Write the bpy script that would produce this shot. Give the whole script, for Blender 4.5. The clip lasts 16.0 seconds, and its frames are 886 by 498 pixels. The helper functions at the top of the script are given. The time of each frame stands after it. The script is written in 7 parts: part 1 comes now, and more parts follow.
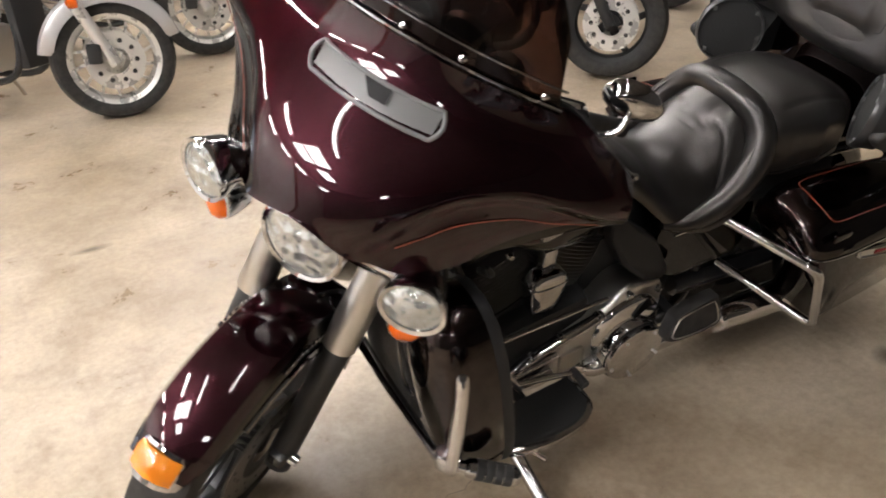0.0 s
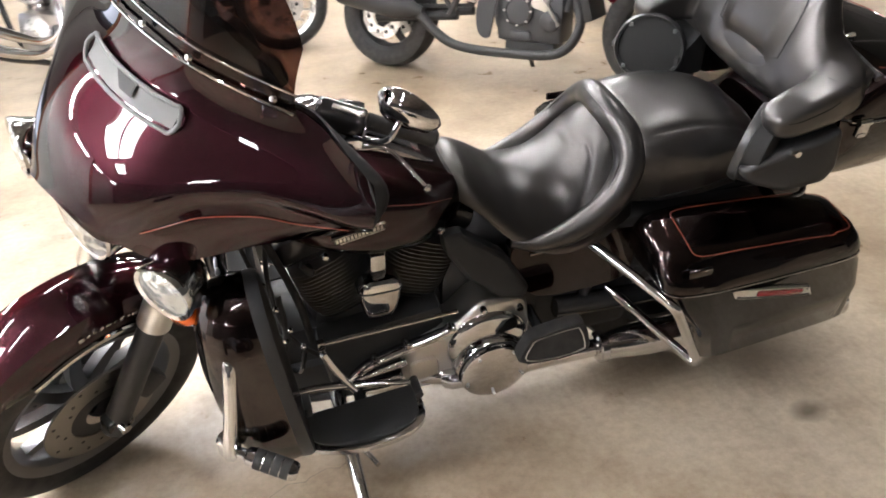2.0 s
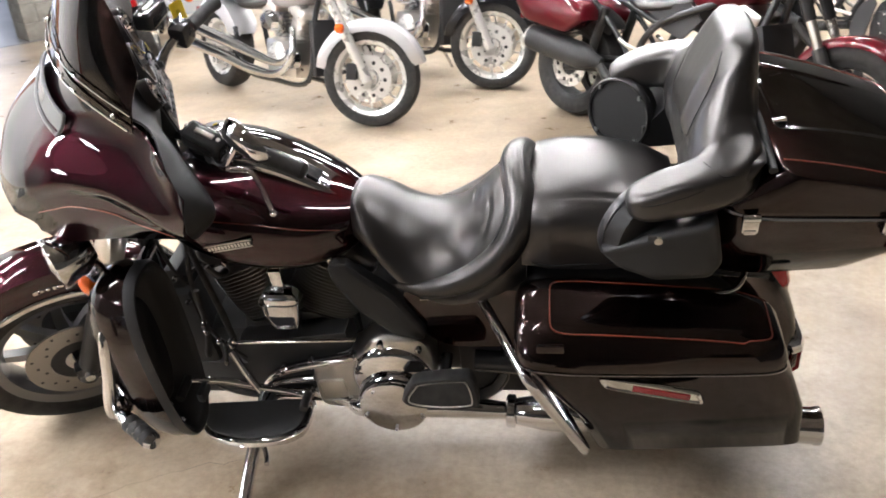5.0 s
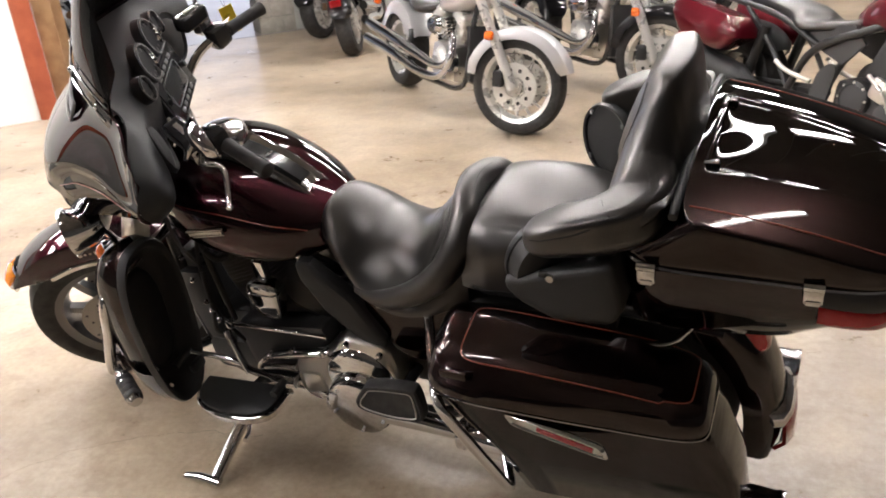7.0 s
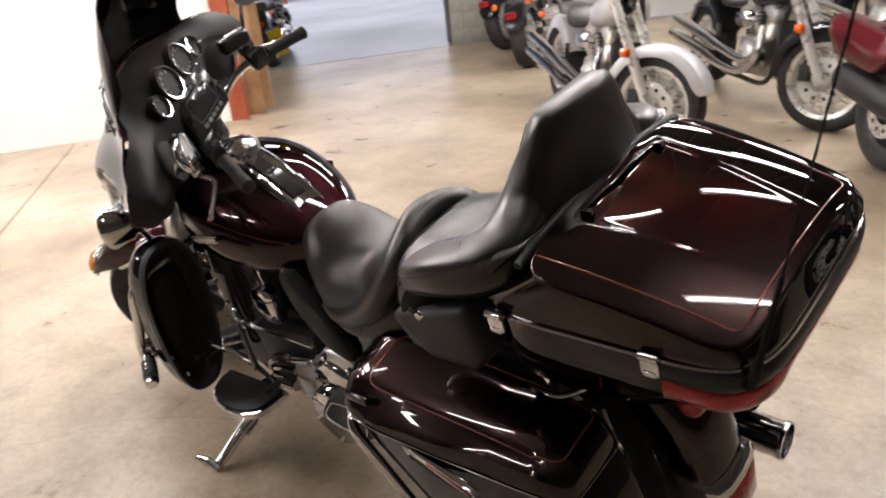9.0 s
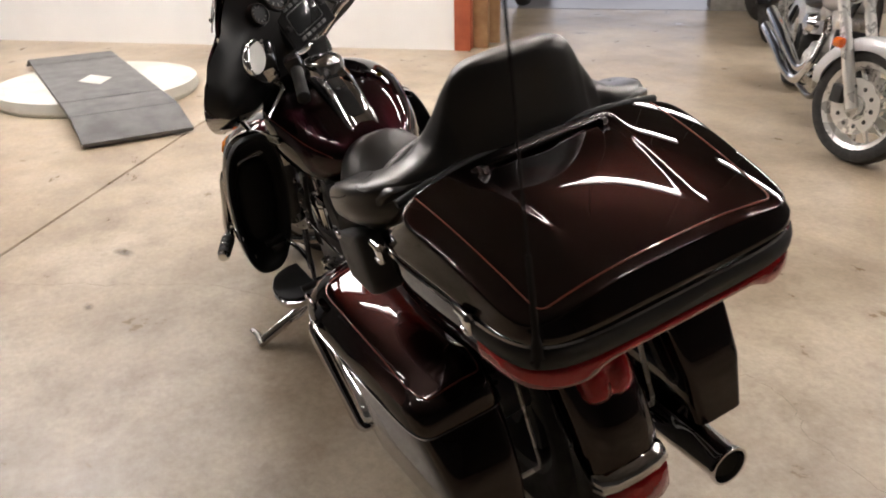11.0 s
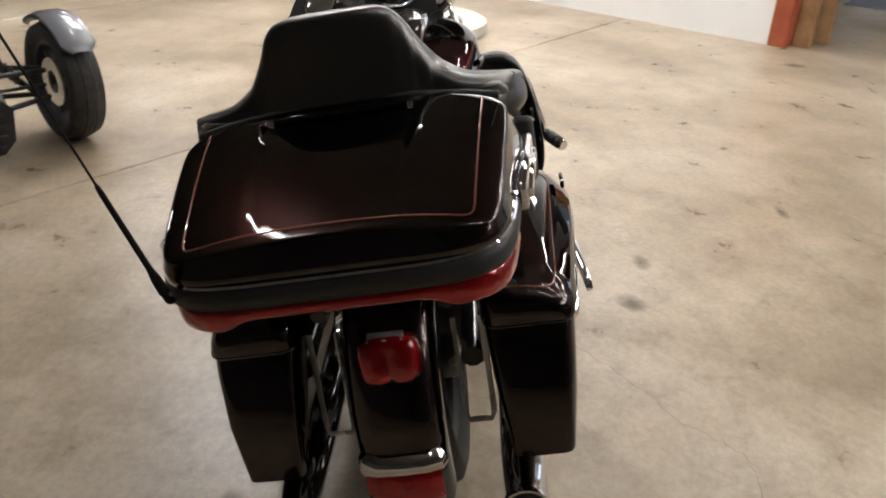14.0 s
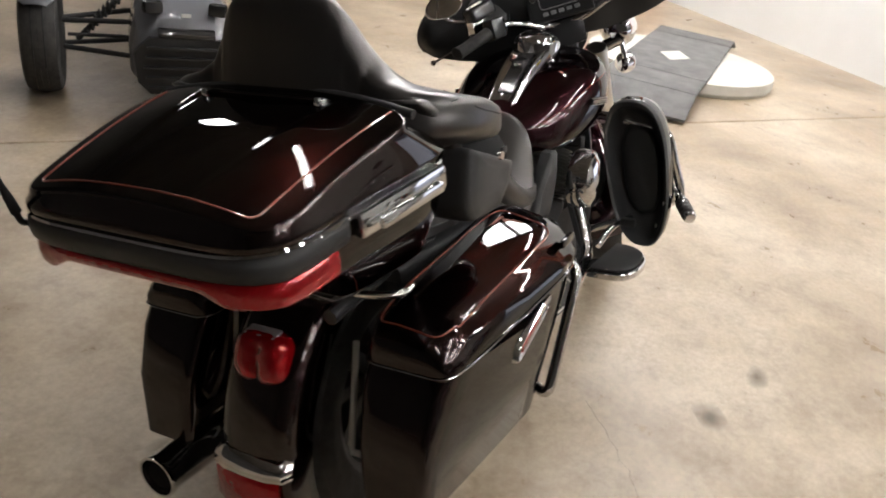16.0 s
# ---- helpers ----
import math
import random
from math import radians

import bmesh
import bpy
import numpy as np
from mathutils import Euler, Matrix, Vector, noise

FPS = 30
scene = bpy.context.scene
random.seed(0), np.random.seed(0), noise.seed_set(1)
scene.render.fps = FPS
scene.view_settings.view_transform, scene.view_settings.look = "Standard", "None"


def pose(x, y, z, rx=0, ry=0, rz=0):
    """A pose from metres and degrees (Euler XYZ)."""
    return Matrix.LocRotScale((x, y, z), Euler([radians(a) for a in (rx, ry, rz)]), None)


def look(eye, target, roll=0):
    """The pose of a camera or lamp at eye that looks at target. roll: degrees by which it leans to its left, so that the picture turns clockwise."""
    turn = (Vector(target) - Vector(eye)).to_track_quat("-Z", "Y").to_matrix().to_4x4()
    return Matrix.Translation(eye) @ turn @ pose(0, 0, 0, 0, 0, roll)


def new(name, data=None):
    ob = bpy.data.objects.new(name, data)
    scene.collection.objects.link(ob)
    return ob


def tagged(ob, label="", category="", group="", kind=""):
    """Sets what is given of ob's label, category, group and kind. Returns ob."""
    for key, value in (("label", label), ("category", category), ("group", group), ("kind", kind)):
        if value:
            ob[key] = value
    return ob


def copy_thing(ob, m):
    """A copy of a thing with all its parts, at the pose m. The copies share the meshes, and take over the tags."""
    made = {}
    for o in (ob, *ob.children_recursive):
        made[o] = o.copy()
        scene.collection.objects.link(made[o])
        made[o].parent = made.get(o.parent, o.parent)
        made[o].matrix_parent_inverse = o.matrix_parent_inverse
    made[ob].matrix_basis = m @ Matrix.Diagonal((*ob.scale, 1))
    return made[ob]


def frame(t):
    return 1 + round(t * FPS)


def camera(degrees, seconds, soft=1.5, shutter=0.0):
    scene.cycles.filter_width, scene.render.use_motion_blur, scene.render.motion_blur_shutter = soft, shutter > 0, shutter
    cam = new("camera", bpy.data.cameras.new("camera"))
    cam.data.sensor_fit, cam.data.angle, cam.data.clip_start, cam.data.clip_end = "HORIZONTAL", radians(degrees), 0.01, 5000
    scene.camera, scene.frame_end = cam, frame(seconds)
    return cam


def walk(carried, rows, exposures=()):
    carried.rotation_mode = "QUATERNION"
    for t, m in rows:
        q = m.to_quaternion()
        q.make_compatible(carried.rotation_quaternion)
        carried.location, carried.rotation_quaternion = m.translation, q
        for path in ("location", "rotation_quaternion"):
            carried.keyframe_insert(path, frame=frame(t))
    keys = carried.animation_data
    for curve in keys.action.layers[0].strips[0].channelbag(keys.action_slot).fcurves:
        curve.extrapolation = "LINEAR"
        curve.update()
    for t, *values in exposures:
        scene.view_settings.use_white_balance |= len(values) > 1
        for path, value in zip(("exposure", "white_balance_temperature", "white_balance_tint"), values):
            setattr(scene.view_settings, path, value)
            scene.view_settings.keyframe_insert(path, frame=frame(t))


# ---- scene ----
cam = camera(58.0, 16.0, soft=1.8, shutter=0.5)
PATH = [
    (0, (1.031, 1.516, 1.552), (0.212, 0.008, 0.527), -2.1),
    (0.5, (0.865, 1.666, 1.551), (0.143, 0.094, 0.548), -2.1),
    (1, (0.718, 1.738, 1.537), (0.042, 0.14, 0.543), -3.0),
    (1.5, (0.526, 1.782, 1.531), (-0.107, 0.171, 0.53), -1.3),
    (2, (0.37, 1.822, 1.53), (-0.108, 0.158, 0.529), -2.8),
    (2.5, (0.203, 1.906, 1.528), (-0.119, 0.187, 0.559), -2.5),
    (3, (0.058, 1.955, 1.525), (-0.11, 0.185, 0.61), -4.4),
    (3.5, (-0.087, 1.94, 1.511), (-0.152, 0.156, 0.607), -3.7),
    (4, (-0.24, 1.918, 1.516), (-0.228, 0.13, 0.619), -2.7),
    (4.5, (-0.424, 1.935, 1.504), (-0.301, 0.148, 0.614), -3.8),
    (5, (-0.61, 1.97, 1.504), (-0.334, 0.19, 0.634), -4.1),
    (5.2, (-0.657, 1.979, 1.506), (-0.33, 0.202, 0.648), -4.3),
    (7.3, (-1.312, 1.744, 1.479), (-0.422, 0.151, 0.659), -5.2),
    (7.5, (-1.353, 1.721, 1.478), (-0.428, 0.148, 0.658), -5.5),
    (8, (-1.476, 1.617, 1.46), (-0.505, 0.074, 0.637), -4.8),
    (8.5, (-1.6, 1.497, 1.47), (-0.521, 0.021, 0.658), -5.7),
    (9, (-1.769, 1.428, 1.474), (-0.485, 0.094, 0.719), -6.7),
    (9.2, (-1.847, 1.398, 1.479), (-0.502, 0.122, 0.729), -6.4),
    (11.3, (-2.266, 0.902, 1.441), (-0.624, 0.149, 0.582), -0.8),
    (11.5, (-2.311, 0.839, 1.441), (-0.659, 0.129, 0.566), -0.9),
    (12, (-2.396, 0.694, 1.446), (-0.708, 0.072, 0.571), -1.5),
    (12.5, (-2.395, 0.53, 1.454), (-0.654, 0.053, 0.593), 0.7),
    (13, (-2.389, 0.364, 1.464), (-0.627, 0.057, 0.569), 0.1),
    (13.5, (-2.439, 0.155, 1.462), (-0.659, 0.031, 0.559), 1.7),
    (14, (-2.454, -0.013, 1.464), (-0.674, 0.018, 0.551), 2.6),
    (14.5, (-2.367, -0.177, 1.453), (-0.605, 0.002, 0.524), 5.3),
    (15, (-2.286, -0.333, 1.473), (-0.558, 0.031, 0.535), 6.2),
    (15.5, (-2.223, -0.51, 1.475), (-0.564, 0.094, 0.535), 6.9),
    (16, (-2.144, -0.685, 1.48), (-0.535, 0.055, 0.551), 9.1),
]
EXPOSE = 0.70
walk(cam, [(t, look(e, g, r)) for t, e, g, r in PATH], [(t, EXPOSE + e, k, g) for t, e, k, g in ((0.0, 0.0, 6080, 14), (1.0, 0.34, 6000, 14), (2.2, 0.80, 5800, 13), (5.0, 0.80, 5760, 13), (7.5, 0.12, 6100, 16), (9.0, 0.02, 6100, 16), (11.5, -0.42, 6250, 15), (13.5, -0.44, 6000, 12), (15.0, -0.34, 6000, 12), (16.0, -0.30, 6000, 12))])

# ---- world and light ----
world = bpy.data.worlds.new("hall_dark")
scene.world = world
world.use_nodes = True
world.node_tree.nodes["Background"].inputs[0].default_value = (0.75, 0.8, 0.9, 1)
world.node_tree.nodes["Background"].inputs[1].default_value = 0.25


# ---- materials ----
def mat(name, base, rough=0.5, metal=0.0, **more):
    m = bpy.data.materials.new(name)
    m.use_nodes = True
    p = m.node_tree.nodes["Principled BSDF"]
    p.inputs["Base Color"].default_value = (*base, 1)
    p.inputs["Roughness"].default_value = rough
    p.inputs["Metallic"].default_value = metal
    for key, value in more.items():
        p.inputs[key.replace("_", " ")].default_value = value
    return m


def nodes_of(m):
    return m.node_tree.nodes, m.node_tree.links, m.node_tree.nodes["Principled BSDF"]


def noise_node(m, scale, detail=4.0, rough=0.55, coords="Object"):
    n, l, p = nodes_of(m)
    co = n.new("ShaderNodeTexCoord")
    tx = n.new("ShaderNodeTexNoise")
    tx.inputs["Scale"].default_value, tx.inputs["Detail"].default_value, tx.inputs["Roughness"].default_value = scale, detail, rough
    l.new(co.outputs[coords], tx.inputs["Vector"])
    return tx


def ramp(m, source, stops):
    n, l, p = nodes_of(m)
    r = n.new("ShaderNodeValToRGB")
    els = r.color_ramp.elements
    while len(els) < len(stops):
        els.new(0.5)
    for e, (at, c) in zip(els, stops):
        e.position, e.color = at, ((*c, 1) if len(c) == 3 else c)
    l.new(source, r.inputs[0])
    return r


def bump(m, source, strength, distance):
    n, l, p = nodes_of(m)
    b = n.new("ShaderNodeBump")
    b.inputs["Strength"].default_value, b.inputs["Distance"].default_value = strength, distance
    l.new(source, b.inputs["Height"])
    l.new(b.outputs[0], p.inputs["Normal"])
    return b


def vary(m, scale, lo, hi, spots=((0.35, 0.65)), coords="Object"):
    """Base colour drifts between two tones."""
    n, l, p = nodes_of(m)
    tx = noise_node(m, scale, coords=coords)
    r = ramp(m, tx.outputs[0], [(spots[0], lo), (spots[1], hi)])
    l.new(r.outputs[0], p.inputs["Base Color"])
    return tx


def rough_vary(m, scale, lo, hi):
    n, l, p = nodes_of(m)
    tx = noise_node(m, scale, 6.0)
    r = ramp(m, tx.outputs[0], [(0.35, (lo,) * 3), (0.7, (hi,) * 3)])
    l.new(r.outputs[0], p.inputs["Roughness"])


def paint(name, a, b, flake=0.25, coat=1.42, rough=0.40):
    m = mat(name, a, rough, flake, Coat_Weight=1.0, Coat_Roughness=0.02, Coat_IOR=coat, Specular_IOR_Level=0.05, Specular_Tint=(0.12, 0.07, 0.07, 1))
    vary(m, 900.0, a, b, (0.3, 0.7))
    return m


PAINT = paint("maroon_clearcoat", (0.0165, 0.0044, 0.0064), (0.029, 0.0080, 0.0115), 1.0, 1.5, 0.34)
PAINT_DEEP = paint("black_cherry_clearcoat", (0.0155, 0.0092, 0.0086), (0.0255, 0.0152, 0.0142), 1.0, 1.45, 0.26)
SILVER_PAINT = paint("silver_clearcoat", (0.50, 0.50, 0.51), (0.62, 0.62, 0.63), 0.35)
RED_PAINT = paint("crimson_clearcoat", (0.085, 0.0045, 0.010), (0.125, 0.0070, 0.0145))
BLACK_PAINT = paint("black_clearcoat", (0.008, 0.008, 0.009), (0.013, 0.013, 0.014), 0.0)
GREY_PAINT = paint("grey_body_panel", (0.135, 0.138, 0.150), (0.175, 0.178, 0.192), 0.2)
CHROME = mat("chrome", (0.62, 0.62, 0.63), 0.05, 1.0)
rough_vary(CHROME, 35.0, 0.025, 0.09)
SATIN = mat("satin_aluminium", (0.62, 0.60, 0.57), 0.32, 1.0)
rough_vary(SATIN, 8.0, 0.27, 0.33)
FINMAT = mat("machined_fin_edge", (0.22, 0.21, 0.20), 0.36, 0.85)
WHEELMAT = mat("grey_cast_wheel", (0.20, 0.20, 0.205), 0.34, 0.9)
rough_vary(WHEELMAT, 12.0, 0.28, 0.40)
CASTING = mat("dark_cast_alloy", (0.055, 0.055, 0.057), 0.48, 0.5)
GUNMETAL = mat("gunmetal_frame_paint", (0.035, 0.035, 0.036), 0.32, 0.3)
DISCSTEEL = mat("worn_disc_steel", (0.27, 0.255, 0.235), 0.36, 1.0)
# bright metal whose mirrored light is put into a pale, half-diffuse colour
PALE_METAL = mat("metal_reflection_in_colour", (0.74, 0.73, 0.70), 0.30, 0.55)
rough_vary(PALE_METAL, 14.0, 0.24, 0.38)
STEEL = mat("brushed_disc_steel", (0.55, 0.54, 0.52), 0.28, 1.0)
GLOSS = mat("gloss_black", (0.026, 0.026, 0.027), 0.12, 0.0, Specular_IOR_Level=0.32, Coat_Weight=0.3, Coat_Roughness=0.05)
CRINKLE = mat("black_crinkle_metal", (0.028, 0.028, 0.0285), 0.45, 0.0, Specular_IOR_Level=0.3)
bump(CRINKLE, noise_node(CRINKLE, 420.0, 2.0).outputs[0], 0.25, 0.002)
PLASTIC = mat("black_plastic", (0.021, 0.021, 0.0215), 0.52, 0.0, Specular_IOR_Level=0.32)
bump(PLASTIC, noise_node(PLASTIC, 700.0, 2.0).outputs[0], 0.15, 0.001)
GREYPLASTIC = mat("grey_plastic", (0.14, 0.145, 0.145), 0.4)
bump(GREYPLASTIC, noise_node(GREYPLASTIC, 500.0, 2.0).outputs[0], 0.1, 0.001)
RUBBER = mat("tyre_rubber", (0.030, 0.029, 0.028), 0.75)
vary(RUBBER, 30.0, (0.012, 0.0115, 0.011), (0.030, 0.028, 0.026))
PAD = mat("ribbed_rubber_pad", (0.020, 0.020, 0.020), 0.65, 0.0, Specular_IOR_Level=0.4)
bump(PAD, noise_node(PAD, 180.0, 2.0).outputs[0], 0.3, 0.002)
LEATHER = mat("black_leatherette", (0.0110, 0.0103, 0.0100), 0.36, 0.0, Specular_IOR_Level=0.80, Specular_Tint=(1.0, 0.96, 0.93, 1))
_n, _l, _p = nodes_of(LEATHER)
_v = _n.new("ShaderNodeTexVoronoi")
_v.inputs["Scale"].default_value = 260.0
_c = _n.new("ShaderNodeTexCoord")
_l.new(_c.outputs["Object"], _v.inputs["Vector"])
bump(LEATHER, _v.outputs["Distance"], 0.12, 0.0015)
rough_vary(LEATHER, 5.0, 0.28, 0.40)
WHIP = mat("matt_black_whip", (0.006, 0.005, 0.005), 0.75, 0.0, Specular_IOR_Level=0.2)
PIPING = mat("seat_piping", (0.008, 0.008, 0.008), 0.5, 0.0, Specular_IOR_Level=0.35)
STRIPE = mat("orange_pinstripe", (0.20, 0.038, 0.018), 0.3, 0.0, Coat_Weight=1.0)
AMBER = mat("amber_lens", (1.0, 0.17, 0.008), 0.12, 0.0, Transmission_Weight=0.25, Coat_Weight=1.0)
YELLOWLENS = mat("yellow_amber_lens", (0.90, 0.27, 0.012), 0.15, 0.0, Transmission_Weight=0.2, Coat_Weight=1.0)
REDLENS = mat("red_lens", (0.30, 0.003, 0.006), 0.12, 0.45, Coat_Weight=0.7)
_n, _l, _p = nodes_of(REDLENS)
_v = _n.new("ShaderNodeTexVoronoi")
_v.inputs["Scale"].default_value = 45.0
_c = _n.new("ShaderNodeTexCoord")
_l.new(_c.outputs["Object"], _v.inputs["Vector"])
bump(REDLENS, _v.outputs["Distance"], 0.35, 0.006)
REDREFLECT = mat("red_reflector", (0.20, 0.012, 0.016), 0.2, 0.0, Coat_Weight=1.0)
REFLECTOR = mat("lamp_reflector", (0.88, 0.88, 0.87), 0.25, 0.12)
bump(REFLECTOR, noise_node(REFLECTOR, 30.0, 0.0).outputs[0], 0.5, 0.012)
PRISM = mat("fluted_lamp_glass", (0.72, 0.74, 0.72), 0.07, 0.65, Alpha=0.68, Coat_Weight=0.6)
_n, _l, _p = nodes_of(PRISM)
_v = _n.new("ShaderNodeTexVoronoi")
_v.inputs["Scale"].default_value = 42.0
_c = _n.new("ShaderNodeTexCoord")
_l.new(_c.outputs["Object"], _v.inputs["Vector"])
bump(PRISM, _v.outputs["Distance"], 0.8, 0.014)
DIAL = mat("gauge_face", (0.010, 0.010, 0.011), 0.35, 0.0, Specular_IOR_Level=0.15)
SCREEN = mat("radio_screen", (0.03, 0.032, 0.035), 0.12, 0.0, Coat_Weight=1.0)
TICK = mat("dim_dial_print", (0.16, 0.16, 0.15), 0.5)
MARK = mat("pale_print", (0.55, 0.54, 0.50), 0.5)
FROST = mat("frosted_window", (0.24, 0.21, 0.21), 0.2, 0.0, Coat_Weight=0.5)
MIRROR = mat("mirror_glass", (0.92, 0.92, 0.92), 0.01, 1.0)
YELLOW = mat("yellow_tag_card", (0.85, 0.62, 0.01), 0.6)
WHITE = mat("white_painted_panel", (0.86, 0.86, 0.85), 0.55)
vary(WHITE, 0.8, (0.83, 0.83, 0.82), (0.89, 0.89, 0.88))
ORANGE = mat("orange_painted_steel", (0.36, 0.085, 0.035), 0.55)
vary(ORANGE, 5.0, (0.30, 0.065, 0.028), (0.42, 0.105, 0.045))
WOOD = mat("raw_plywood", (0.36, 0.21, 0.10), 0.65)
vary(WOOD, 6.0, (0.28, 0.15, 0.07), (0.42, 0.26, 0.13))
BLOCK = mat("grey_concrete_block", (0.30, 0.285, 0.25), 0.85)
vary(BLOCK, 9.0, (0.25, 0.235, 0.205), (0.35, 0.33, 0.29))
bump(BLOCK, noise_node(BLOCK, 90.0).outputs[0], 0.5, 0.004)
MORTAR = mat("mortar", (0.24, 0.23, 0.21), 0.9)
WALLGREY = mat("painted_wall_grey", (0.42, 0.42, 0.40), 0.8)
vary(WALLGREY, 0.7, (0.36, 0.36, 0.34), (0.46, 0.46, 0.44))
# for walls out of view, set dark so the glossy paint mirrors little light
WALLDARK = mat("unseen_dark_wall", (0.09, 0.085, 0.08), 0.8)
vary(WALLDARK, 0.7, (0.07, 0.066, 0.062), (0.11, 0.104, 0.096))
CEIL = mat("ceiling_deck", (0.13, 0.12, 0.11), 0.8)
vary(CEIL, 0.9, (0.11, 0.098, 0.085), (0.17, 0.155, 0.135))
MATGREY = mat("grey_rubber_mat", (0.17, 0.17, 0.175), 0.8)
vary(MATGREY, 7.0, (0.10, 0.098, 0.096), (0.15, 0.148, 0.145))
bump(MATGREY, noise_node(MATGREY, 160.0).outputs[0], 0.4, 0.004)
PALEDISC = mat("pale_turntable_top", (0.34, 0.33, 0.295), 0.6)
vary(PALEDISC, 4.0, (0.54, 0.53, 0.48), (0.68, 0.67, 0.62))

def thin_glass(name, tint, rough=0.03):
    m = bpy.data.materials.new(name)
    m.use_nodes = True
    n, l = m.node_tree.nodes, m.node_tree.links
    n.remove(n["Principled BSDF"])
    tr, gl, mx, fr = (n.new("ShaderNode" + k) for k in ("BsdfTransparent", "BsdfGlossy", "MixShader", "Fresnel"))
    tr.inputs[0].default_value = (*tint, 1)
    gl.inputs["Roughness"].default_value = rough
    fr.inputs[0].default_value = 1.5
    l.new(fr.outputs[0], mx.inputs[0])
    l.new(tr.outputs[0], mx.inputs[1])
    l.new(gl.outputs[0], mx.inputs[2])
    l.new(mx.outputs[0], n["Material Output"].inputs[0])
    return m


SMOKE = thin_glass("smoked_acrylic", (0.32, 0.225, 0.20))
CLEAR = thin_glass("clear_lens", (0.93, 0.95, 0.95))


def emitter(name, colour, strength):
    m = bpy.data.materials.new(name)
    m.use_nodes = True
    n, l = m.node_tree.nodes, m.node_tree.links
    n.remove(n["Principled BSDF"])
    e = n.new("ShaderNodeEmission")
    e.inputs[0].default_value, e.inputs[1].default_value = (*colour, 1), strength
    l.new(e.outputs[0], n["Material Output"].inputs[0])
    return m


TUBE = emitter("fluorescent_tube", (1.0, 0.93, 0.82), 76.0)
PANEL = emitter("lit_diffuser", (1.0, 0.94, 0.85), 25.0)
DAYLIGHT = emitter("daylight_beyond", (0.95, 0.95, 1.0), 1.4)

# concrete floor: warm trowelled slab with clouds, stains, hairline wear and a dull polish
CONCRETE = mat("warm_trowelled_concrete", (0.40, 0.33, 0.24), 0.5)
_n, _l, _p = nodes_of(CONCRETE)
_big = noise_node(CONCRETE, 0.85, 6.0, 0.62, "Object")
_mid = noise_node(CONCRETE, 4.2, 10.0, 0.70, "Object")
_fine = noise_node(CONCRETE, 38.0, 8.0, 0.75, "Object")
_r1 = ramp(CONCRETE, _big.outputs[0], [(0.30, (0.225, 0.168, 0.108)), (0.50, (0.395, 0.322, 0.232)), (0.68, (0.555, 0.480, 0.375))])
_r2 = ramp(CONCRETE, _mid.outputs[0], [(0.27, (0.68, 0.65, 0.62)), (0.42, (0.88, 0.86, 0.84)), (0.50, (1.0, 1.0, 1.0)), (0.75, (1.14, 1.13, 1.10))])
_r3 = ramp(CONCRETE, _fine.outputs[0], [(0.30, (0.80, 0.785, 0.77)), (0.6, (1.05, 1.05, 1.05))])
_m1, _m2 = _n.new("ShaderNodeMixRGB"), _n.new("ShaderNodeMixRGB")
for _m in (_m1, _m2):
    _m.blend_type = "MULTIPLY"
    _m.inputs[0].default_value = 1.0
_l.new(_r1.outputs[0], _m1.inputs[1])
_l.new(_r2.outputs[0], _m1.inputs[2])
_l.new(_m1.outputs[0], _m2.inputs[1])
_l.new(_r3.outputs[0], _m2.inputs[2])
_l.new(_m2.outputs[0], _p.inputs["Base Color"])
_rr = ramp(CONCRETE, _mid.outputs[0], [(0.3, (0.24,) * 3), (0.7, (0.46,) * 3)])
_l.new(_rr.outputs[0], _p.inputs["Roughness"])
bump(CONCRETE, _fine.outputs[0], 0.10, 0.003)
BLUECONCRETE = mat("polished_grey_concrete", (0.17, 0.17, 0.178), 0.24)
vary(BLUECONCRETE, 0.6, (0.20, 0.195, 0.205), (0.28, 0.275, 0.285))
rough_vary(BLUECONCRETE, 0.5, 0.30, 0.38)
JOINT = mat("joint_filler", (0.10, 0.085, 0.065), 0.9)
CRACKMAT = mat("crack_dirt", (0.20, 0.165, 0.12), 0.8)
STAIN = mat("oil_stain", (0.17, 0.14, 0.105), 0.45)
_n, _l, _p = nodes_of(STAIN)
_c, _s, _k = _n.new("ShaderNodeTexCoord"), _n.new("ShaderNodeVectorMath"), _n.new("ShaderNodeVectorMath")
_s.operation, _k.operation = "SUBTRACT", "LENGTH"
_s.inputs[1].default_value = (0.5, 0.5, 0.5)
_l.new(_c.outputs["Generated"], _s.inputs[0])
_l.new(_s.outputs[0], _k.inputs[0])
_mix = _n.new("ShaderNodeMath")
_mix.operation = "MULTIPLY_ADD"
_mix.inputs[1].default_value, _mix.inputs[2].default_value = 0.35, -0.17
_l.new(noise_node(STAIN, 9.0, 5.0).outputs[0], _mix.inputs[0])
_sum = _n.new("ShaderNodeMath")
_l.new(_k.outputs["Value"], _sum.inputs[0])
_l.new(_mix.outputs[0], _sum.inputs[1])
_r1 = ramp(STAIN, _sum.outputs[0], [(0.05, (0.55,) * 3), (0.36, (0.0,) * 3)])
_l.new(_r1.outputs[0], _p.inputs["Alpha"])


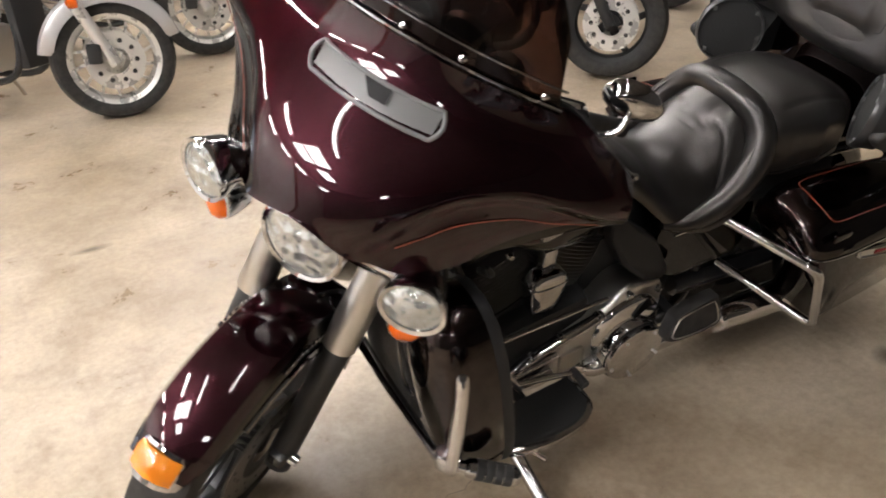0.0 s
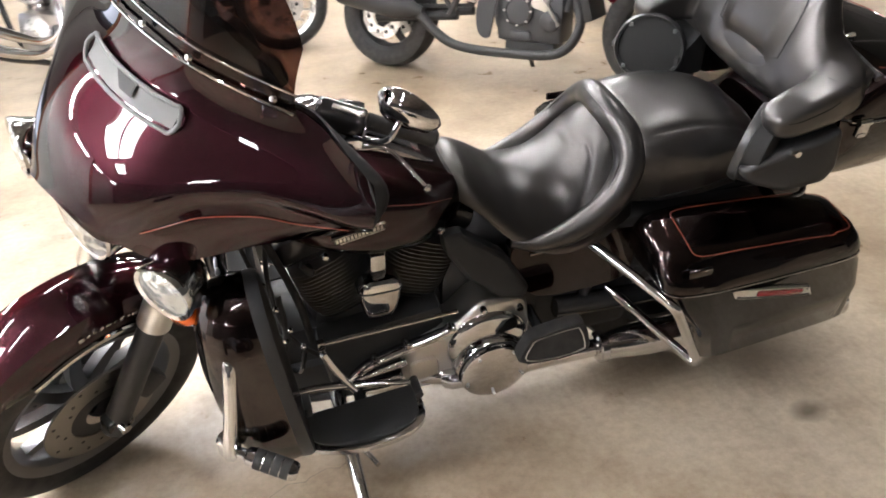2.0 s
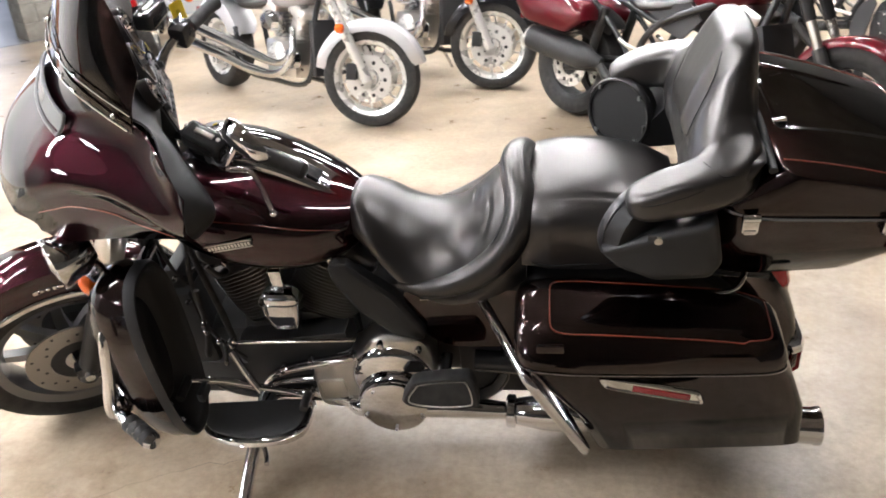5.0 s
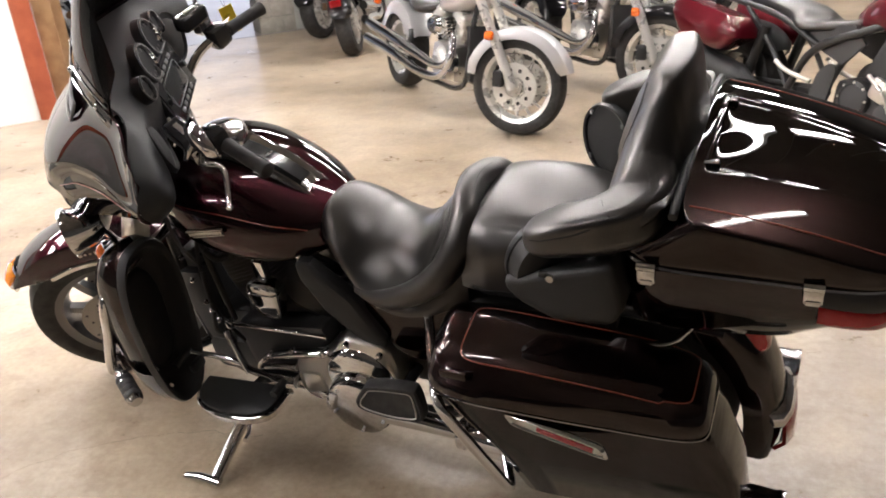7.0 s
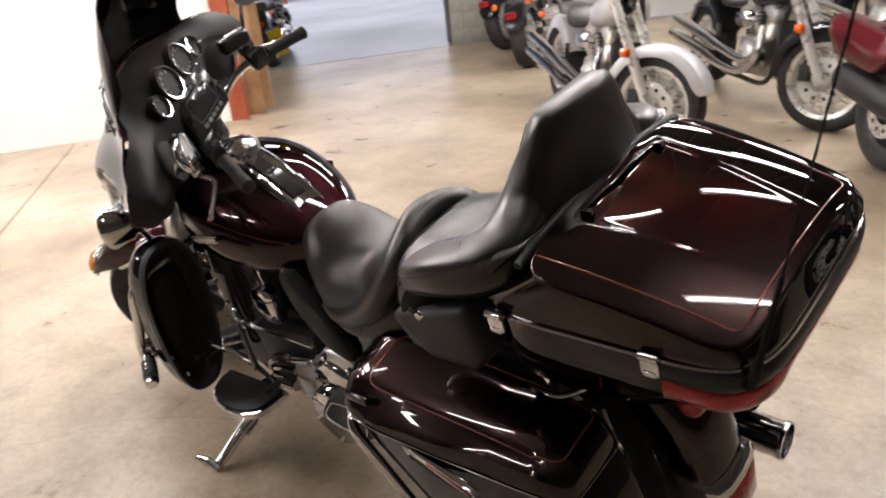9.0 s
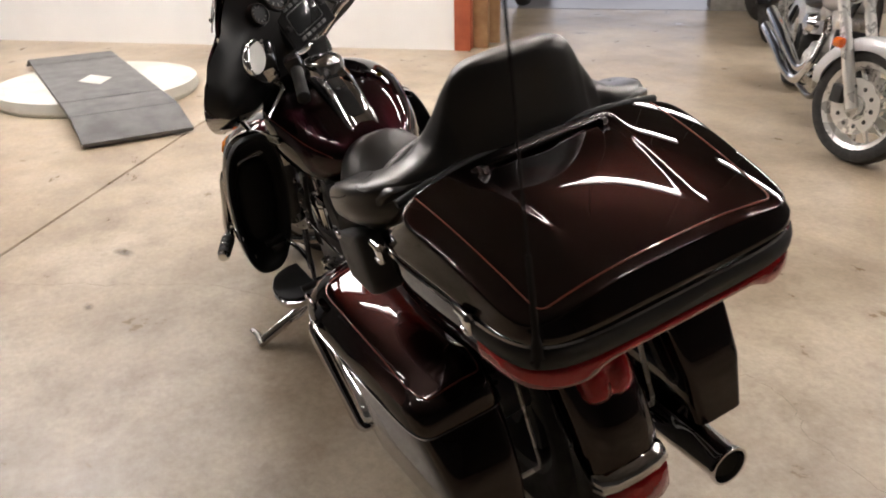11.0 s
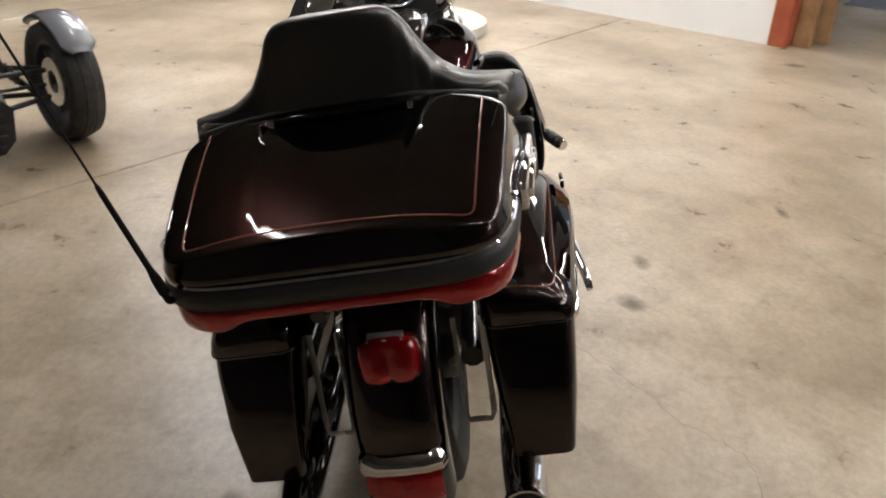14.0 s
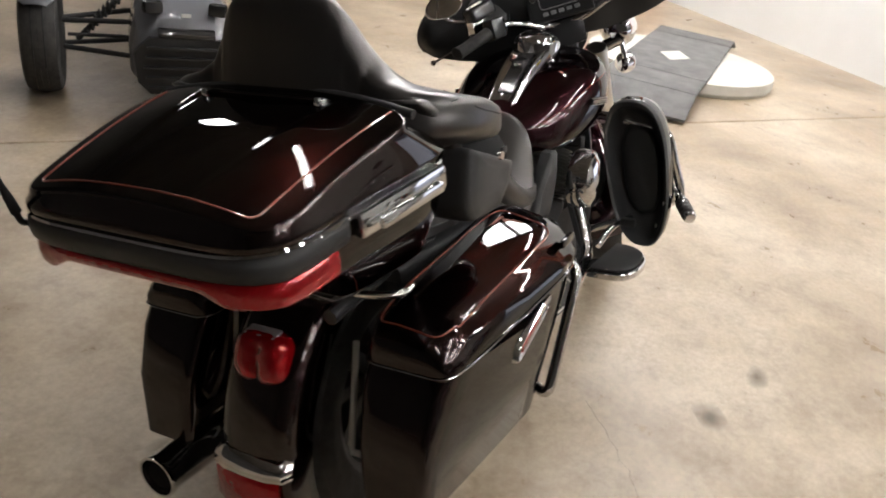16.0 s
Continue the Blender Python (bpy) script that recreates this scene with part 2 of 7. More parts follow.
# ---- mesh tools ----
def spline(points, per=6, closed=False):
    """Catmull-Rom through points of any dimension."""
    pts = [np.array(p, float) for p in points]
    n = len(pts)
    out = []
    for i in range(n if closed else n - 1):
        p0 = pts[(i - 1) % n] if closed or i > 0 else 2 * pts[0] - pts[1]
        p1, p2 = pts[i], pts[(i + 1) % n]
        p3 = pts[(i + 2) % n] if closed or i + 2 < n else 2 * pts[-1] - pts[-2]
        for k in range(per):
            u = k / per
            out.append(0.5 * (2 * p1 + (p2 - p0) * u + (2 * p0 - 5 * p1 + 4 * p2 - p3) * u * u + (3 * p1 - p0 - 3 * p2 + p3) * u ** 3))
    if not closed:
        out.append(pts[-1])
    return out


def skin(rings, bm=None, wrap=True, caps=True):
    """Quads between rings of equal length."""
    bm = bm or bmesh.new()
    vs = [[bm.verts.new(tuple(map(float, p))) for p in r] for r in rings]
    n = len(vs[0])
    for a, b in zip(vs, vs[1:]):
        for i in range(n if wrap else n - 1):
            j = (i + 1) % n
            bm.faces.new((a[i], a[j], b[j], b[i]))
    if wrap and caps:
        bm.faces.new(vs[0][::-1])
        bm.faces.new(vs[-1])
    return bm


def tube(points, radius, bm=None, sides=10, per=6, smooth=True, squash=1.0, closed=False):
    """A round bar along a path; radius is one number or one for each point."""
    pts = spline([(*p, (radius if np.isscalar(radius) else radius[i])) for i, p in enumerate(points)], per, closed) if smooth and len(points) > 2 \
        else [np.array((*p, (radius if np.isscalar(radius) else radius[i])), float) for i, p in enumerate(points)]
    rings, up = [], None
    m = len(pts)
    for i, p in enumerate(pts):
        a, b = (pts[(i - 1) % m], pts[(i + 1) % m]) if closed else (pts[max(i - 1, 0)], pts[min(i + 1, m - 1)])
        d = Vector((b - a)[:3]).normalized()
        if up is None:
            up = d.orthogonal().normalized() if abs(d.z) > 0.9 else Vector((0, 0, 1))
        side = d.cross(up).normalized()
        up = side.cross(d).normalized()
        rings.append([Vector(p[:3]) + float(p[3]) * (side * math.cos(2 * math.pi * k / sides) + up * squash * math.sin(2 * math.pi * k / sides)) for k in range(sides)])
    if closed:
        rings.append(rings[0])
    return skin(rings, bm, True, not closed)


def lathe(profile, m=None, bm=None, sides=32, caps=True):
    """Turns (radius, height) pairs round z, then places it with m."""
    bm = bm or bmesh.new()
    m = m or Matrix()
    rings = [[m @ Vector((r * math.cos(2 * math.pi * k / sides), r * math.sin(2 * math.pi * k / sides), h)) for k in range(sides)] for r, h in profile]
    return skin(rings, bm, True, caps)


def fillet(points, r, n=5):
    """A polyline whose corners are rounded with arcs of about r."""
    pts = [Vector(p) for p in points]
    out = [pts[0]]
    for a, b, c in zip(pts, pts[1:], pts[2:]):
        p, q = b + (a - b).normalized() * r, b + (c - b).normalized() * r
        out += [p * (1 - u) ** 2 + b * 2 * u * (1 - u) + q * u * u for u in np.linspace(0, 1, n).tolist()]
    return [tuple(p) for p in out + [pts[-1]]]


def box(sx, sy, sz, m=None, bevel=0.0, bm=None, segments=2):
    one = bmesh.new()
    bmesh.ops.create_cube(one, size=1, matrix=Matrix.Diagonal((sx, sy, sz, 1)))
    if bevel:
        bmesh.ops.bevel(one, geom=one.edges[:], offset=bevel, segments=segments, profile=0.6, affect="EDGES")
    if m is not None:
        bmesh.ops.transform(one, matrix=m, verts=one.verts)
    if bm is None:
        return one
    merge(bm, one)
    return bm


def merge(bm, other):
    link = {v: bm.verts.new(v.co) for v in other.verts}
    for f in other.faces:
        bm.faces.new([link[v] for v in f.verts])
    other.free()
    return bm


def superring(cx, cy, hx, hy, z, e=4.0, n=48):
    """A rounded rectangle in the xy plane."""
    out = []
    for k in range(n):
        a = 2 * math.pi * k / n
        c, s = math.cos(a), math.sin(a)
        out.append((cx + hx * math.copysign(abs(c) ** (2 / e), c), cy + hy * math.copysign(abs(s) ** (2 / e), s), z))
    return out


def moved(bm, m):
    bmesh.ops.transform(bm, matrix=m, verts=bm.verts)
    return bm


def mirrored(bm):
    out = bm.copy()
    bmesh.ops.transform(out, matrix=Matrix.Diagonal((1, -1, 1, 1)), verts=out.verts)
    bmesh.ops.reverse_faces(out, faces=out.faces)
    return out


def mesh_of(name, bm, material, smooth=40.0):
    bmesh.ops.recalc_face_normals(bm, faces=bm.faces)
    me = bpy.data.meshes.new(name)
    bm.to_mesh(me)
    bm.free()
    me.materials.append(material)
    if smooth:
        me.shade_smooth()
        me.set_sharp_from_angle(angle=radians(smooth))
    return me


def part(name, bm, material, parent, label="", smooth=40.0):
    ob = new(name, mesh_of(name, bm, material, smooth))
    ob.parent = parent
    if label:
        tagged(ob, label)
    return ob


def thing(name, label, category, m=None, group="", kind=""):
    ob = new(name)
    ob.empty_display_size = 0.1
    if m is not None:
        ob.matrix_basis = m
    return tagged(ob, label, category, group, kind)


def solid(name, bm, material, label, category, m=None, group="", kind="", smooth=40.0):
    ob = new(name, mesh_of(name, bm, material, smooth))
    if m is not None:
        ob.matrix_basis = m
    return tagged(ob, label, category, group, kind)


def sheet_thick(bm, t):
    """Gives an open sheet a thickness."""
    bmesh.ops.recalc_face_normals(bm, faces=bm.faces)
    bmesh.ops.solidify(bm, geom=bm.faces[:], thickness=t)
    return bm


def along(a, b):
    """A pose at a whose z axis points to b, and their distance."""
    d = Vector(b) - Vector(a)
    return Matrix.Translation(a) @ d.to_track_quat("Z", "Y").to_matrix().to_4x4(), d.length


def rod(a, b, r, bm=None, sides=12):
    m, n = along(a, b)
    return lathe([(r, 0), (r, n)], m, bm, sides)


# ---- the hall ----
WD = Vector((0.633, 0.774, 0)).normalized()     # along the front wall
WN = Vector((0.774, -0.633, 0)).normalized()    # out through it
POST = Vector((4.555, -2.588, 0))
HALL = Matrix(((WN.x, WD.x, 0, 0), (WN.y, WD.y, 0, 0), (0, 0, 1, 0), (0, 0, 0, 1)))   # local x = out of the wall, y = along it
PO = HALL.inverted() @ POST                    # the post in the hall's axes
CEILING_Z = 5.2

base = bmesh.new()
box(60, 60, 0.1, Matrix.Translation((0, 0, -0.075)), bm=base)
ground = solid("floor", base, JOINT, "dark joint filler under the concrete floor slabs", "floor", HALL, kind="structure", smooth=0)
X0, X1, X2 = -10.0, PO.x + 0.022, 8.10      # back wall, white wall, block wall (hall axes)
Y0, Y1 = -10.0, 12.0
SLABS = pose(0, 0, 0, 0, 0, math.degrees(math.atan2(-0.578, 0.816)))   # the joints run slightly askew to the walls
slab_y = [-16.0, 1.91, 5.46, 9.0, 16.0]


def slab(axes, x0, x1, y0, y1, material, top=0.0):
    g = 0.005
    b = box(x1 - x0 - 2 * g, y1 - y0 - 2 * g, 0.03, axes @ Matrix.Translation(((x0 + x1) / 2, (y0 + y1) / 2, top - 0.015)), 0.004, segments=1)
    o = part("slab", b, material, ground, smooth=0)
    o.matrix_parent_inverse = ground.matrix_basis.inverted()


for ya, yb in zip(slab_y, slab_y[1:]):
    slab(SLABS, -14.0, 14.0, ya, yb, CONCRETE)
slab(HALL, X2 - 0.1, 20.0, -7.0, 7.0, BLUECONCRETE, 0.004)


def wall(name, x0, x1, y0, y1, z0, z1, material, label):
    b = box(x1 - x0, y1 - y0, z1 - z0, Matrix.Translation(((x0 + x1) / 2, (y0 + y1) / 2, (z0 + z1) / 2)))
    return solid(name, b, material, label, "wall", HALL, kind="structure", smooth=0)


WEND = 6.30
wall("wall_front", X1, X1 + 0.15, PO.y, WEND, 0.0, CEILING_Z, WHITE, "bright white painted panel wall beside the open bay")
wall("wall_front_far", X1 + 0.02, X1 + 0.17, WEND + 0.26, Y1, 0.0, CEILING_Z, WALLGREY, "grey painted wall past the white panels")
wall("wall_return", X1 + 0.15, X2, PO.y + 0.25, PO.y + 0.4, 0.0, CEILING_Z, WALLGREY, "painted wall running back to the bay opening")
wall("wall_bay", X2, X2 + 0.2, PO.y + 0.25, Y1, 0.0, CEILING_Z, WALLGREY, "painted wall beside the bay opening")
wall("wall_block", X2, X2 + 0.2, Y0, -2.10, 0.0, CEILING_Z, WALLGREY, "plain grey block wall behind the parked motorcycles")
wall("wall_lintel", X2, X2 + 0.2, -2.10, PO.y + 0.25, 3.2, CEILING_Z, WALLGREY, "plain wall over the bay opening")
# three unseen walls, added dark to keep reflections in the paint dark
wall("wall_back", X0 - 0.2, X0, Y0, Y1, 0.0, CEILING_Z, WALLDARK, "unseen dark wall added behind the camera")
wall("wall_side_a", X0, X2 + 0.2, Y0 - 0.2, Y0, 0.0, CEILING_Z, WALLDARK, "unseen dark wall added at the side of the hall")
wall("wall_side_b", X0, X1, Y1, Y1 + 0.2, 0.0, CEILING_Z, WALLDARK, "unseen dark wall added at the side of the hall")
wall("ceiling", X0, X2 + 0.2, Y0, Y1, CEILING_Z, CEILING_Z + 0.15, CEIL, "dull metal deck ceiling of the hall")
wall("wall_far_a", X2 + 0.2, 20.0, 7.0, 7.15, 0.0, 4.0, WALLGREY, "plain wall of the next bay")
wall("wall_far_b", X2 + 0.2, 20.0, -7.15, -7.0, 0.0, 4.0, WALLGREY, "plain wall of the next bay")
wall("ceiling_bay", X2 + 0.2, 20.0, -7.0, 7.0, 4.0, 4.1, CEIL, "plain ceiling of the next bay")
b = box(0.05, 7.0, 3.4, HALL @ Matrix.Translation((19.9, -1.0, 1.9)))
solid("backdrop_daylight", b, DAYLIGHT, "bright daylight in a far open doorway", "backdrop", kind="structure", smooth=0)

# block pillar at the opening, laid in courses
pillar = thing("pillar", "grey concrete block pillar at the bay opening", "pillar", HALL @ Matrix.Translation((X2 + 0.12, -1.90, 0)), kind="structure")
part("mortar", box(0.38, 0.44, CEILING_Z, Matrix.Translation((0, 0, CEILING_Z / 2))), MORTAR, pillar, smooth=0)
brick_mesh = {}
for course in range(8):
    for k in range(2):
        w = 0.30 if (k + course) % 2 else 0.16
        if w not in brick_mesh:
            brick_mesh[w] = mesh_of("block", box(0.40, w - 0.01, 0.19, bevel=0.004, segments=1), BLOCK, 0)
        o = new("block", brick_mesh[w])
        o.parent = pillar
        y = (w / 2 - 0.23) if k == 0 else (0.23 - w / 2)
        o.matrix_basis = Matrix.Translation((0, y, 0.1 + 0.2 * course))

# steel door post with a plywood box section behind it
post = thing("door_post", "orange painted steel post beside the white wall", "post", HALL @ Matrix.Translation((PO.x + 0.01, PO.y, 0)), kind="structure")
part("post_web", box(0.02, 0.15, CEILING_Z, Matrix.Translation((0.0, -0.075, CEILING_Z / 2)), 0.003), ORANGE, post)
part("post_flange", box(0.16, 0.02, CEILING_Z, Matrix.Translation((0.09, -0.012, CEILING_Z / 2)), 0.003), ORANGE, post)
part("post_flange", box(0.16, 0.02, CEILING_Z, Matrix.Translation((0.09, -0.138, CEILING_Z / 2)), 0.003), ORANGE, post)
part("plywood_casing", box(0.10, 0.14, 2.6, Matrix.Translation((0.20, -0.222, 1.3)), 0.006), WOOD, post, "raw plywood boxing")
part("plywood_casing", box(0.04, 0.20, 2.6, Matrix.Translation((0.42, -0.27, 1.306)), 0.006), WOOD, post, "raw plywood boxing")

post2 = thing("door_post", "orange painted steel post at the end of the white panels", "post", HALL @ Matrix.Translation((PO.x, WEND + 0.25, 0)), kind="structure")
part("post_web", box(0.02, 0.24, CEILING_Z, Matrix.Translation((0.0, -0.12, CEILING_Z / 2)), 0.003), ORANGE, post2)
part("post_flange", box(0.12, 0.02, CEILING_Z, Matrix.Translation((-0.07, -0.012, CEILING_Z / 2)), 0.003), ORANGE, post2)
part("post_flange", box(0.12, 0.02, CEILING_Z, Matrix.Translation((-0.07, -0.23, CEILING_Z / 2)), 0.003), ORANGE, post2)

# fluorescent battens under the ceiling
fix = thing("ceiling_light", "white twin-tube fluorescent fitting hanging under the ceiling", "ceiling light", HALL @ Matrix.Translation((0, 0, 0)), "hall lights")
part("housing", box(0.26, 1.26, 0.05, bevel=0.01), WHITE, fix)
for dx in (-0.036, 0.036):
    part("tube", rod((dx, -0.60, -0.052), (dx, 0.60, -0.052), 0.018, sides=8), TUBE, fix)
LAMP_Z = 4.0
# the row at x = 4.1 is added to brighten the white wall
spots = [(4.1, -7.4 + 1.9 * k) for k in range(8)] + [(2.5, y) for y in (-6.4, -4.3, 2.0)] + [(1.0, y) for y in (-7.3, -5.2)]
spots += [(6.2, -4.4)]
fix.matrix_basis = HALL @ Matrix.Translation((*spots[0], LAMP_Z))
for x, y in spots[1:]:
    copy_thing(fix, HALL @ Matrix.Translation((x, y, LAMP_Z)))
slim = thing("ceiling_light", "white slim single-tube fluorescent fitting hanging under the ceiling", "ceiling light", HALL @ Matrix.Translation((1.0, -1.0, LAMP_Z)), "slim hall lights")
part("housing", box(0.12, 1.56, 0.05, bevel=0.01), WHITE, slim)
part("tube", rod((0, -0.75, -0.052), (0, 0.75, -0.052), 0.016, sides=8), TUBE, slim)
slims = [(1.0, -1.0), (1.0, -3.1), (-1.0, -2.05), (-1.1, 2.2), (1.0, 2.6), (2.4, -0.85), (2.4, -2.95)]
for x, y in slims[1:]:
    copy_thing(slim, HALL @ Matrix.Translation((x, y, LAMP_Z)))
wide = thing("ceiling_panel_light", "wide white fluorescent fitting with a lit diffuser", "ceiling light", HALL @ Matrix.Translation((1.75, 3.7, LAMP_Z)), "panel lights")
part("housing", box(0.60, 1.26, 0.05, bevel=0.01), WHITE, wide)
part("diffuser", box(0.54, 1.20, 0.02, Matrix.Translation((0, 0, -0.032)), 0.004), PANEL, wide, "lit diffuser")
panels = [(1.75, 3.7), (2.40, 3.7), (2.10, 5.4), (4.0, 9.2), (-1.6, 8.6)]
for x, y in panels[1:]:
    copy_thing(wide, HALL @ Matrix.Translation((x, y, LAMP_Z)))
rods = [(x, y + d) for x, y in spots + panels + slims for d in (-0.45, 0.45)]
b = bmesh.new()
for x, y in rods:
    rod((x, y, LAMP_Z), (x, y, CEILING_Z), 0.006, b, 6)
solid("suspension_rods", b, STEEL, "thin steel rods holding the battens", "rod", HALL, kind="stuff")

# low display turntable: a pale round base carrying a long grey deck
M0 = pose(4.44, 0.59, 0, 0, 0, 4.2)
solid("turntable", lathe([(0.0, 0.105), (0.70, 0.105), (0.74, 0.098), (0.75, 0.03), (0.73, 0.0), (0.0, 0.0)], M0 @ Matrix.Translation((0.07, -0.03, 0)), sides=64), PALEDISC,
           "pale round display turntable standing on the concrete", "turntable")
mt = thing("turntable_deck", "grey ribbed rubber deck with a pale diamond on the turntable", "deck", M0)
for xa, za, xb, zb in ((-1.46, 0.026, -1.12, 0.119), (-1.115, 0.119, -0.68, 0.119), (-0.67, 0.119, 0.82, 0.119), (0.83, 0.119, 1.13, 0.119), (1.135, 0.119, 1.47, 0.026)):
    span, tip = math.hypot(xb - xa, zb - za), math.degrees(math.atan2(zb - za, xb - xa))
    part("deck_section", box(span, 0.68, 0.026, Matrix.Translation(((xa + xb) / 2, 0, (za + zb) / 2)) @ pose(0, 0, 0, 0, -tip), 0.005), MATGREY, mt)
bm = bmesh.new()
bm.faces.new([bm.verts.new(p) for p in ((-0.24, 0.0, 0.134), (-0.04, -0.12, 0.134), (0.16, 0.0, 0.134), (-0.04, 0.12, 0.134))])
part("diamond", sheet_thick(bm, 0.003), PALEDISC, mt, "pale diamond mark")


def blotch(x, y, rx, ry, turn, seed):
    rnd = random.Random(seed)
    pts = []
    for k in range(28):
        a = 2 * math.pi * k / 28
        r = 1 + rnd.uniform(-0.03, 0.03)
        pts.append((rx * r * math.cos(a), ry * r * math.sin(a), 0))
    bm = bmesh.new()
    bm.faces.new([bm.verts.new(p) for p in pts])
    return moved(bm, pose(x, y, 0.0012, 0, 0, turn))


for k, (x, y, rx, ry, a) in enumerate([(0.05, -0.66, 0.13, 0.05, 35), (0.37, -0.75, 0.12, 0.05, -20), (0.95, -1.5, 0.12, 0.04, 10), (1.25, 0.80, 0.12, 0.025, 35), (0.79, 0.99, 0.05, 0.03, 5), (3.85, -2.58, 0.10, 0.16, 20), (-1.03, 0.50, 0.10, 0.06, 15)]):
    solid("floor_stain", blotch(x, y, rx, ry, a, k), STAIN, "darker worn patch on the concrete floor", "stain", kind="structure", smooth=0)


def crack(pts, w, seed):
    rnd = random.Random(seed)
    fine = [p + np.array((rnd.uniform(-1, 1), rnd.uniform(-1, 1))) * 0.012 for p in spline(pts, 8)]
    bm = bmesh.new()
    rows = []
    for i, p in enumerate(fine):
        a, c = fine[max(i - 1, 0)], fine[min(i + 1, len(fine) - 1)]
        d = (c - a) / (np.linalg.norm(c - a) + 1e-9)
        q = np.array((-d[1], d[0])) * w * rnd.uniform(0.4, 1.0)
        rows.append([(*(p + q), 0.0014), (*(p - q), 0.0014)])
    return skin(rows, bm, False)


for k, pts in enumerate([[(-0.14, -0.32), (-0.38, -0.54), (-0.62, -0.70), (-0.72, -0.82), (-0.87, -0.835), (-1.06, -0.75), (-1.32, -0.73)], [(1.21, 1.35), (0.95, 0.89), (0.84, 0.69), (0.71, 0.50), (0.47, 0.33), (0.20, 0.25)]]):
    solid("floor_crack", crack(pts, 0.0014, k), CRACKMAT, "hairline crack in the concrete floor", "crack", kind="structure", smooth=0)
# ---- the touring motorcycle ----
LEAN = 11.5
bike = thing("touring_motorcycle", "black cherry touring motorcycle leaning on its side stand, handlebar turned", "motorcycle", pose(0, 0, 0, -LEAN))
A0 = Vector((0.45, 0, 0.90))
STEER = Matrix.Translation(A0) @ Matrix.Rotation(radians(34.5), 4, Vector((-math.sin(radians(26)), 0, math.cos(radians(26))))) @ Matrix.Translation(-A0)


def P(name, bm, material, parent=None, label="", smooth=40.0):
    return part(name, bm, material, parent or bike, label, smooth)


def F(name, bm, material, parent=None, label="", smooth=40.0):
    """A part that turns with the handlebar."""
    return part(name, moved(bm, STEER), material, parent or bike, label, smooth)


def ring_arc(c, a0, a1, n, fn):
    """Sections along an arc in the xz plane round c; fn gives (r, y) pairs for a fraction 0..1."""
    out = []
    for k in range(n + 1):
        u = k / n
        a = radians(a0 + (a1 - a0) * u)
        out.append([(c[0] + r * math.cos(a), y, c[1] + r * math.sin(a)) for r, y in fn(u)])
    return out


def tyre_bm(r, w, bead):
    """Tyre round the y axis."""
    h = r - bead
    prof = [(bead, 0.36 * w), (bead + 0.25 * h, 0.48 * w), (bead + 0.55 * h, 0.50 * w), (bead + 0.80 * h, 0.44 * w), (r - 0.008, 0.26 * w), (r, 0.0)]
    prof = prof + [(a, -b) for a, b in prof[-2::-1]]
    m = pose(0, 0, 0, 90)
    rings = [[m @ Vector((a * math.cos(t), a * math.sin(t), b)) for a, b in prof] for t in np.linspace(0, 2 * math.pi, 57)[:-1]]
    rings.append(rings[0])
    return skin(rings, None, True, False)


def disc_bm(r0, r1, t, m=None, sides=40):
    return lathe([(r0, -t / 2), (r1, -t / 2), (r1, t / 2), (r0, t / 2)], (m or Matrix()) @ pose(0, 0, 0, 90), sides=sides) if r0 <= 0 else \
        moved(skin([[(r * math.cos(a), h, r * math.sin(a)) for r, h in ((r0, -t / 2), (r1, -t / 2), (r1, t / 2), (r0, t / 2))] for a in np.linspace(0, 2 * math.pi, sides + 1)], None, True, False), m or Matrix())


def rim_bm(r, w):
    prof = [(r, 0.38 * w), (r + 0.008, 0.42 * w), (r - 0.016, 0.34 * w), (r - 0.028, 0.12 * w), (r - 0.028, -0.12 * w), (r - 0.016, -0.34 * w), (r + 0.008, -0.42 * w), (r, -0.38 * w), (r - 0.008, 0.0)]
    rings = [[(a * math.cos(t), b, a * math.sin(t)) for a, b in prof] for t in np.linspace(0, 2 * math.pi, 49)]
    return skin(rings, None, True, False)


def spoke_bm(n, r0, r1, w0, w1, t):
    bm = bmesh.new()
    for k in range(n):
        a = 2 * math.pi * k / n
        rings = []
        for u in np.linspace(0, 1, 5):
            r, w = r0 + (r1 - r0) * u, w0 + (w1 - w0) * u
            bend = 0.25 * u
            c, s = math.cos(a + bend), math.sin(a + bend)
            rings.append([(r * c - w * s, t, r * s + w * c), (r * c + w * s, t, r * s - w * c), (r * c + w * s, -t, r * s - w * c), (r * c - w * s, -t, r * s + w * c)])
        skin(rings, bm)
    return bm


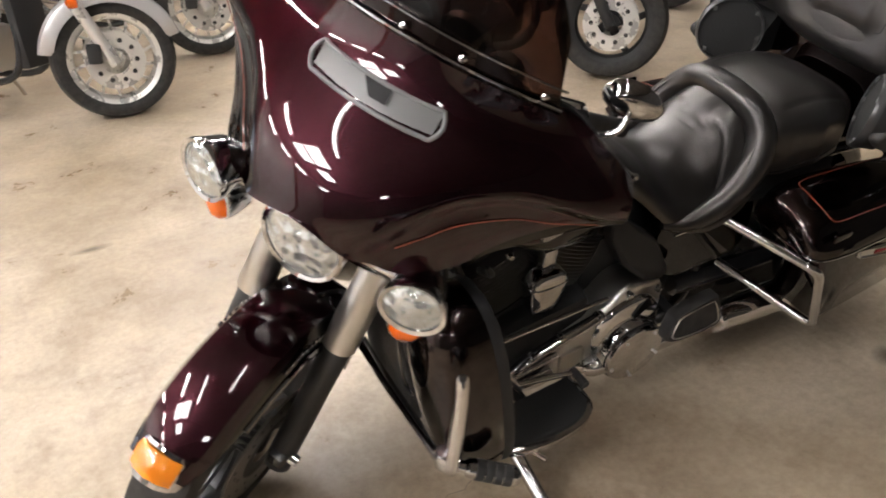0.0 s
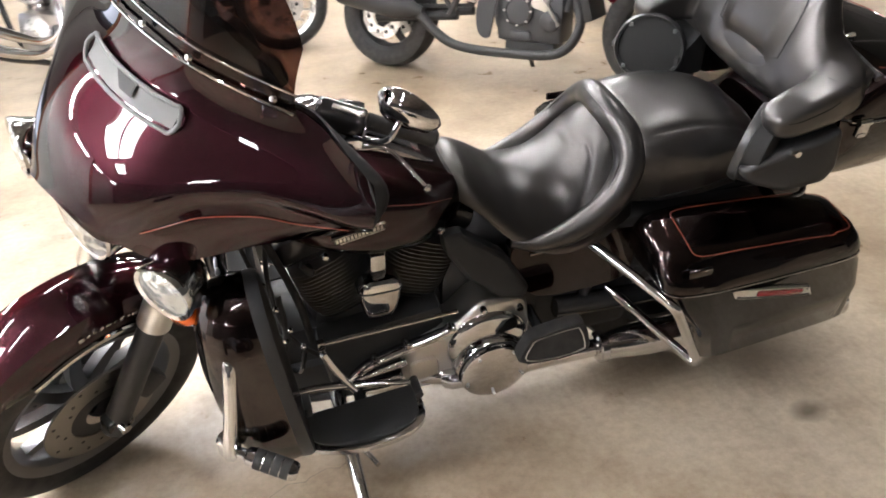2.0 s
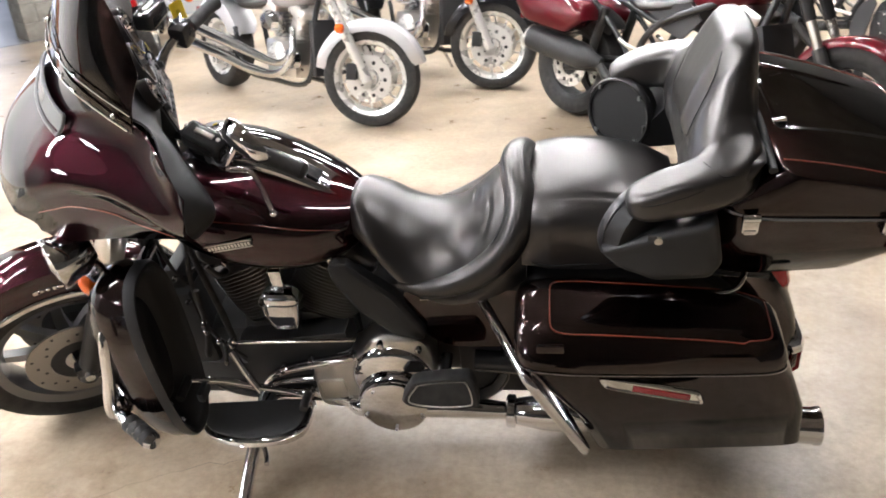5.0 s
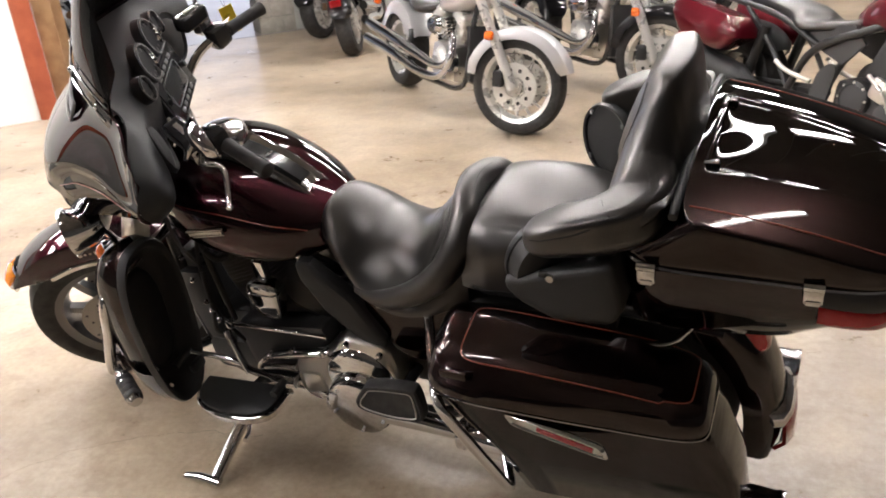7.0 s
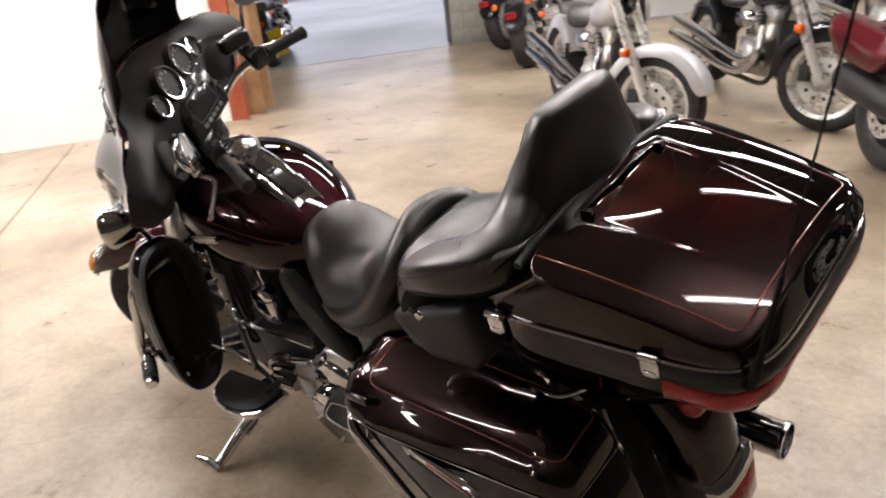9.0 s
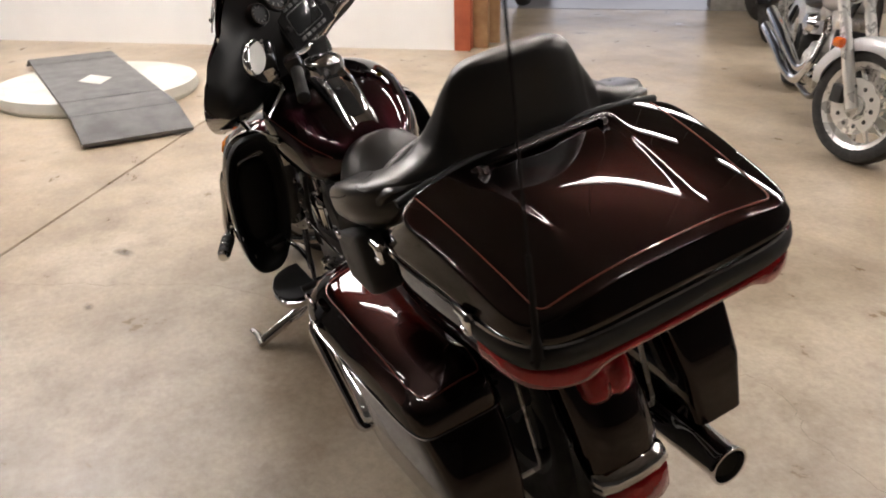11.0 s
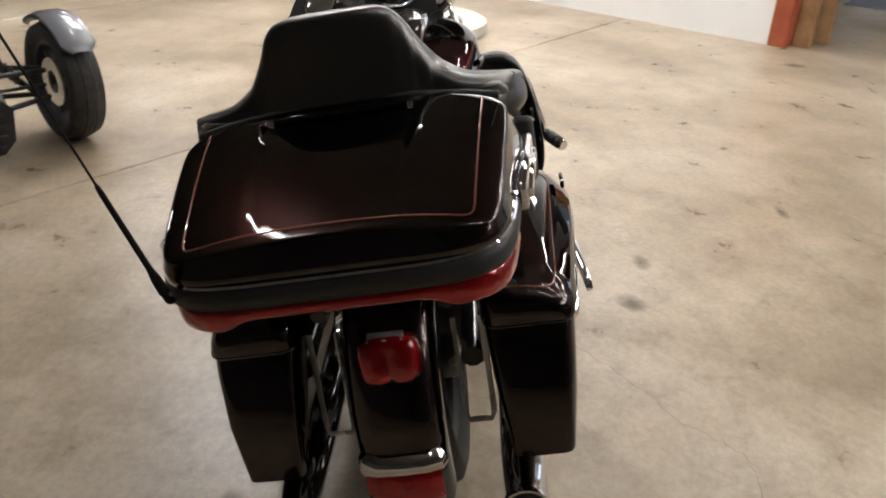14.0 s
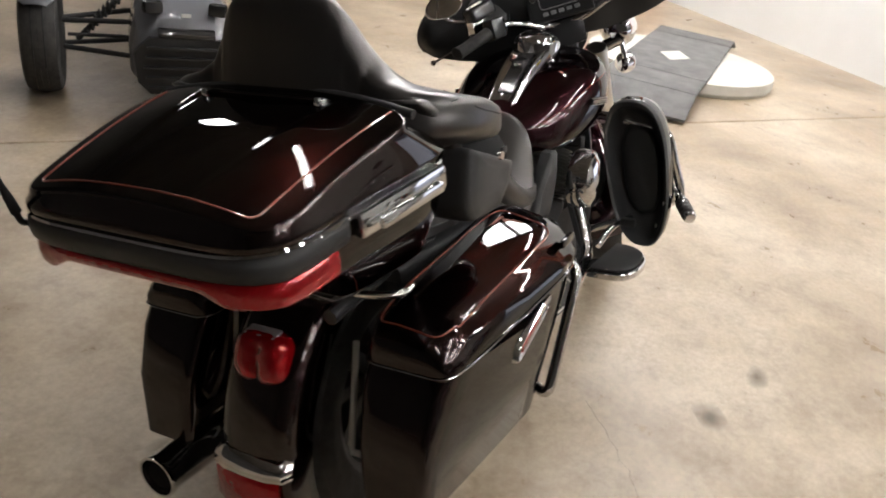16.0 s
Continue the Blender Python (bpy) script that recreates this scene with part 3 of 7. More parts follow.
# front wheel, fork and fender
FW = Vector((0.81, 0, 0.315))
TW = Matrix.Translation(FW)
wheel = F("front_wheel", moved(rim_bm(0.225, 0.13), TW), WHEELMAT, None, "cast wheel with polished rim")
F("tyre", moved(tyre_bm(0.315, 0.13, 0.222), TW), RUBBER, wheel)
F("spokes", moved(spoke_bm(9, 0.045, 0.205, 0.020, 0.012, 0.014), TW), WHEELMAT, wheel)
F("hub", lathe([(0.0, -0.075), (0.045, -0.075), (0.045, 0.075), (0.0, 0.075)], TW @ pose(0, 0, 0, 90)), CHROME, wheel)
for s in (-1, 1):
    bd = F("brake_disc", disc_bm(0.085, 0.15, 0.006, TW @ Matrix.Translation((0, 0.075 * s, 0))), DISCSTEEL, wheel, "drilled steel disc")
    for k in range(24):
        a, q = 2 * math.pi * k / 24, (0.102, 0.118, 0.134)[k % 3]
        F("disc_hole", lathe([(0.0, -0.0036), (0.0050, -0.0036), (0.0050, 0.0036), (0.0, 0.0036)], TW @ Matrix.Translation((q * math.cos(a), 0.075 * s, q * math.sin(a))) @ pose(0, 0, 0, 90), sides=8), CRINKLE, bd)
    F("disc_carrier", disc_bm(0.03, 0.088, 0.004, TW @ Matrix.Translation((0, 0.072 * s, 0))), CRINKLE, wheel)
F("axle_nut", lathe([(0, 0), (0.016, 0), (0.014, 0.02), (0, 0.022)], Matrix.Translation((0.80, 0.135, 0.315)) @ pose(0, 0, 0, -90), sides=12), CHROME, wheel)
for s in (-1, 1):
    top, mid, low = Vector((0.515, 0.112 * s, 0.865)), Vector((0.655, 0.112 * s, 0.59)), Vector((0.80, 0.112 * s, 0.305))
    leg = F("fork_leg", rod(mid, low + (low - mid).normalized() * 0.03, 0.031, sides=24), CRINKLE, None, "satin black fork slider")
    F("fork_cover", lathe([(0.036, 0), (0.038, 0.004), (0.038, 0.30), (0.036, 0.305)], along(mid, top)[0], sides=28), SATIN, leg, "polished fork cover")
    F("axle_clamp", box(0.07, 0.045, 0.07, Matrix.Translation(low), 0.015), GLOSS, leg)
    F("caliper", box(0.075, 0.04, 0.11, Matrix.Translation((0.705, 0.095 * s, 0.36)) @ pose(0, 0, 0, 0, 25), 0.014), CRINKLE, leg)


def fender_front(u):
    hw = 0.082 * (1 - 0.25 * max(0, (0.12 - u) / 0.12) ** 2)
    skirt = 0.285 + 0.075 * max(0, (0.16 - u) / 0.16) + 0.03 * max(0, (u - 0.8) / 0.2)
    pts = [(skirt, hw), (max(0.315, skirt + 0.003), hw + 0.002), (max(0.345, skirt + 0.006), hw * 0.97), (0.370, hw * 0.80), (0.378, hw * 0.5), (0.382, hw * 0.2)]
    return pts + [(r, -y) for r, y in pts[::-1]]


fend = F("front_fender", sheet_thick(skin(ring_arc((0.80, 0.315), 44, 196, 44, fender_front), None, False), 0.004), PAINT, None, "deep maroon front fender")
# chrome edging and tip lamp
for s in (-1, 1):
    pts = [(0.80 + r * math.cos(radians(a)), (0.083 + 0.003) * s, 0.315 + r * math.sin(radians(a))) for a, r in ((66, 0.30), (85, 0.296), (105, 0.296), (125, 0.296))]
    F("fender_strip", tube(pts, 0.006, sides=8, squash=1.6), CHROME, fend, "chrome side strip")
tip = []
for a, hw in ((40, 0.052), (43, 0.058), (49.5, 0.062), (51.5, 0.060)):
    fr = [(0.352, hw), (0.372, hw * 0.8), (0.386, hw * 0.45), (0.390, 0), (0.386, -hw * 0.45), (0.372, -hw * 0.8), (0.352, -hw)]
    tip.append([(0.80 + r * math.cos(radians(a)), y, 0.315 + r * math.sin(radians(a))) for r, y in fr])
F("fender_tip_trim", sheet_thick(skin(tip, None, False), 0.010), CHROME, fend, "chrome fender tip")
lens = []
for a, hw, up in ((41.5, 0.042, 0.0), (42.5, 0.046, 0.008), (48, 0.048, 0.010), (50, 0.045, 0.002)):
    lens.append([(0.80 + r * math.cos(radians(a)), y, 0.315 + r * math.sin(radians(a))) for r, y in ((0.376 + up * .6, hw), (0.386 + up, hw * .6), (0.392 + up, 0), (0.386 + up, -hw * .6), (0.376 + up * .6, -hw))])
F("fender_tip_lamp", sheet_thick(skin(lens, None, False), 0.008), YELLOWLENS, fend, "amber fender tip lamp")

# lamp bar, headlight, passing lamps, indicators
F("lamp_bar", tube([(0.605, -0.22, 0.855), (0.61, -0.10, 0.835), (0.615, 0, 0.83), (0.61, 0.10, 0.835), (0.605, 0.22, 0.855)], 0.014, sides=12, squash=1.5), CHROME)
HM = Matrix.Translation((0.652, 0, 0.882)) @ pose(0, 0, 0, 0, 84) @ Matrix.Diagonal((0.84, 0.84, 0.84, 1))
head = F("headlight", lathe([(0.0, -0.06), (0.075, -0.055), (0.098, -0.01), (0.104, 0.03), (0.107, 0.045), (0.102, 0.052), (0.094, 0.048), (0.094, 0.04)], HM, caps=False, sides=48), CHROME, None, "round headlight in a chrome ring")
F("bowl", lathe([(0.0, -0.03), (0.04, -0.025), (0.08, 0.01), (0.093, 0.042)], HM, caps=False, sides=32), REFLECTOR, head)
for k in range(3):
    a = 2 * math.pi * k / 3 + 0.5
    F("bulb_shield", lathe([(0.0, 0.03), (0.020, 0.028), (0.028, 0.0), (0.0, -0.02)], HM @ Matrix.Translation((0.045 * math.cos(a), 0.045 * math.sin(a), 0)), sides=16), REFLECTOR, head)
F("lens", lathe([(0.095, 0.044), (0.075, 0.058), (0.04, 0.068), (0.0, 0.071), (0.0, 0.067), (0.04, 0.064), (0.075, 0.054), (0.095, 0.040)], HM, caps=False, sides=40), PRISM, head, "fluted clear lens")
F("nacelle", tube([(0.44, 0, 0.95), (0.55, 0, 0.92), (0.64, 0, 0.89)], [0.085, 0.085, 0.080], sides=28), GLOSS, head)
for s in (-1, 1):
    LM = Matrix.Translation((0.640, 0.228 * s, 0.882)) @ pose(0, 0, 0, 0, 86, 14 * s)
    lamp = F("passing_lamp", lathe([(0.0, -0.055), (0.03, -0.05), (0.052, -0.02), (0.060, 0.02), (0.0655, 0.035), (0.064, 0.045), (0.056, 0.042), (0.056, 0.036)], LM, caps=False, sides=36), CHROME, None, "chrome passing lamp")
    F("bowl", lathe([(0.0, -0.02), (0.03, -0.012), (0.055, 0.036)], LM, caps=False, sides=24), REFLECTOR, lamp)
    F("lens", lathe([(0.057, 0.038), (0.04, 0.048), (0.0, 0.053), (0.0, 0.050), (0.04, 0.045), (0.057, 0.035)], LM, caps=False, sides=28), PRISM, lamp, "fluted clear lens")
    AM = Matrix.Translation((0.630, 0.224 * s, 0.765)) @ pose(0, 0, 0, 0, 88, 26 * s) @ Matrix.Diagonal((1.12, 1.12, 1.12, 1))
    ind = F("indicator", lathe([(0.0, -0.05), (0.018, -0.045), (0.031, -0.015), (0.034, 0.004), (0.030, 0.008)], AM, sides=28), CHROME, None, "chrome indicator")
    F("lens", lathe([(0.031, 0.004), (0.029, 0.018), (0.018, 0.028), (0.0, 0.031)], AM, sides=24), AMBER, ind, "amber lens")
    F("stalk", rod((0.595, 0.218 * s, 0.78), (0.605, 0.222 * s, 0.85), 0.010), CHROME, ind)

# raised script on the fender sides, as plain bars
for s in (-1, 1):
    for k in range(15):
        a = 90 + 2.7 * k
        F("fender_script", box(0.008 if k % 4 else 0.013, 0.003, 0.007 if k % 3 else 0.012, Matrix.Translation((0.80 + 0.335 * math.cos(radians(a)), 0.0835 * s, 0.315 + 0.335 * math.sin(radians(a)))) @ pose(0, 0, 0, 0, 90 - a), 0.001), CHROME, fend)


# batwing fairing: columns from the centre line outward, each from top edge to bottom edge
FAIR = [
    [(0.480, 0.00, 1.252), (0.528, 0.00, 1.172), (0.652, 0.00, 1.082), (0.700, 0.00, 1.030), (0.728, 0.00, 0.982)],
    [(0.470, 0.11, 1.248), (0.512, 0.11, 1.168), (0.640, 0.115, 1.079), (0.688, 0.118, 1.016), (0.714, 0.115, 0.953)],
    [(0.425, 0.21, 1.226), (0.462, 0.22, 1.155), (0.566, 0.224, 1.082), (0.622, 0.224, 1.012), (0.660, 0.220, 0.931)],
    [(0.378, 0.295, 1.203), (0.412, 0.312, 1.142), (0.484, 0.322, 1.080), (0.518, 0.322, 1.022), (0.530, 0.315, 0.962)],
    [(0.368, 0.375, 1.168), (0.385, 0.398, 1.120), (0.418, 0.410, 1.072), (0.428, 0.412, 1.032), (0.422, 0.405, 0.995)],
    [(0.352, 0.435, 1.128), (0.368, 0.460, 1.095), (0.378, 0.468, 1.070), (0.376, 0.467, 1.048), (0.366, 0.460, 1.030)],
]


def grid_from(cols, per_v=7, per_u=6):
    full = [[(x, -y, z) for x, y, z in c] for c in cols[:0:-1]] + cols
    lines = [spline(c, per_v) for c in full]
    rows = list(zip(*lines))
    return [spline(r, per_u) for r in rows]


def ease(a, b, x):
    u = min(1.0, max(0.0, (x - a) / (b - a)))
    return u * u * (3 - 2 * u)


def scallop(rows):
    """Sinks the lower half of each wing behind a soft ridge."""
    out = []
    for j, row in enumerate(rows):
        v = j / (len(rows) - 1)
        line = []
        for p in row:
            y = abs(p[1])
            edge = float(np.interp(y, (0.10, 0.14, 0.18, 0.22, 0.30, 0.38, 0.46), (1.0, 0.82, 0.62, 0.52, 0.48, 0.53, 0.66)))
            d = 0.020 * ease(edge - 0.02, edge + 0.09, v) * ease(0.10, 0.16, y) * (1 - ease(0.40, 0.47, y))
            line.append((p[0] - 0.85 * d, p[1] - math.copysign(0.45 * d, p[1]), p[2] - 0.15 * d))
        out.append(line)
    return out


def relaxed(rows, times):
    """Evens out a grid of points, its border held."""
    g = np.array(rows, float)
    for _ in range(times):
        g[1:-1, 1:-1] += 0.5 * ((g[:-2, 1:-1] + g[2:, 1:-1] + g[1:-1, :-2] + g[1:-1, 2:]) / 4 - g[1:-1, 1:-1])
    return [[tuple(p) for p in r] for r in g]


fair_rows = relaxed(scallop(relaxed(grid_from(FAIR, 12, 10), 22)), 8)
fairing = F("fairing", sheet_thick(skin(fair_rows, None, False), 0.006), PAINT, None, "deep maroon batwing fairing", 60)
fair_top = fair_rows[0][::2]


def fair_at(y, v):
    """A place on the outer fairing by its lateral place and the fraction from top to bottom."""
    row = fair_rows[int(round(v * (len(fair_rows) - 1)))]
    k = min(range(len(row)), key=lambda i: abs(row[i][1] - y))
    return Vector(row[k])


# pinstripe over each wing
for s in (-1, 1):
    pts = []
    for y, v in ((0.165, 0.85), (0.195, 0.77), (0.24, 0.69), (0.30, 0.67), (0.36, 0.72), (0.43, 0.80)):
        q = fair_at(y * s, v)
        pts.append((q.x + 0.0025, q.y + 0.001 * s, q.z + 0.001))
    F("pinstripe", tube(pts, 0.0011, sides=6), STRIPE, fairing)
# air slot with a grey lip
slot_lip, slot_hole = [], []
for y in np.linspace(-0.125, 0.125, 15):
    q = fair_at(float(y), 0.30)
    slot_lip.append(q)
dn = Vector((0.60, 0, -0.80))
loop = [p + dn * (-0.026) for p in slot_lip] + [slot_lip[-1] + Vector((0, 0.012, 0))] + [p + dn * 0.026 for p in slot_lip[::-1]] + [slot_lip[0] + Vector((0, -0.012, 0))]
F("air_slot_lip", tube([p + Vector((0.006, 0, 0.004)) for p in loop], 0.0045, sides=8, per=2, closed=True), GREYPLASTIC, fairing, "grey air slot lip")
F("air_slot", skin([[p + dn * (-0.026) + Vector((0.005, 0, 0.004)) for p in slot_lip], [p + Vector((0.002, 0, 0.002)) for p in slot_lip], [p + dn * 0.026 + Vector((0.005, 0, 0.004)) for p in slot_lip]], None, False), GREYPLASTIC, fairing)
F("air_slot_core", skin([[p + dn * (-0.022) + Vector((0.008, 0, 0.006)) for p in slot_lip[6:10]], [p + dn * 0.006 + Vector((0.008, 0, 0.006)) for p in slot_lip[7:10] + slot_lip[9:10]]], None, False), GLOSS, fairing)
# windscreen
screen_rows = []
for u in np.linspace(0, 1, 12):
    row = []
    for p in fair_top:
        if abs(p[1]) > 0.285:
            continue
        k = (abs(p[1]) / 0.285)
        h = 0.235 * (1 - 0.62 * k ** 2.6)
        lean = 0.55
        row.append((p[0] + 0.010 - h * u * lean + 0.02 * math.sin(math.pi * u) * 0.5, p[1] * (1 - 0.16 * u), p[2] - 0.012 + h * u))
    screen_rows.append(row)
screen = F("windscreen", sheet_thick(skin(screen_rows, None, False), 0.005), SMOKE, None, "dark smoked windscreen", 60)
for off, r in ((0.0, 0.0030), (0.028, 0.0022)):
    F("screen_trim", tube([(p[0] + 0.016 - off * 0.55, p[1] * (1 - 0.02 * off / 0.028), p[2] + off + 0.002) for p in fair_top if abs(p[1]) < 0.285][::4], r, sides=8, per=4), CHROME, screen, "screen trim")
for y in (-0.245, -0.12, 0.0, 0.12, 0.245):
    q = min(fair_top, key=lambda p: abs(p[1] - y))
    F("screw", lathe([(0.0, 0.006), (0.005, 0.005), (0.0075, 0.0)], Matrix.Translation((q[0] + 0.012, q[1], q[2] + 0.014)) @ pose(0, 0, 0, 0, 60), sides=12), CHROME, screen)

# inner fairing with gauges and radio
INNER = [
    [(0.472, 0.00, 1.246), (0.335, 0.00, 1.185), (0.340, 0.00, 1.060), (0.400, 0.00, 0.940)],
    [(0.462, 0.10, 1.242), (0.335, 0.10, 1.180), (0.340, 0.105, 1.055), (0.400, 0.105, 0.930)],
    [(0.418, 0.20, 1.220), (0.345, 0.210, 1.165), (0.365, 0.215, 1.050), (0.420, 0.205, 0.930)],
    [(0.360, 0.285, 1.203), (0.325, 0.312, 1.130), (0.322, 0.320, 1.045), (0.385, 0.305, 0.950)],
    [(0.362, 0.372, 1.166), (0.312, 0.392, 1.112), (0.304, 0.398, 1.045), (0.372, 0.392, 0.985)],
    [(0.356, 0.418, 1.140), (0.318, 0.434, 1.100), (0.312, 0.440, 1.050), (0.358, 0.432, 1.006)],
    [(0.360, 0.440, 1.124), (0.366, 0.460, 1.094), (0.370, 0.467, 1.065), (0.362, 0.458, 1.034)],
]
inner = F("inner_fairing", sheet_thick(skin(grid_from(INNER, 5, 4), None, False), 0.004), PLASTIC, None, "black inner fairing", 50)
GD = pose(0, 0, 0, 0, -76)
for y, z, r in ((-0.150, 1.178, 0.030), (-0.062, 1.190, 0.046), (0.052, 1.190, 0.046), (0.145, 1.178, 0.030)):
    g = F("gauge", lathe([(0.0, 0.004), (r * 0.9, 0.004), (r * 0.92, 0.0), (0.0, -0.01)], Matrix.Translation((0.334, y, z)) @ GD, sides=28), DIAL, inner)
    F("gauge_hood", skin([[Matrix.Translation((0.334, y, z)) @ GD @ Vector((a * math.cos(t), a * math.sin(t), h)) for a, h in ((r * 1.04, 0.004), (r * 1.08, 0.010), (r * 1.13, 0.009), (r * 1.22, -0.012))] for t in np.linspace(0, 2 * math.pi, 33)], None, True, False), PLASTIC, g)
    F("bezel", skin([[Matrix.Translation((0.334, y, z)) @ GD @ Vector((a * math.cos(t), a * math.sin(t), h)) for a, h in ((r * 0.93, 0.004), (r * 0.97, 0.0125), (r * 1.05, 0.0125), (r * 1.06, 0.004))] for t in np.linspace(0, 2 * math.pi, 33)], None, True, False), CHROME, g, "bright bezel")
    for k in range(9):
        a = radians(-130 + 260 * k / 8)
        F("tick", box(r * 0.05, r * 0.20, 0.001, Matrix.Translation((0.334, y, z)) @ GD @ pose(0, 0, 0.0055) @ pose(0, 0, 0, 0, 0, math.degrees(a)) @ Matrix.Translation((0, r * 0.72, 0))), TICK, g, smooth=0)
RD = Matrix.Translation((0.322, 0.004, 1.082)) @ pose(0, 0, 0, 0, -80, -8)
radio = F("radio", box(0.150, 0.205, 0.030, RD, 0.010), PLASTIC, inner, "radio with a small screen")
F("face_plate", box(0.138, 0.190, 0.004, RD @ Matrix.Translation((0, 0, 0.0155)), 0.0015), GLOSS, radio)
F("screen", box(0.066, 0.116, 0.003, RD @ Matrix.Translation((0, 0, 0.0185)), 0.001), SCREEN, radio)
F("screen_frame", tube([RD @ Vector((a, b, 0.0185)) for a, b, _ in superring(0, 0, 0.037, 0.062, 0, 9, 32)], 0.0016, sides=6, per=1, closed=True), GREYPLASTIC, radio)
for k in range(5):
    for s in (-1, 1):
        F("button", box(0.011, 0.017, 0.005, RD @ Matrix.Translation((s * 0.052, -0.050 + 0.025 * k, 0.0185)), 0.002), GREYPLASTIC, radio)
for s in (-1, 1):
    F("knob", lathe([(0.0, 0.014), (0.008, 0.013), (0.010, 0.0)], RD @ Matrix.Translation((0, 0.080 * s, 0.016)), sides=16), PLASTIC, radio)
    SP = Matrix.Translation((0.343, 0.235 * s, 1.075)) @ pose(0, 0, 0, 0, -82, 14 * s)
    F("speaker", lathe([(0.0, 0.006), (0.045, 0.010), (0.066, 0.004), (0.072, 0.012), (0.078, 0.0), (0.0, -0.01)], SP, sides=36), PLASTIC, inner, "round fairing speaker grille")

# handlebar, grips, levers, mirrors
BAR = [(0.335, 0.0, 0.990), (0.325, 0.07, 0.998), (0.290, 0.145, 1.030), (0.245, 0.198, 1.045), (0.178, 0.260, 1.039), (0.095, 0.358, 1.019)]
bars = F("handlebar", tube([(x, -y, z) for x, y, z in BAR[:0:-1]] + BAR, 0.0125), CHROME, None, "chrome handlebar")
F("riser", box(0.06, 0.12, 0.09, Matrix.Translation((0.350, 0, 0.960)), 0.02), GLOSS, bars)
for s in (-1, 1):
    g0, g1 = Vector((0.185, 0.253 * s, 1.040)), Vector((0.086, 0.368 * s, 1.016))
    m, n = along(g0, g1)
    F("grip", lathe([(0.012, 0), (0.0195, 0.004), (0.0180, 0.03), (0.0180, n - 0.03), (0.0205, n - 0.006), (0.012, n)], m, sides=20), RUBBER, bars, "black rubber grip")
    F("switch_housing", box(0.060, 0.050, 0.062, Matrix.Translation((0.208, 0.230 * s, 1.046)) @ pose(0, 0, 0, 0, 0, 130 * s), 0.014), GLOSS, bars)
    res = F("master_cylinder", box(0.100, 0.052, 0.046, Matrix.Translation((0.265, 0.258 * s, 1.104)) @ pose(0, 0, 0, 0, 8, 126 * s), 0.013, segments=3), GLOSS, bars, "black lever housing with a sight glass")
    F("sight_cover", box(0.046, 0.013, 0.005, Matrix.Translation((0.262, 0.264 * s, 1.128)) @ pose(0, 0, 0, 0, 8, 126 * s), 0.002), SATIN, res)
    for d in (-0.042, 0.042):
        F("cap_screw", lathe([(0.0, 0.003), (0.004, 0.003), (0.005, 0.0)], Matrix.Translation((0.265 - 0.59 * d, (0.258 + 0.81 * d) * s, 1.1275 - 0.14 * d)), sides=10), SATIN, res)
    F("lever_bracket", box(0.050, 0.040, 0.044, Matrix.Translation((0.252, 0.282 * s, 1.062)) @ pose(0, 0, 0, 0, 0, 126 * s), 0.010), CHROME, res)
    lever = tube([(0.262, 0.288 * s, 1.046), (0.236, 0.304 * s, 1.041), (0.205, 0.316 * s, 1.031), (0.192, 0.350 * s, 1.024), (0.190, 0.434 * s, 1.004)], [0.010, 0.0090, 0.008, 0.0065, 0.0055], sides=10, squash=0.6)
    lathe([(0.0, -0.009), (0.0065, -0.006), (0.009, 0), (0.0065, 0.006), (0.0, 0.009)], Matrix.Translation((0.190, 0.438 * s, 1.003)), lever, 14)
    F("lever", lever, CHROME, bars, "chrome lever with a ball end")
    # teardrop mirror: its shell tapers outwards, the glass looks back at the rider
    out_, back_ = Vector((-0.051, 0.118 * s, -0.026)).normalized(), Vector((-0.92, -0.39 * s, 0.06))
    back_ = (back_ - out_ * back_.dot(out_)).normalized()
    up_ = out_.cross(back_)
    rise = 0.0 if s > 0 else 0.045
    MM = Matrix(((up_.x, out_.x, back_.x, 0.188), (up_.y, out_.y, back_.y, 0.360 * s), (up_.z, out_.z, back_.z, 1.156 + rise), (0, 0, 0, 1)))
    shell = []
    for h, g in ((-0.034, 0.05), (-0.033, 0.35), (-0.028, 0.62), (-0.018, 0.84), (-0.006, 0.96), (0.0, 1.0), (0.004, 0.98), (0.005, 0.93)):
        shell.append([MM @ Vector((a * (1 - 2.6 * b), b + (0.010 if h < -0.02 else 0.0) * -1, h)) for a, b in ((0.040 * g * math.cos(t), 0.066 * g * math.sin(t)) for t in np.linspace(0, 2 * math.pi, 37)[:-1])])
    mir = F("mirror", skin(shell, None, True, True), CHROME, bars, "teardrop chrome mirror", 60)
    F("glass", skin([[MM @ Vector((a * (1 - 2.6 * b), b, h)) for a, b in ((0.036 * g * math.cos(t), 0.060 * g * math.sin(t)) for t in np.linspace(0, 2 * math.pi, 37)[:-1])] for g, h in ((1.0, 0.0045), (1.0, 0.0062), (0.02, 0.0065))], None, True, True), MIRROR, mir)
    F("mirror_stalk", tube([(0.262, 0.292 * s, 1.085), (0.258, 0.335 * s, 1.096), (0.246, 0.366 * s, 1.118 + rise * 0.6), (0.222, 0.366 * s, 1.146 + rise), (0.205, 0.350 * s, 1.154 + rise)], 0.0065, sides=10), CHROME, mir)

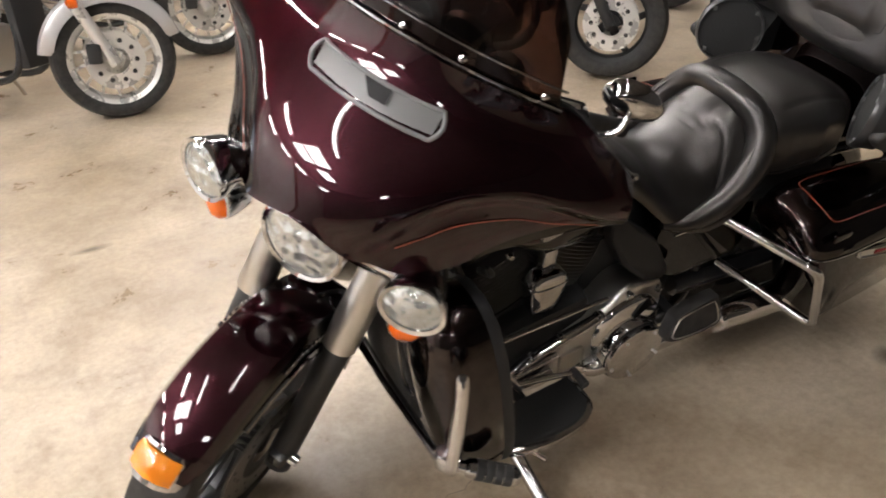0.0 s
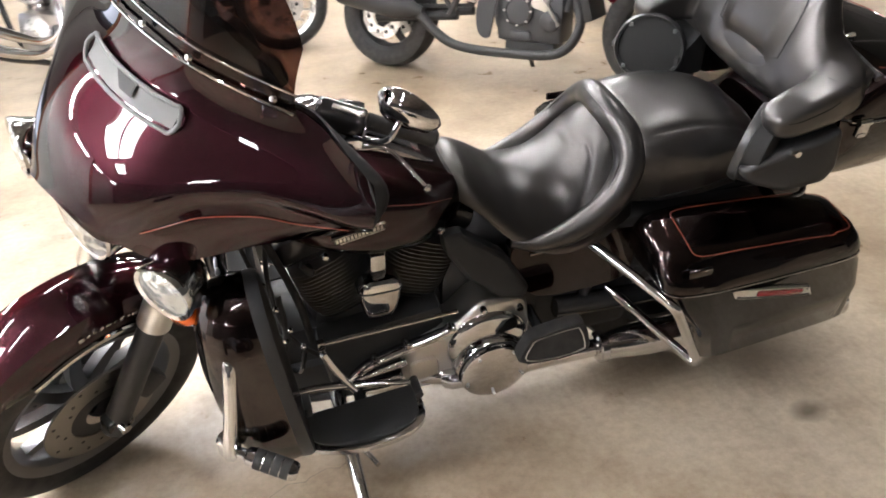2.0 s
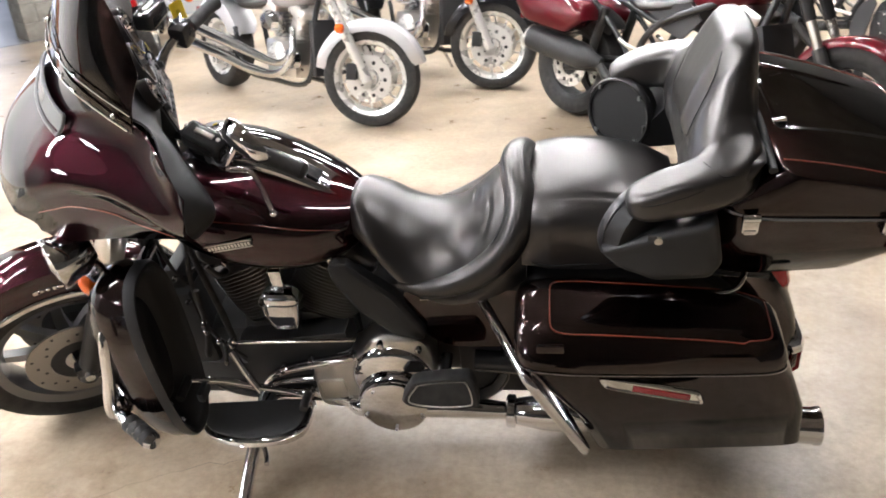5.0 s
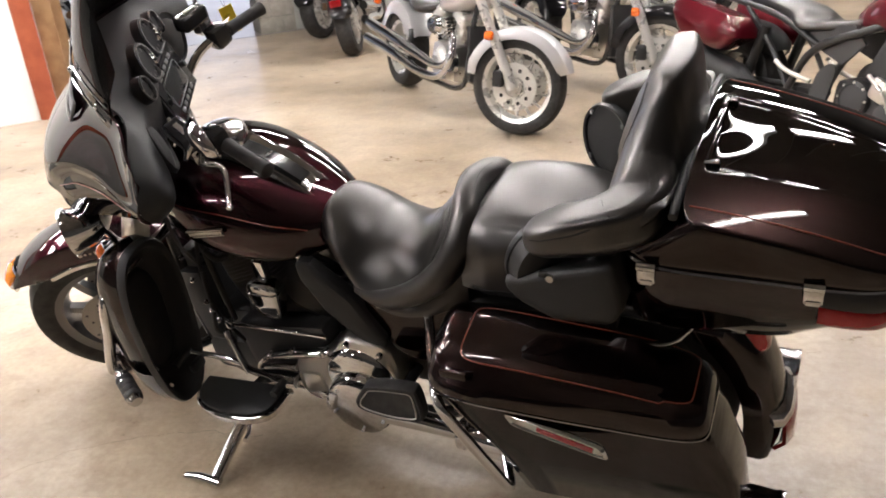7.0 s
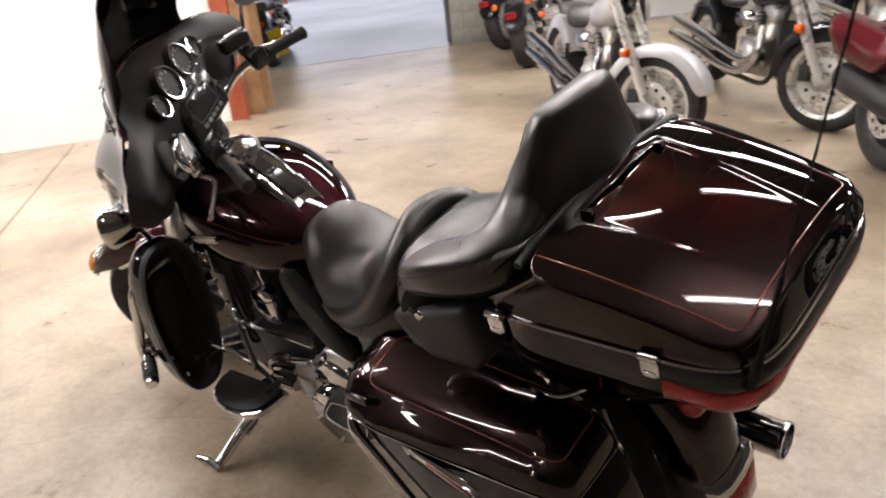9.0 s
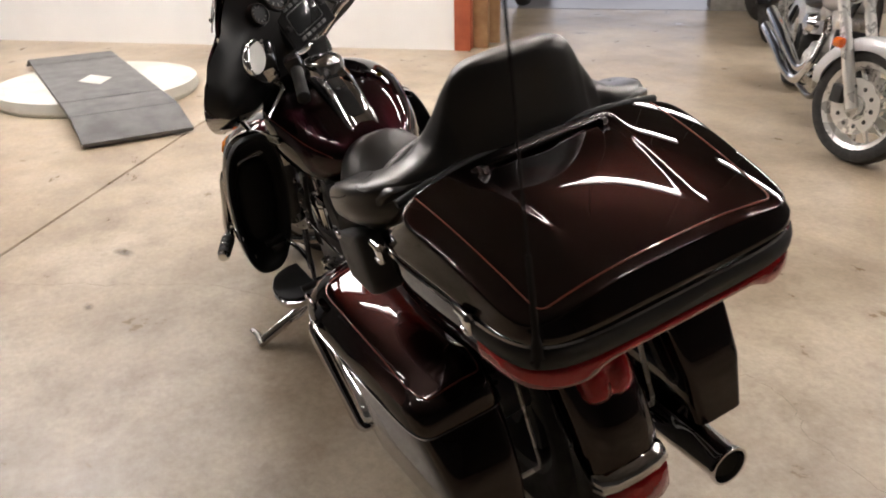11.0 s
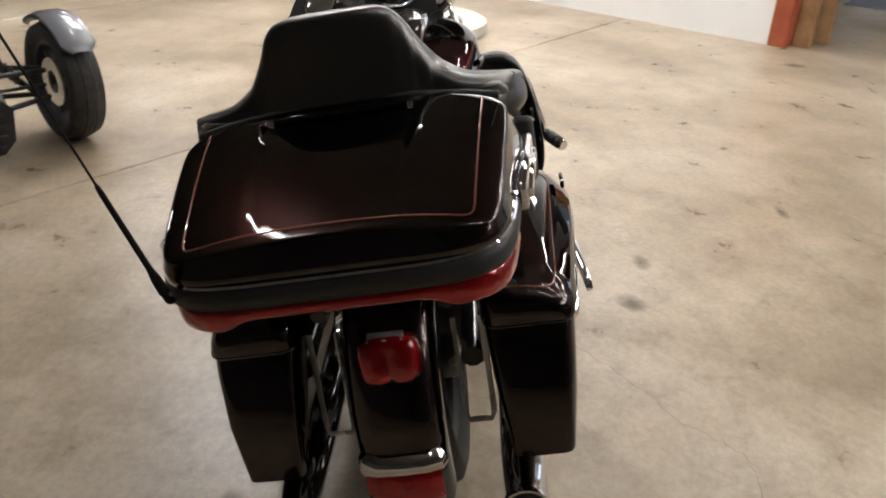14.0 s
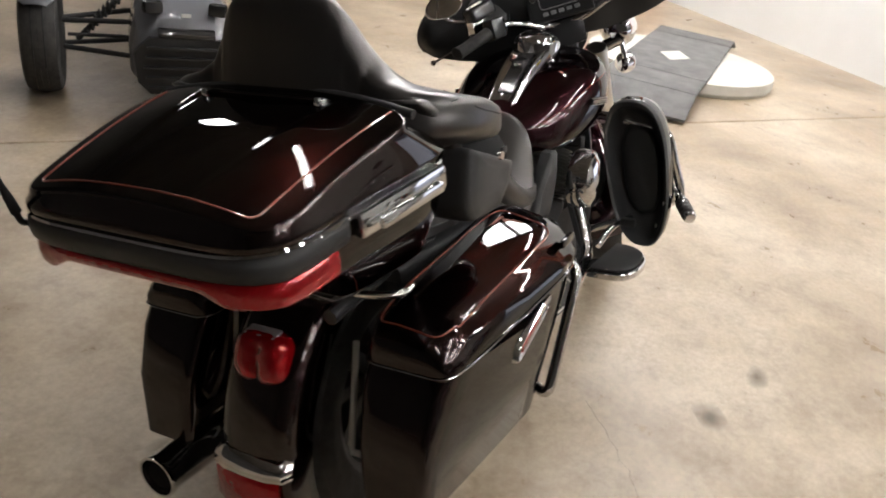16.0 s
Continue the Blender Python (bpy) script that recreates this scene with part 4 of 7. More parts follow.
# frame backbone and down tubes
frame_bm = tube([(0.44, 0, 0.90), (0.30, 0, 0.80), (0.0, 0, 0.70), (-0.30, 0, 0.62), (-0.48, 0, 0.55)], 0.03)
for s in (-1, 1):
    tube([(0.46, 0.03 * s, 0.86), (0.43, 0.09 * s, 0.60), (0.40, 0.11 * s, 0.32), (0.30, 0.12 * s, 0.20), (0.0, 0.12 * s, 0.18), (-0.42, 0.12 * s, 0.20), (-0.50, 0.12 * s, 0.45), (-0.55, 0.11 * s, 0.58)], 0.018, frame_bm)
    tube([(-0.45, 0.11 * s, 0.60), (-0.80, 0.13 * s, 0.66), (-1.10, 0.13 * s, 0.64)], 0.016, frame_bm)
P("frame", frame_bm, GLOSS, None, "black steel frame")
b = lathe([(0.045, -0.10), (0.05, -0.09), (0.05, 0.09), (0.045, 0.10)], Matrix.Translation(A0) @ pose(0, 0, 0, 0, -26), sides=20)
P("steering_head", b, GLOSS)

# tank with console and cap
TANK = [(-0.165, 0.050, 0.705, 0.775), (-0.11, 0.122, 0.680, 0.802), (-0.03, 0.180, 0.668, 0.840), (0.07, 0.212, 0.680, 0.885), (0.16, 0.228, 0.712, 0.912), (0.25, 0.215, 0.752, 0.928), (0.32, 0.165, 0.785, 0.930), (0.365, 0.09, 0.81, 0.915)]
rings = []
for x, hw, z0, z1 in spline(TANK, 5):
    r = []
    zc = z0 + (z1 - z0) * 0.38
    for k in range(36):
        a = 2 * math.pi * k / 36
        c, s = math.cos(a), math.sin(a)
        e = 3.1 if s > 0 else 3.4
        h = (z1 - zc) if s > 0 else (zc - z0)
        r.append((x, hw * math.copysign(abs(c) ** (2 / e), c), zc + h * math.copysign(abs(s) ** (2 / e), s)))
    rings.append(r)
tank_bm = skin(rings)
from mathutils.bvhtree import BVHTree
tank_tree = BVHTree.FromBMesh(tank_bm)
tank = P("fuel_tank", tank_bm, PAINT, None, "deep maroon fuel tank")


def drape(tree, pts, way, lift=0.002):
    """Drops points along way onto a surface."""
    out = []
    for p in pts:
        hit, nor, i, d = tree.ray_cast(Vector(p) - Vector(way) * 0.6, Vector(way))
        if hit is not None:
            out.append(hit - Vector(way) * lift)
    return out


for s in (-1, 1):
    line = drape(tank_tree, [(x, 0.5 * s, z) for x, z in ((0.26, 0.872), (0.18, 0.862), (0.08, 0.838), (-0.02, 0.802), (-0.10, 0.768))], (0, -s, 0), 0.001)
    P("pinstripe", tube(line, 0.0012, sides=6), STRIPE, tank)
    nm = drape(tank_tree, [(0.135, 0.5 * s, 0.800)], (0, -s, 0), 0.003)[0]
    BM_ = Matrix.Translation(nm) @ pose(0, 0, 0, -6 * s, 8, 4 * s) @ Matrix.Diagonal((0.98, 1, 0.72, 1))
    badge = P("tank_badge", box(0.115, 0.005, 0.026, BM_, 0.002), GLOSS, tank, "long badge plate on the tank side")
    P("badge_line", box(0.118, 0.006, 0.003, BM_ @ Matrix.Translation((0, 0.0008 * s, 0.0125))), SATIN, badge, smooth=0)
    P("badge_line", box(0.100, 0.006, 0.003, BM_ @ Matrix.Translation((-0.006, 0.0008 * s, -0.0125))), SATIN, badge, smooth=0)
    for k in range(13):
        P("badge_bar", box(0.0052, 0.006, 0.013, BM_ @ Matrix.Translation((-0.05 + 0.0083 * k, 0.0010 * s, 0.0))), SATIN, badge, smooth=0)
con = []
for u in np.linspace(0, 1, 14):
    x = 0.165 - 0.275 * u
    z = 0.936 - 0.060 * u - 0.095 * u ** 2
    w = 0.062 - 0.016 * u
    con.append([(x, -w, z - 0.02), (x, -w * 0.96, z + 0.004), (x, -w * 0.80, z + 0.010), (x, -w * 0.70, z + 0.004), (x, 0, z + 0.002), (x, w * 0.70, z + 0.004), (x, w * 0.80, z + 0.010), (x, w * 0.96, z + 0.004), (x, w, z - 0.02)])
cons = P("tank_console", sheet_thick(skin(con, None, False), 0.004), CHROME, tank, "long chrome console on top of the tank", 60)
strip = [[(0.13 - 0.17 * u, y, 0.936 - 0.060 * (0.035 + 0.17 * u) / 0.275 - 0.095 * ((0.035 + 0.17 * u) / 0.275) ** 2 + 0.006) for y in (-0.022, 0.022)] for u in np.linspace(0, 1, 8)]
P("console_inset", sheet_thick(skin(strip, None, False), 0.002), GLOSS, cons)
P("console_emblem", lathe([(0.0, 0.003), (0.011, 0.003), (0.012, 0.0)], Matrix.Translation((0.058, 0, 0.905)) @ pose(0, 0, 0, 0, 26), sides=16), SATIN, cons)
P("fuel_cap", lathe([(0.070, -0.045), (0.073, 0.0), (0.070, 0.010), (0.060, 0.022), (0.040, 0.032), (0.018, 0.036), (0.0, 0.037)], Matrix.Translation((0.200, 0, 0.952)) @ pose(0, 0, 0, 0, 6), sides=40), CHROME, tank, "domed chrome fuel cap")
# engine
eng = P("engine", box(0.34, 0.20, 0.24, Matrix.Translation((0.07, 0, 0.36)), 0.05), CRINKLE, None, "black V-twin engine with polished fin edges")
for side, (cx, cz, tilt) in enumerate(((0.175, 0.555, 22.5), (-0.035, 0.560, -22.5))):
    CM = Matrix.Translation((cx, 0, cz)) @ pose(0, 0, 0, 0, tilt)
    P("cylinder", lathe([(0.072, -0.13), (0.072, 0.10)], CM, sides=24), CRINKLE, eng)
    for k in range(16):
        w = 0.098 + 0.006 * math.sin(k * 0.2)
        bm = skin([superring(0, 0, w - (0.003 if h else 0), w + 0.012 - (0.003 if h else 0), -0.095 + 0.0110 * k + dz, 3.2, 28) for dz, h in ((0, 1), (0.0008, 0), (0.0024, 0), (0.0032, 1))])
        P("cooling_fin", moved(bm, CM), FINMAT if k > 0 else CRINKLE, eng)
    P("rocker_cover", box(0.19, 0.17, 0.075, CM @ Matrix.Translation((0, 0, 0.125)), 0.025), GLOSS, eng)
    for y in (-0.06, 0.06):
        P("head_bolt", lathe([(0.0, 0.012), (0.008, 0.010), (0.009, 0.0)], CM @ Matrix.Translation((0.06, y, 0.16)), sides=10), CHROME, eng)
P("transmission_case", box(0.27, 0.19, 0.30, Matrix.Translation((-0.225, 0, 0.425)), 0.03), CRINKLE, eng, "black transmission case")
cooler = P("oil_cooler", box(0.045, 0.19, 0.30, Matrix.Translation((0.375, 0, 0.47)) @ pose(0, 0, 0, 0, 6), 0.008), CRINKLE, eng, "black oil cooler")
for k in range(9):
    P("cooler_fin", box(0.055, 0.17, 0.004, Matrix.Translation((0.375, 0, 0.35 + 0.03 * k)) @ pose(0, 0, 0, 0, 6), 0.001), GLOSS, cooler)
# horn cover between the cylinders
horn = P("horn_cover", moved(skin([superring(0, 0, a, b, z, 4.0, 40) for z, a, b in ((-0.058, 0.026, 0.016), (-0.056, 0.034, 0.021), (-0.035, 0.042, 0.027), (0.0, 0.049, 0.030), (0.030, 0.052, 0.031), (0.036, 0.052, 0.031), (0.050, 0.047, 0.028), (0.060, 0.035, 0.021), (0.064, 0.012, 0.008))]), Matrix.Translation((0.082, 0.150, 0.540))), CHROME, None, "chrome shield-shaped horn cover with a domed top", 35)
P("horn_band", tube([(0.082 + a, 0.150 + b, 0.571) for a, b, _ in superring(0, 0, 0.0525, 0.0315, 0, 4.0, 32)], 0.0022, sides=6, per=1, closed=True), CHROME, horn)
P("horn_bracket", box(0.036, 0.028, 0.062, Matrix.Translation((0.082, 0.142, 0.632)), 0.006), CHROME, horn)
# air cleaner on the other side
P("air_cleaner", moved(lathe([(0.0, 0.045), (0.06, 0.043), (0.085, 0.030), (0.095, 0.0), (0.095, -0.03)], sides=40), Matrix.Translation((0.075, -0.215, 0.575)) @ pose(0, 0, 0, 90) @ Matrix.Diagonal((1, 0.95, 1, 1))), CHROME, None, "chrome oval air cleaner")
# primary cover
path_p = spline([(-0.302, 0.30), (-0.298, 0.41), (-0.275, 0.462), (-0.215, 0.474), (-0.155, 0.468), (-0.10, 0.414), (-0.03, 0.385), (0.028, 0.350), (0.034, 0.27), (0.020, 0.215), (-0.07, 0.205), (-0.18, 0.215), (-0.27, 0.235)], 6, True)
primary = P("primary_cover", skin([[(-0.14 + (p[0] + 0.14) * (1 - g), y, 0.31 + (p[1] - 0.31) * (1 - g)) for p in path_p] for y, g in ((0.10, 0.0), (0.172, 0.0), (0.186, 0.03), (0.192, 0.09))]), SATIN, None, "satin alloy primary cover with a polished derby cover")
P("primary_back", box(0.32, 0.10, 0.20, Matrix.Translation((0.07, 0.112, 0.345)) @ pose(0, 0, 0, 0, 8), 0.03), CRINKLE, primary, "black inner primary case")
BM0 = Matrix.Translation((-0.186, 0.180, 0.334)) @ pose(0, 0, 0, -90)
P("clutch_dome", lathe([(0.116, -0.06), (0.114, -0.005), (0.106, 0.018), (0.090, 0.030), (0.0, 0.036)], BM0, sides=56), CHROME, primary, "polished clutch dome")
DM = Matrix.Translation((-0.190, 0.222, 0.280)) @ pose(0, 0, 0, -90)
derby = P("derby_cover", lathe([(0.100, -0.05), (0.099, 0.006), (0.094, 0.014), (0.0905, 0.012), (0.0905, 0.018), (0.089, 0.029), (0.085, 0.032), (0.0, 0.034)], DM, sides=64), CHROME, primary, "flat round chrome derby cover")
P("derby_groove", skin([[DM @ Vector((r * math.cos(a), r * math.sin(a), h)) for r, h in ((0.0905, 0.012), (0.094, 0.0135), (0.094, 0.0165), (0.0905, 0.0185))] for a in np.linspace(0, 2 * math.pi, 57)], None, True, False), GLOSS, derby)
for k in range(5):
    a = radians(90 + 72 * k)
    P("bolt", lathe([(0.0, 0.037), (0.004, 0.036), (0.0045, 0.028)], DM @ Matrix.Translation((0.079 * math.cos(a), 0.079 * math.sin(a), 0)), sides=10), SATIN, derby)
P("primary_arm", tube([(-0.10, 0.186, 0.408), (-0.03, 0.190, 0.392), (0.04, 0.190, 0.375), (0.12, 0.188, 0.345), (0.165, 0.184, 0.305), (0.178, 0.178, 0.270)], [0.015, 0.017, 0.017, 0.016, 0.014, 0.010], sides=14, squash=0.7), CHROME, primary, "polished cover edge")
P("primary_arm", tube([(0.045, 0.190, 0.268), (0.10, 0.192, 0.268), (0.165, 0.188, 0.262)], [0.024, 0.026, 0.020], sides=16, squash=0.8), CHROME, primary, "polished cover edge")
P("primary_arm", tube([(0.030, 0.190, 0.325), (0.09, 0.190, 0.315), (0.150, 0.186, 0.295)], [0.010, 0.010, 0.008], sides=12), CHROME, primary, "polished cover edge")
P("inspection_plate", box(0.075, 0.012, 0.075, Matrix.Translation((-0.018, 0.192, 0.285)) @ pose(0, 0, 0, 0, 5), 0.014), SATIN, primary)
for x, z in ((-0.169, 0.456), (-0.265, 0.440), (-0.085, 0.408), (0.028, 0.388), (0.11, 0.358)):
    P("bolt", lathe([(0.0, 0.030), (0.008, 0.029), (0.010, 0.026), (0.010, 0.0)], Matrix.Translation((x, 0.175, z)) @ pose(0, 0, 0, -90), sides=12), CHROME, primary)
P("crankcase_front", box(0.24, 0.22, 0.24, Matrix.Translation((0.24, 0, 0.31)), 0.05), CRINKLE, eng)
P("lower_cowl", box(0.36, 0.27, 0.13, Matrix.Translation((0.23, 0, 0.255)), 0.03), CRINKLE, eng)
P("exhaust_shield", box(0.10, 0.25, 0.34, Matrix.Translation((0.375, 0, 0.39)) @ pose(0, 0, 0, 0, 6), 0.02), CRINKLE, eng)
P("battery_tray", box(0.30, 0.22, 0.34, Matrix.Translation((-0.50, 0, 0.36)), 0.03), CRINKLE, eng)
P("gearbox", box(0.20, 0.20, 0.20, Matrix.Translation((-0.30, 0, 0.36)), 0.04), CRINKLE, eng)
# shift rod and lever
sh = P("shift_rod", rod((0.235, 0.178, 0.440), (-0.105, 0.185, 0.462), 0.0055), CHROME, None, "chrome shift linkage rod")
P("rod_end", box(0.02, 0.018, 0.028, Matrix.Translation((0.235, 0.178, 0.438)), 0.005), CHROME, sh)
P("shift_lever", tube([(0.235, 0.20, 0.43), (0.20, 0.22, 0.36), (0.17, 0.235, 0.315)], 0.010), CHROME, sh)
P("shift_lever", tube([(0.19, 0.225, 0.330), (0.27, 0.235, 0.355), (0.345, 0.265, 0.385)], [0.012, 0.009, 0.008]), CHROME, sh)
P("shift_peg", rod((0.345, 0.255, 0.385), (0.345, 0.325, 0.380), 0.012), RUBBER, sh)
P("shift_lever", tube([(0.19, 0.225, 0.325), (0.10, 0.245, 0.330), (0.03, 0.265, 0.335)], [0.010, 0.008, 0.007]), CHROME, sh)
P("shift_peg", rod((0.03, 0.255, 0.335), (0.03, 0.31, 0.335), 0.011), RUBBER, sh)
P("clutch_cable", tube([(0.30, 0.06, 0.80), (0.33, 0.11, 0.62), (0.30, 0.15, 0.46), (0.22, 0.16, 0.36)], 0.006), RUBBER, eng)
P("wiring", tube([(0.36, 0.05, 0.80), (0.31, 0.10, 0.68), (0.27, 0.13, 0.55), (0.25, 0.14, 0.42)], 0.009), RUBBER, eng)
P("oil_filter", lathe([(0.0, 0.0), (0.038, 0.004), (0.040, 0.02), (0.040, 0.09)], Matrix.Translation((0.30, 0, 0.33)) @ pose(0, 0, 0, 0, -80), sides=24), CHROME, eng)
P("regulator", box(0.05, 0.16, 0.10, Matrix.Translation((0.40, 0, 0.40)), 0.01), CRINKLE, eng)

for x, y, z in ((0.345, 0.150, 0.640), (0.325, 0.160, 0.570), (0.300, 0.165, 0.500), (0.275, 0.168, 0.440), (0.200, 0.150, 0.690), (-0.070, 0.150, 0.700)):
    P("bolt", lathe([(0.0, 0.012), (0.006, 0.011), (0.008, 0.008), (0.008, 0.0)], Matrix.Translation((x, y, z)) @ pose(0, 0, 0, -90), sides=10), CHROME, eng)
for cx, cz in ((0.235, 0.640), (-0.095, 0.645)):
    P("plug_cap", tube([(cx, 0.10, cz - 0.02), (cx, 0.140, cz), (cx + 0.02, 0.150, cz + 0.035)], [0.010, 0.009, 0.006], sides=10), RUBBER, eng)
P("oil_line", tube([(0.36, 0.08, 0.30), (0.34, 0.14, 0.36), (0.31, 0.150, 0.46), (0.315, 0.13, 0.58)], 0.008, sides=10), RUBBER, eng)
P("oil_line", tube([(0.33, 0.06, 0.28), (0.29, 0.15, 0.33), (0.27, 0.155, 0.42)], 0.007, sides=10), GLOSS, eng)
P("hose_clamp", lathe([(0.0085, -0.006), (0.0105, -0.005), (0.0105, 0.005), (0.0085, 0.006)], Matrix.Translation((0.312, 0.150, 0.455)), sides=14), CHROME, eng)
P("brake_line", tube([(0.40, 0.06, 0.86), (0.38, 0.12, 0.76), (0.36, 0.13, 0.66), (0.355, 0.10, 0.58)], 0.005, sides=8), RUBBER, eng)

# floorboards
for s in (-1, 1):
    outline = [(0.335, 0.245), (0.328, 0.300), (0.285, 0.350), (0.19, 0.380), (0.085, 0.378), (0.030, 0.350), (0.018, 0.300), (0.020, 0.245)]
    path = [np.array(p) for p in spline(outline, 5)]
    c = np.array((0.175, 0.29))

    def board(zlo, zhi, shrink, cut=0.0):
        rings = []
        for z, q in ((zlo, shrink + 0.006), (zlo + 0.004, shrink), (zhi - 0.004, shrink), (zhi, shrink + 0.006)):
            r = [c + (p - c) * (1 - q / 0.12) for p in path]
            rings.append([(p[0], p[1] * s, z + (p[0] - 0.17) * -0.10) for p in r])
        return skin(rings)

    fb = P("floorboard", board(0.262, 0.286, 0.0), CHROME, None, "half-round floorboard with chrome rim")
    P("rubber_pad", board(0.286, 0.298, 0.012), PAD, fb, "black rubber pad")
    P("bracket", rod((0.15, 0.12 * s, 0.25), (0.16, 0.26 * s, 0.27), 0.016), GLOSS, fb)
    shape = [(-0.232, 0.352), (-0.250, 0.400), (-0.276, 0.418), (-0.385, 0.430), (-0.410, 0.420), (-0.424, 0.362), (-0.408, 0.344), (-0.32, 0.338)]
    path2 = spline(shape, 5, True)
    pb = P("passenger_board", skin([[(-0.33 + (p[0] + 0.33) * (1 - g), (y + 0.25 * (0.42 - p[1])) * s, 0.384 + (p[1] - 0.384) * (1 - g)) for p in path2] for y, g in ((0.248, 0.05), (0.252, 0.0), (0.278, 0.0), (0.284, 0.06))]), RUBBER, None, "folded black passenger floorboard")
    pr = [(-0.33 + (p[0] + 0.33) * 0.82, (0.2855 + 0.25 * (0.42 - p[1])) * s, 0.384 + (p[1] - 0.384) * 0.72) for p in path2]
    P("trim_line", tube(pr, 0.0018, sides=6, per=1, closed=True), SATIN, pb)
    P("mount", rod((-0.325, 0.12 * s, 0.345), (-0.325, 0.26 * s, 0.350), 0.016), GLOSS, pb)
P("brake_pedal", tube([(0.20, -0.22, 0.31), (0.28, -0.24, 0.35), (0.36, -0.28, 0.37)], 0.011), CHROME)

# engine guard with highway pegs
eg = tube([(0.42, 0.03, 0.70), (0.425, 0.20, 0.68), (0.435, 0.325, 0.655), (0.440, 0.368, 0.628), (0.455, 0.392, 0.53), (0.472, 0.412, 0.44), (0.470, 0.395, 0.405), (0.45, 0.26, 0.335), (0.43, 0.10, 0.27), (0.43, 0, 0.265)], 0.0155, sides=14)
eg2 = mirrored(eg)
guard = P("engine_guard", merge(eg, eg2), CHROME, None, "chrome engine guard hoop")
for s in (-1, 1):
    P("peg_clamp", lathe([(0.020, -0.022), (0.024, -0.016), (0.024, 0.016), (0.020, 0.022)], Matrix.Translation((0.474, 0.392 * s, 0.432)) @ pose(0, 0, 0, 10 * s), sides=18), CHROME, guard)
    m, n = along((0.470, 0.405 * s, 0.425), (0.345, 0.478 * s, 0.392))
    pg = P("highway_peg", lathe([(0.0, 0.0), (0.012, 0.0), (0.013, 0.03), (0.020, 0.036), (0.022, 0.05), (0.022, n - 0.01), (0.016, n), (0.0, n)], m, sides=24), CHROME, guard, "chrome highway peg")
    for k in range(4):
        P("peg_rubber", lathe([(0.0220, 0.052 + 0.020 * k), (0.0229, 0.054 + 0.020 * k), (0.0229, 0.069 + 0.020 * k), (0.0220, 0.071 + 0.020 * k)], m, sides=20), RUBBER, pg)

# vented leg shields
for s in (-1, 1):
    def shield(scale, x, n=44):
        out = []
        for k in range(n):
            a = 2 * math.pi * k / n
            c, q = math.cos(a), math.sin(a)
            z = 0.525 + 0.232 * scale * math.copysign(abs(q) ** 0.80, q)
            f = (z - 0.525) / 0.232
            y = 0.298 + (0.100 + 0.012 * f) * scale * math.copysign(abs(c) ** 0.75, c)
            y -= 0.040 * f
            out.append((x + 0.030 * f, y * s, z))
        return out

    xr = 0.350
    rings = [shield(g, xr + d) for g, d in ((1.0, 0.0), (1.02, 0.03), (0.99, 0.065), (0.88, 0.100), (0.66, 0.124), (0.35, 0.136), (0.05, 0.139))]
    low = P("leg_shield", skin(rings, None, True, False), PAINT_DEEP, None, "deep cherry lower fairing leg shield", 60)
    rings = [shield(g, xr + d) for g, d in ((1.004, 0.001), (1.010, -0.016), (0.985, -0.026), (0.935, -0.024), (0.895, -0.010), (0.85, 0.020), (0.70, 0.050), (0.40, 0.062), (0.05, 0.064))]
    P("liner", skin(rings, None, True, False), PLASTIC, low, "black shield liner", 60)
    P("glovebox_door", skin([shield(g, xr + d) for g, d in ((0.62, 0.052), (0.60, 0.036), (0.54, 0.030), (0.02, 0.028))], None, True, False), PLASTIC, low, "", 60)
    P("vent_knob", box(0.02, 0.05, 0.03, Matrix.Translation((0.295, 0.29 * s, 0.37)), 0.008), PLASTIC, low)
    for y, z in ((0.392, 0.44), (0.372, 0.36)):
        P("fastener", lathe([(0.0, 0.005), (0.006, 0.004), (0.007, 0)], Matrix.Translation((0.325, y * s, z)) @ pose(0, 0, 0, -90 * s), sides=10), SATIN, low)
    P("vent_slot", box(0.012, 0.075, 0.11, Matrix.Translation((0.462, 0.31 * s, 0.42)) @ pose(0, 0, 0, 0, 8), 0.005), GLOSS, low)

# mid-frame deflectors and side covers
for s in (-1, 1):
    ring_pts = fillet([(p[0], 0, p[1]) for p in ((-0.10, 0.702), (-0.145, 0.692), (-0.225, 0.605), (-0.292, 0.492), (-0.280, 0.462), (-0.215, 0.478), (-0.125, 0.560), (-0.070, 0.655), (-0.066, 0.698), (-0.10, 0.702), (-0.145, 0.692))], 0.012, 3)[4:-1]
    ring_pts = [(p[0], p[2]) for p in ring_pts]
    defl = skin([[(p[0] + (p[0] + 0.18) * g, (0.150 + d - 0.25 * (p[1] - 0.60) * 0.2) * s, p[1] + (p[1] - 0.59) * g) for p in ring_pts] for d, g in ((0.0, 0.0), (0.026, 0.0), (0.032, -0.04), (0.040, -0.22), (0.041, -0.60))])
    P("air_deflector", defl, PLASTIC, None, "black plastic heat deflector", 30)
    cover = spline([(-0.25, 0.622), (-0.40, 0.632), (-0.545, 0.640), (-0.585, 0.54), (-0.57, 0.44), (-0.45, 0.42), (-0.33, 0.43), (-0.27, 0.50)], 5, True)
    P("side_cover", skin([[(p[0], (0.125 + d) * s, p[1] + (p[1] - 0.52) * g) for p in cover] for d, g in ((0.0, 0.0), (0.030, 0.0), (0.040, -0.05))]), PAINT_DEEP, None, "dark cherry side cover", 50)
    P("cover_trim", rod((-0.285, 0.178 * s, 0.596), (-0.42, 0.180 * s, 0.600), 0.004), CHROME)

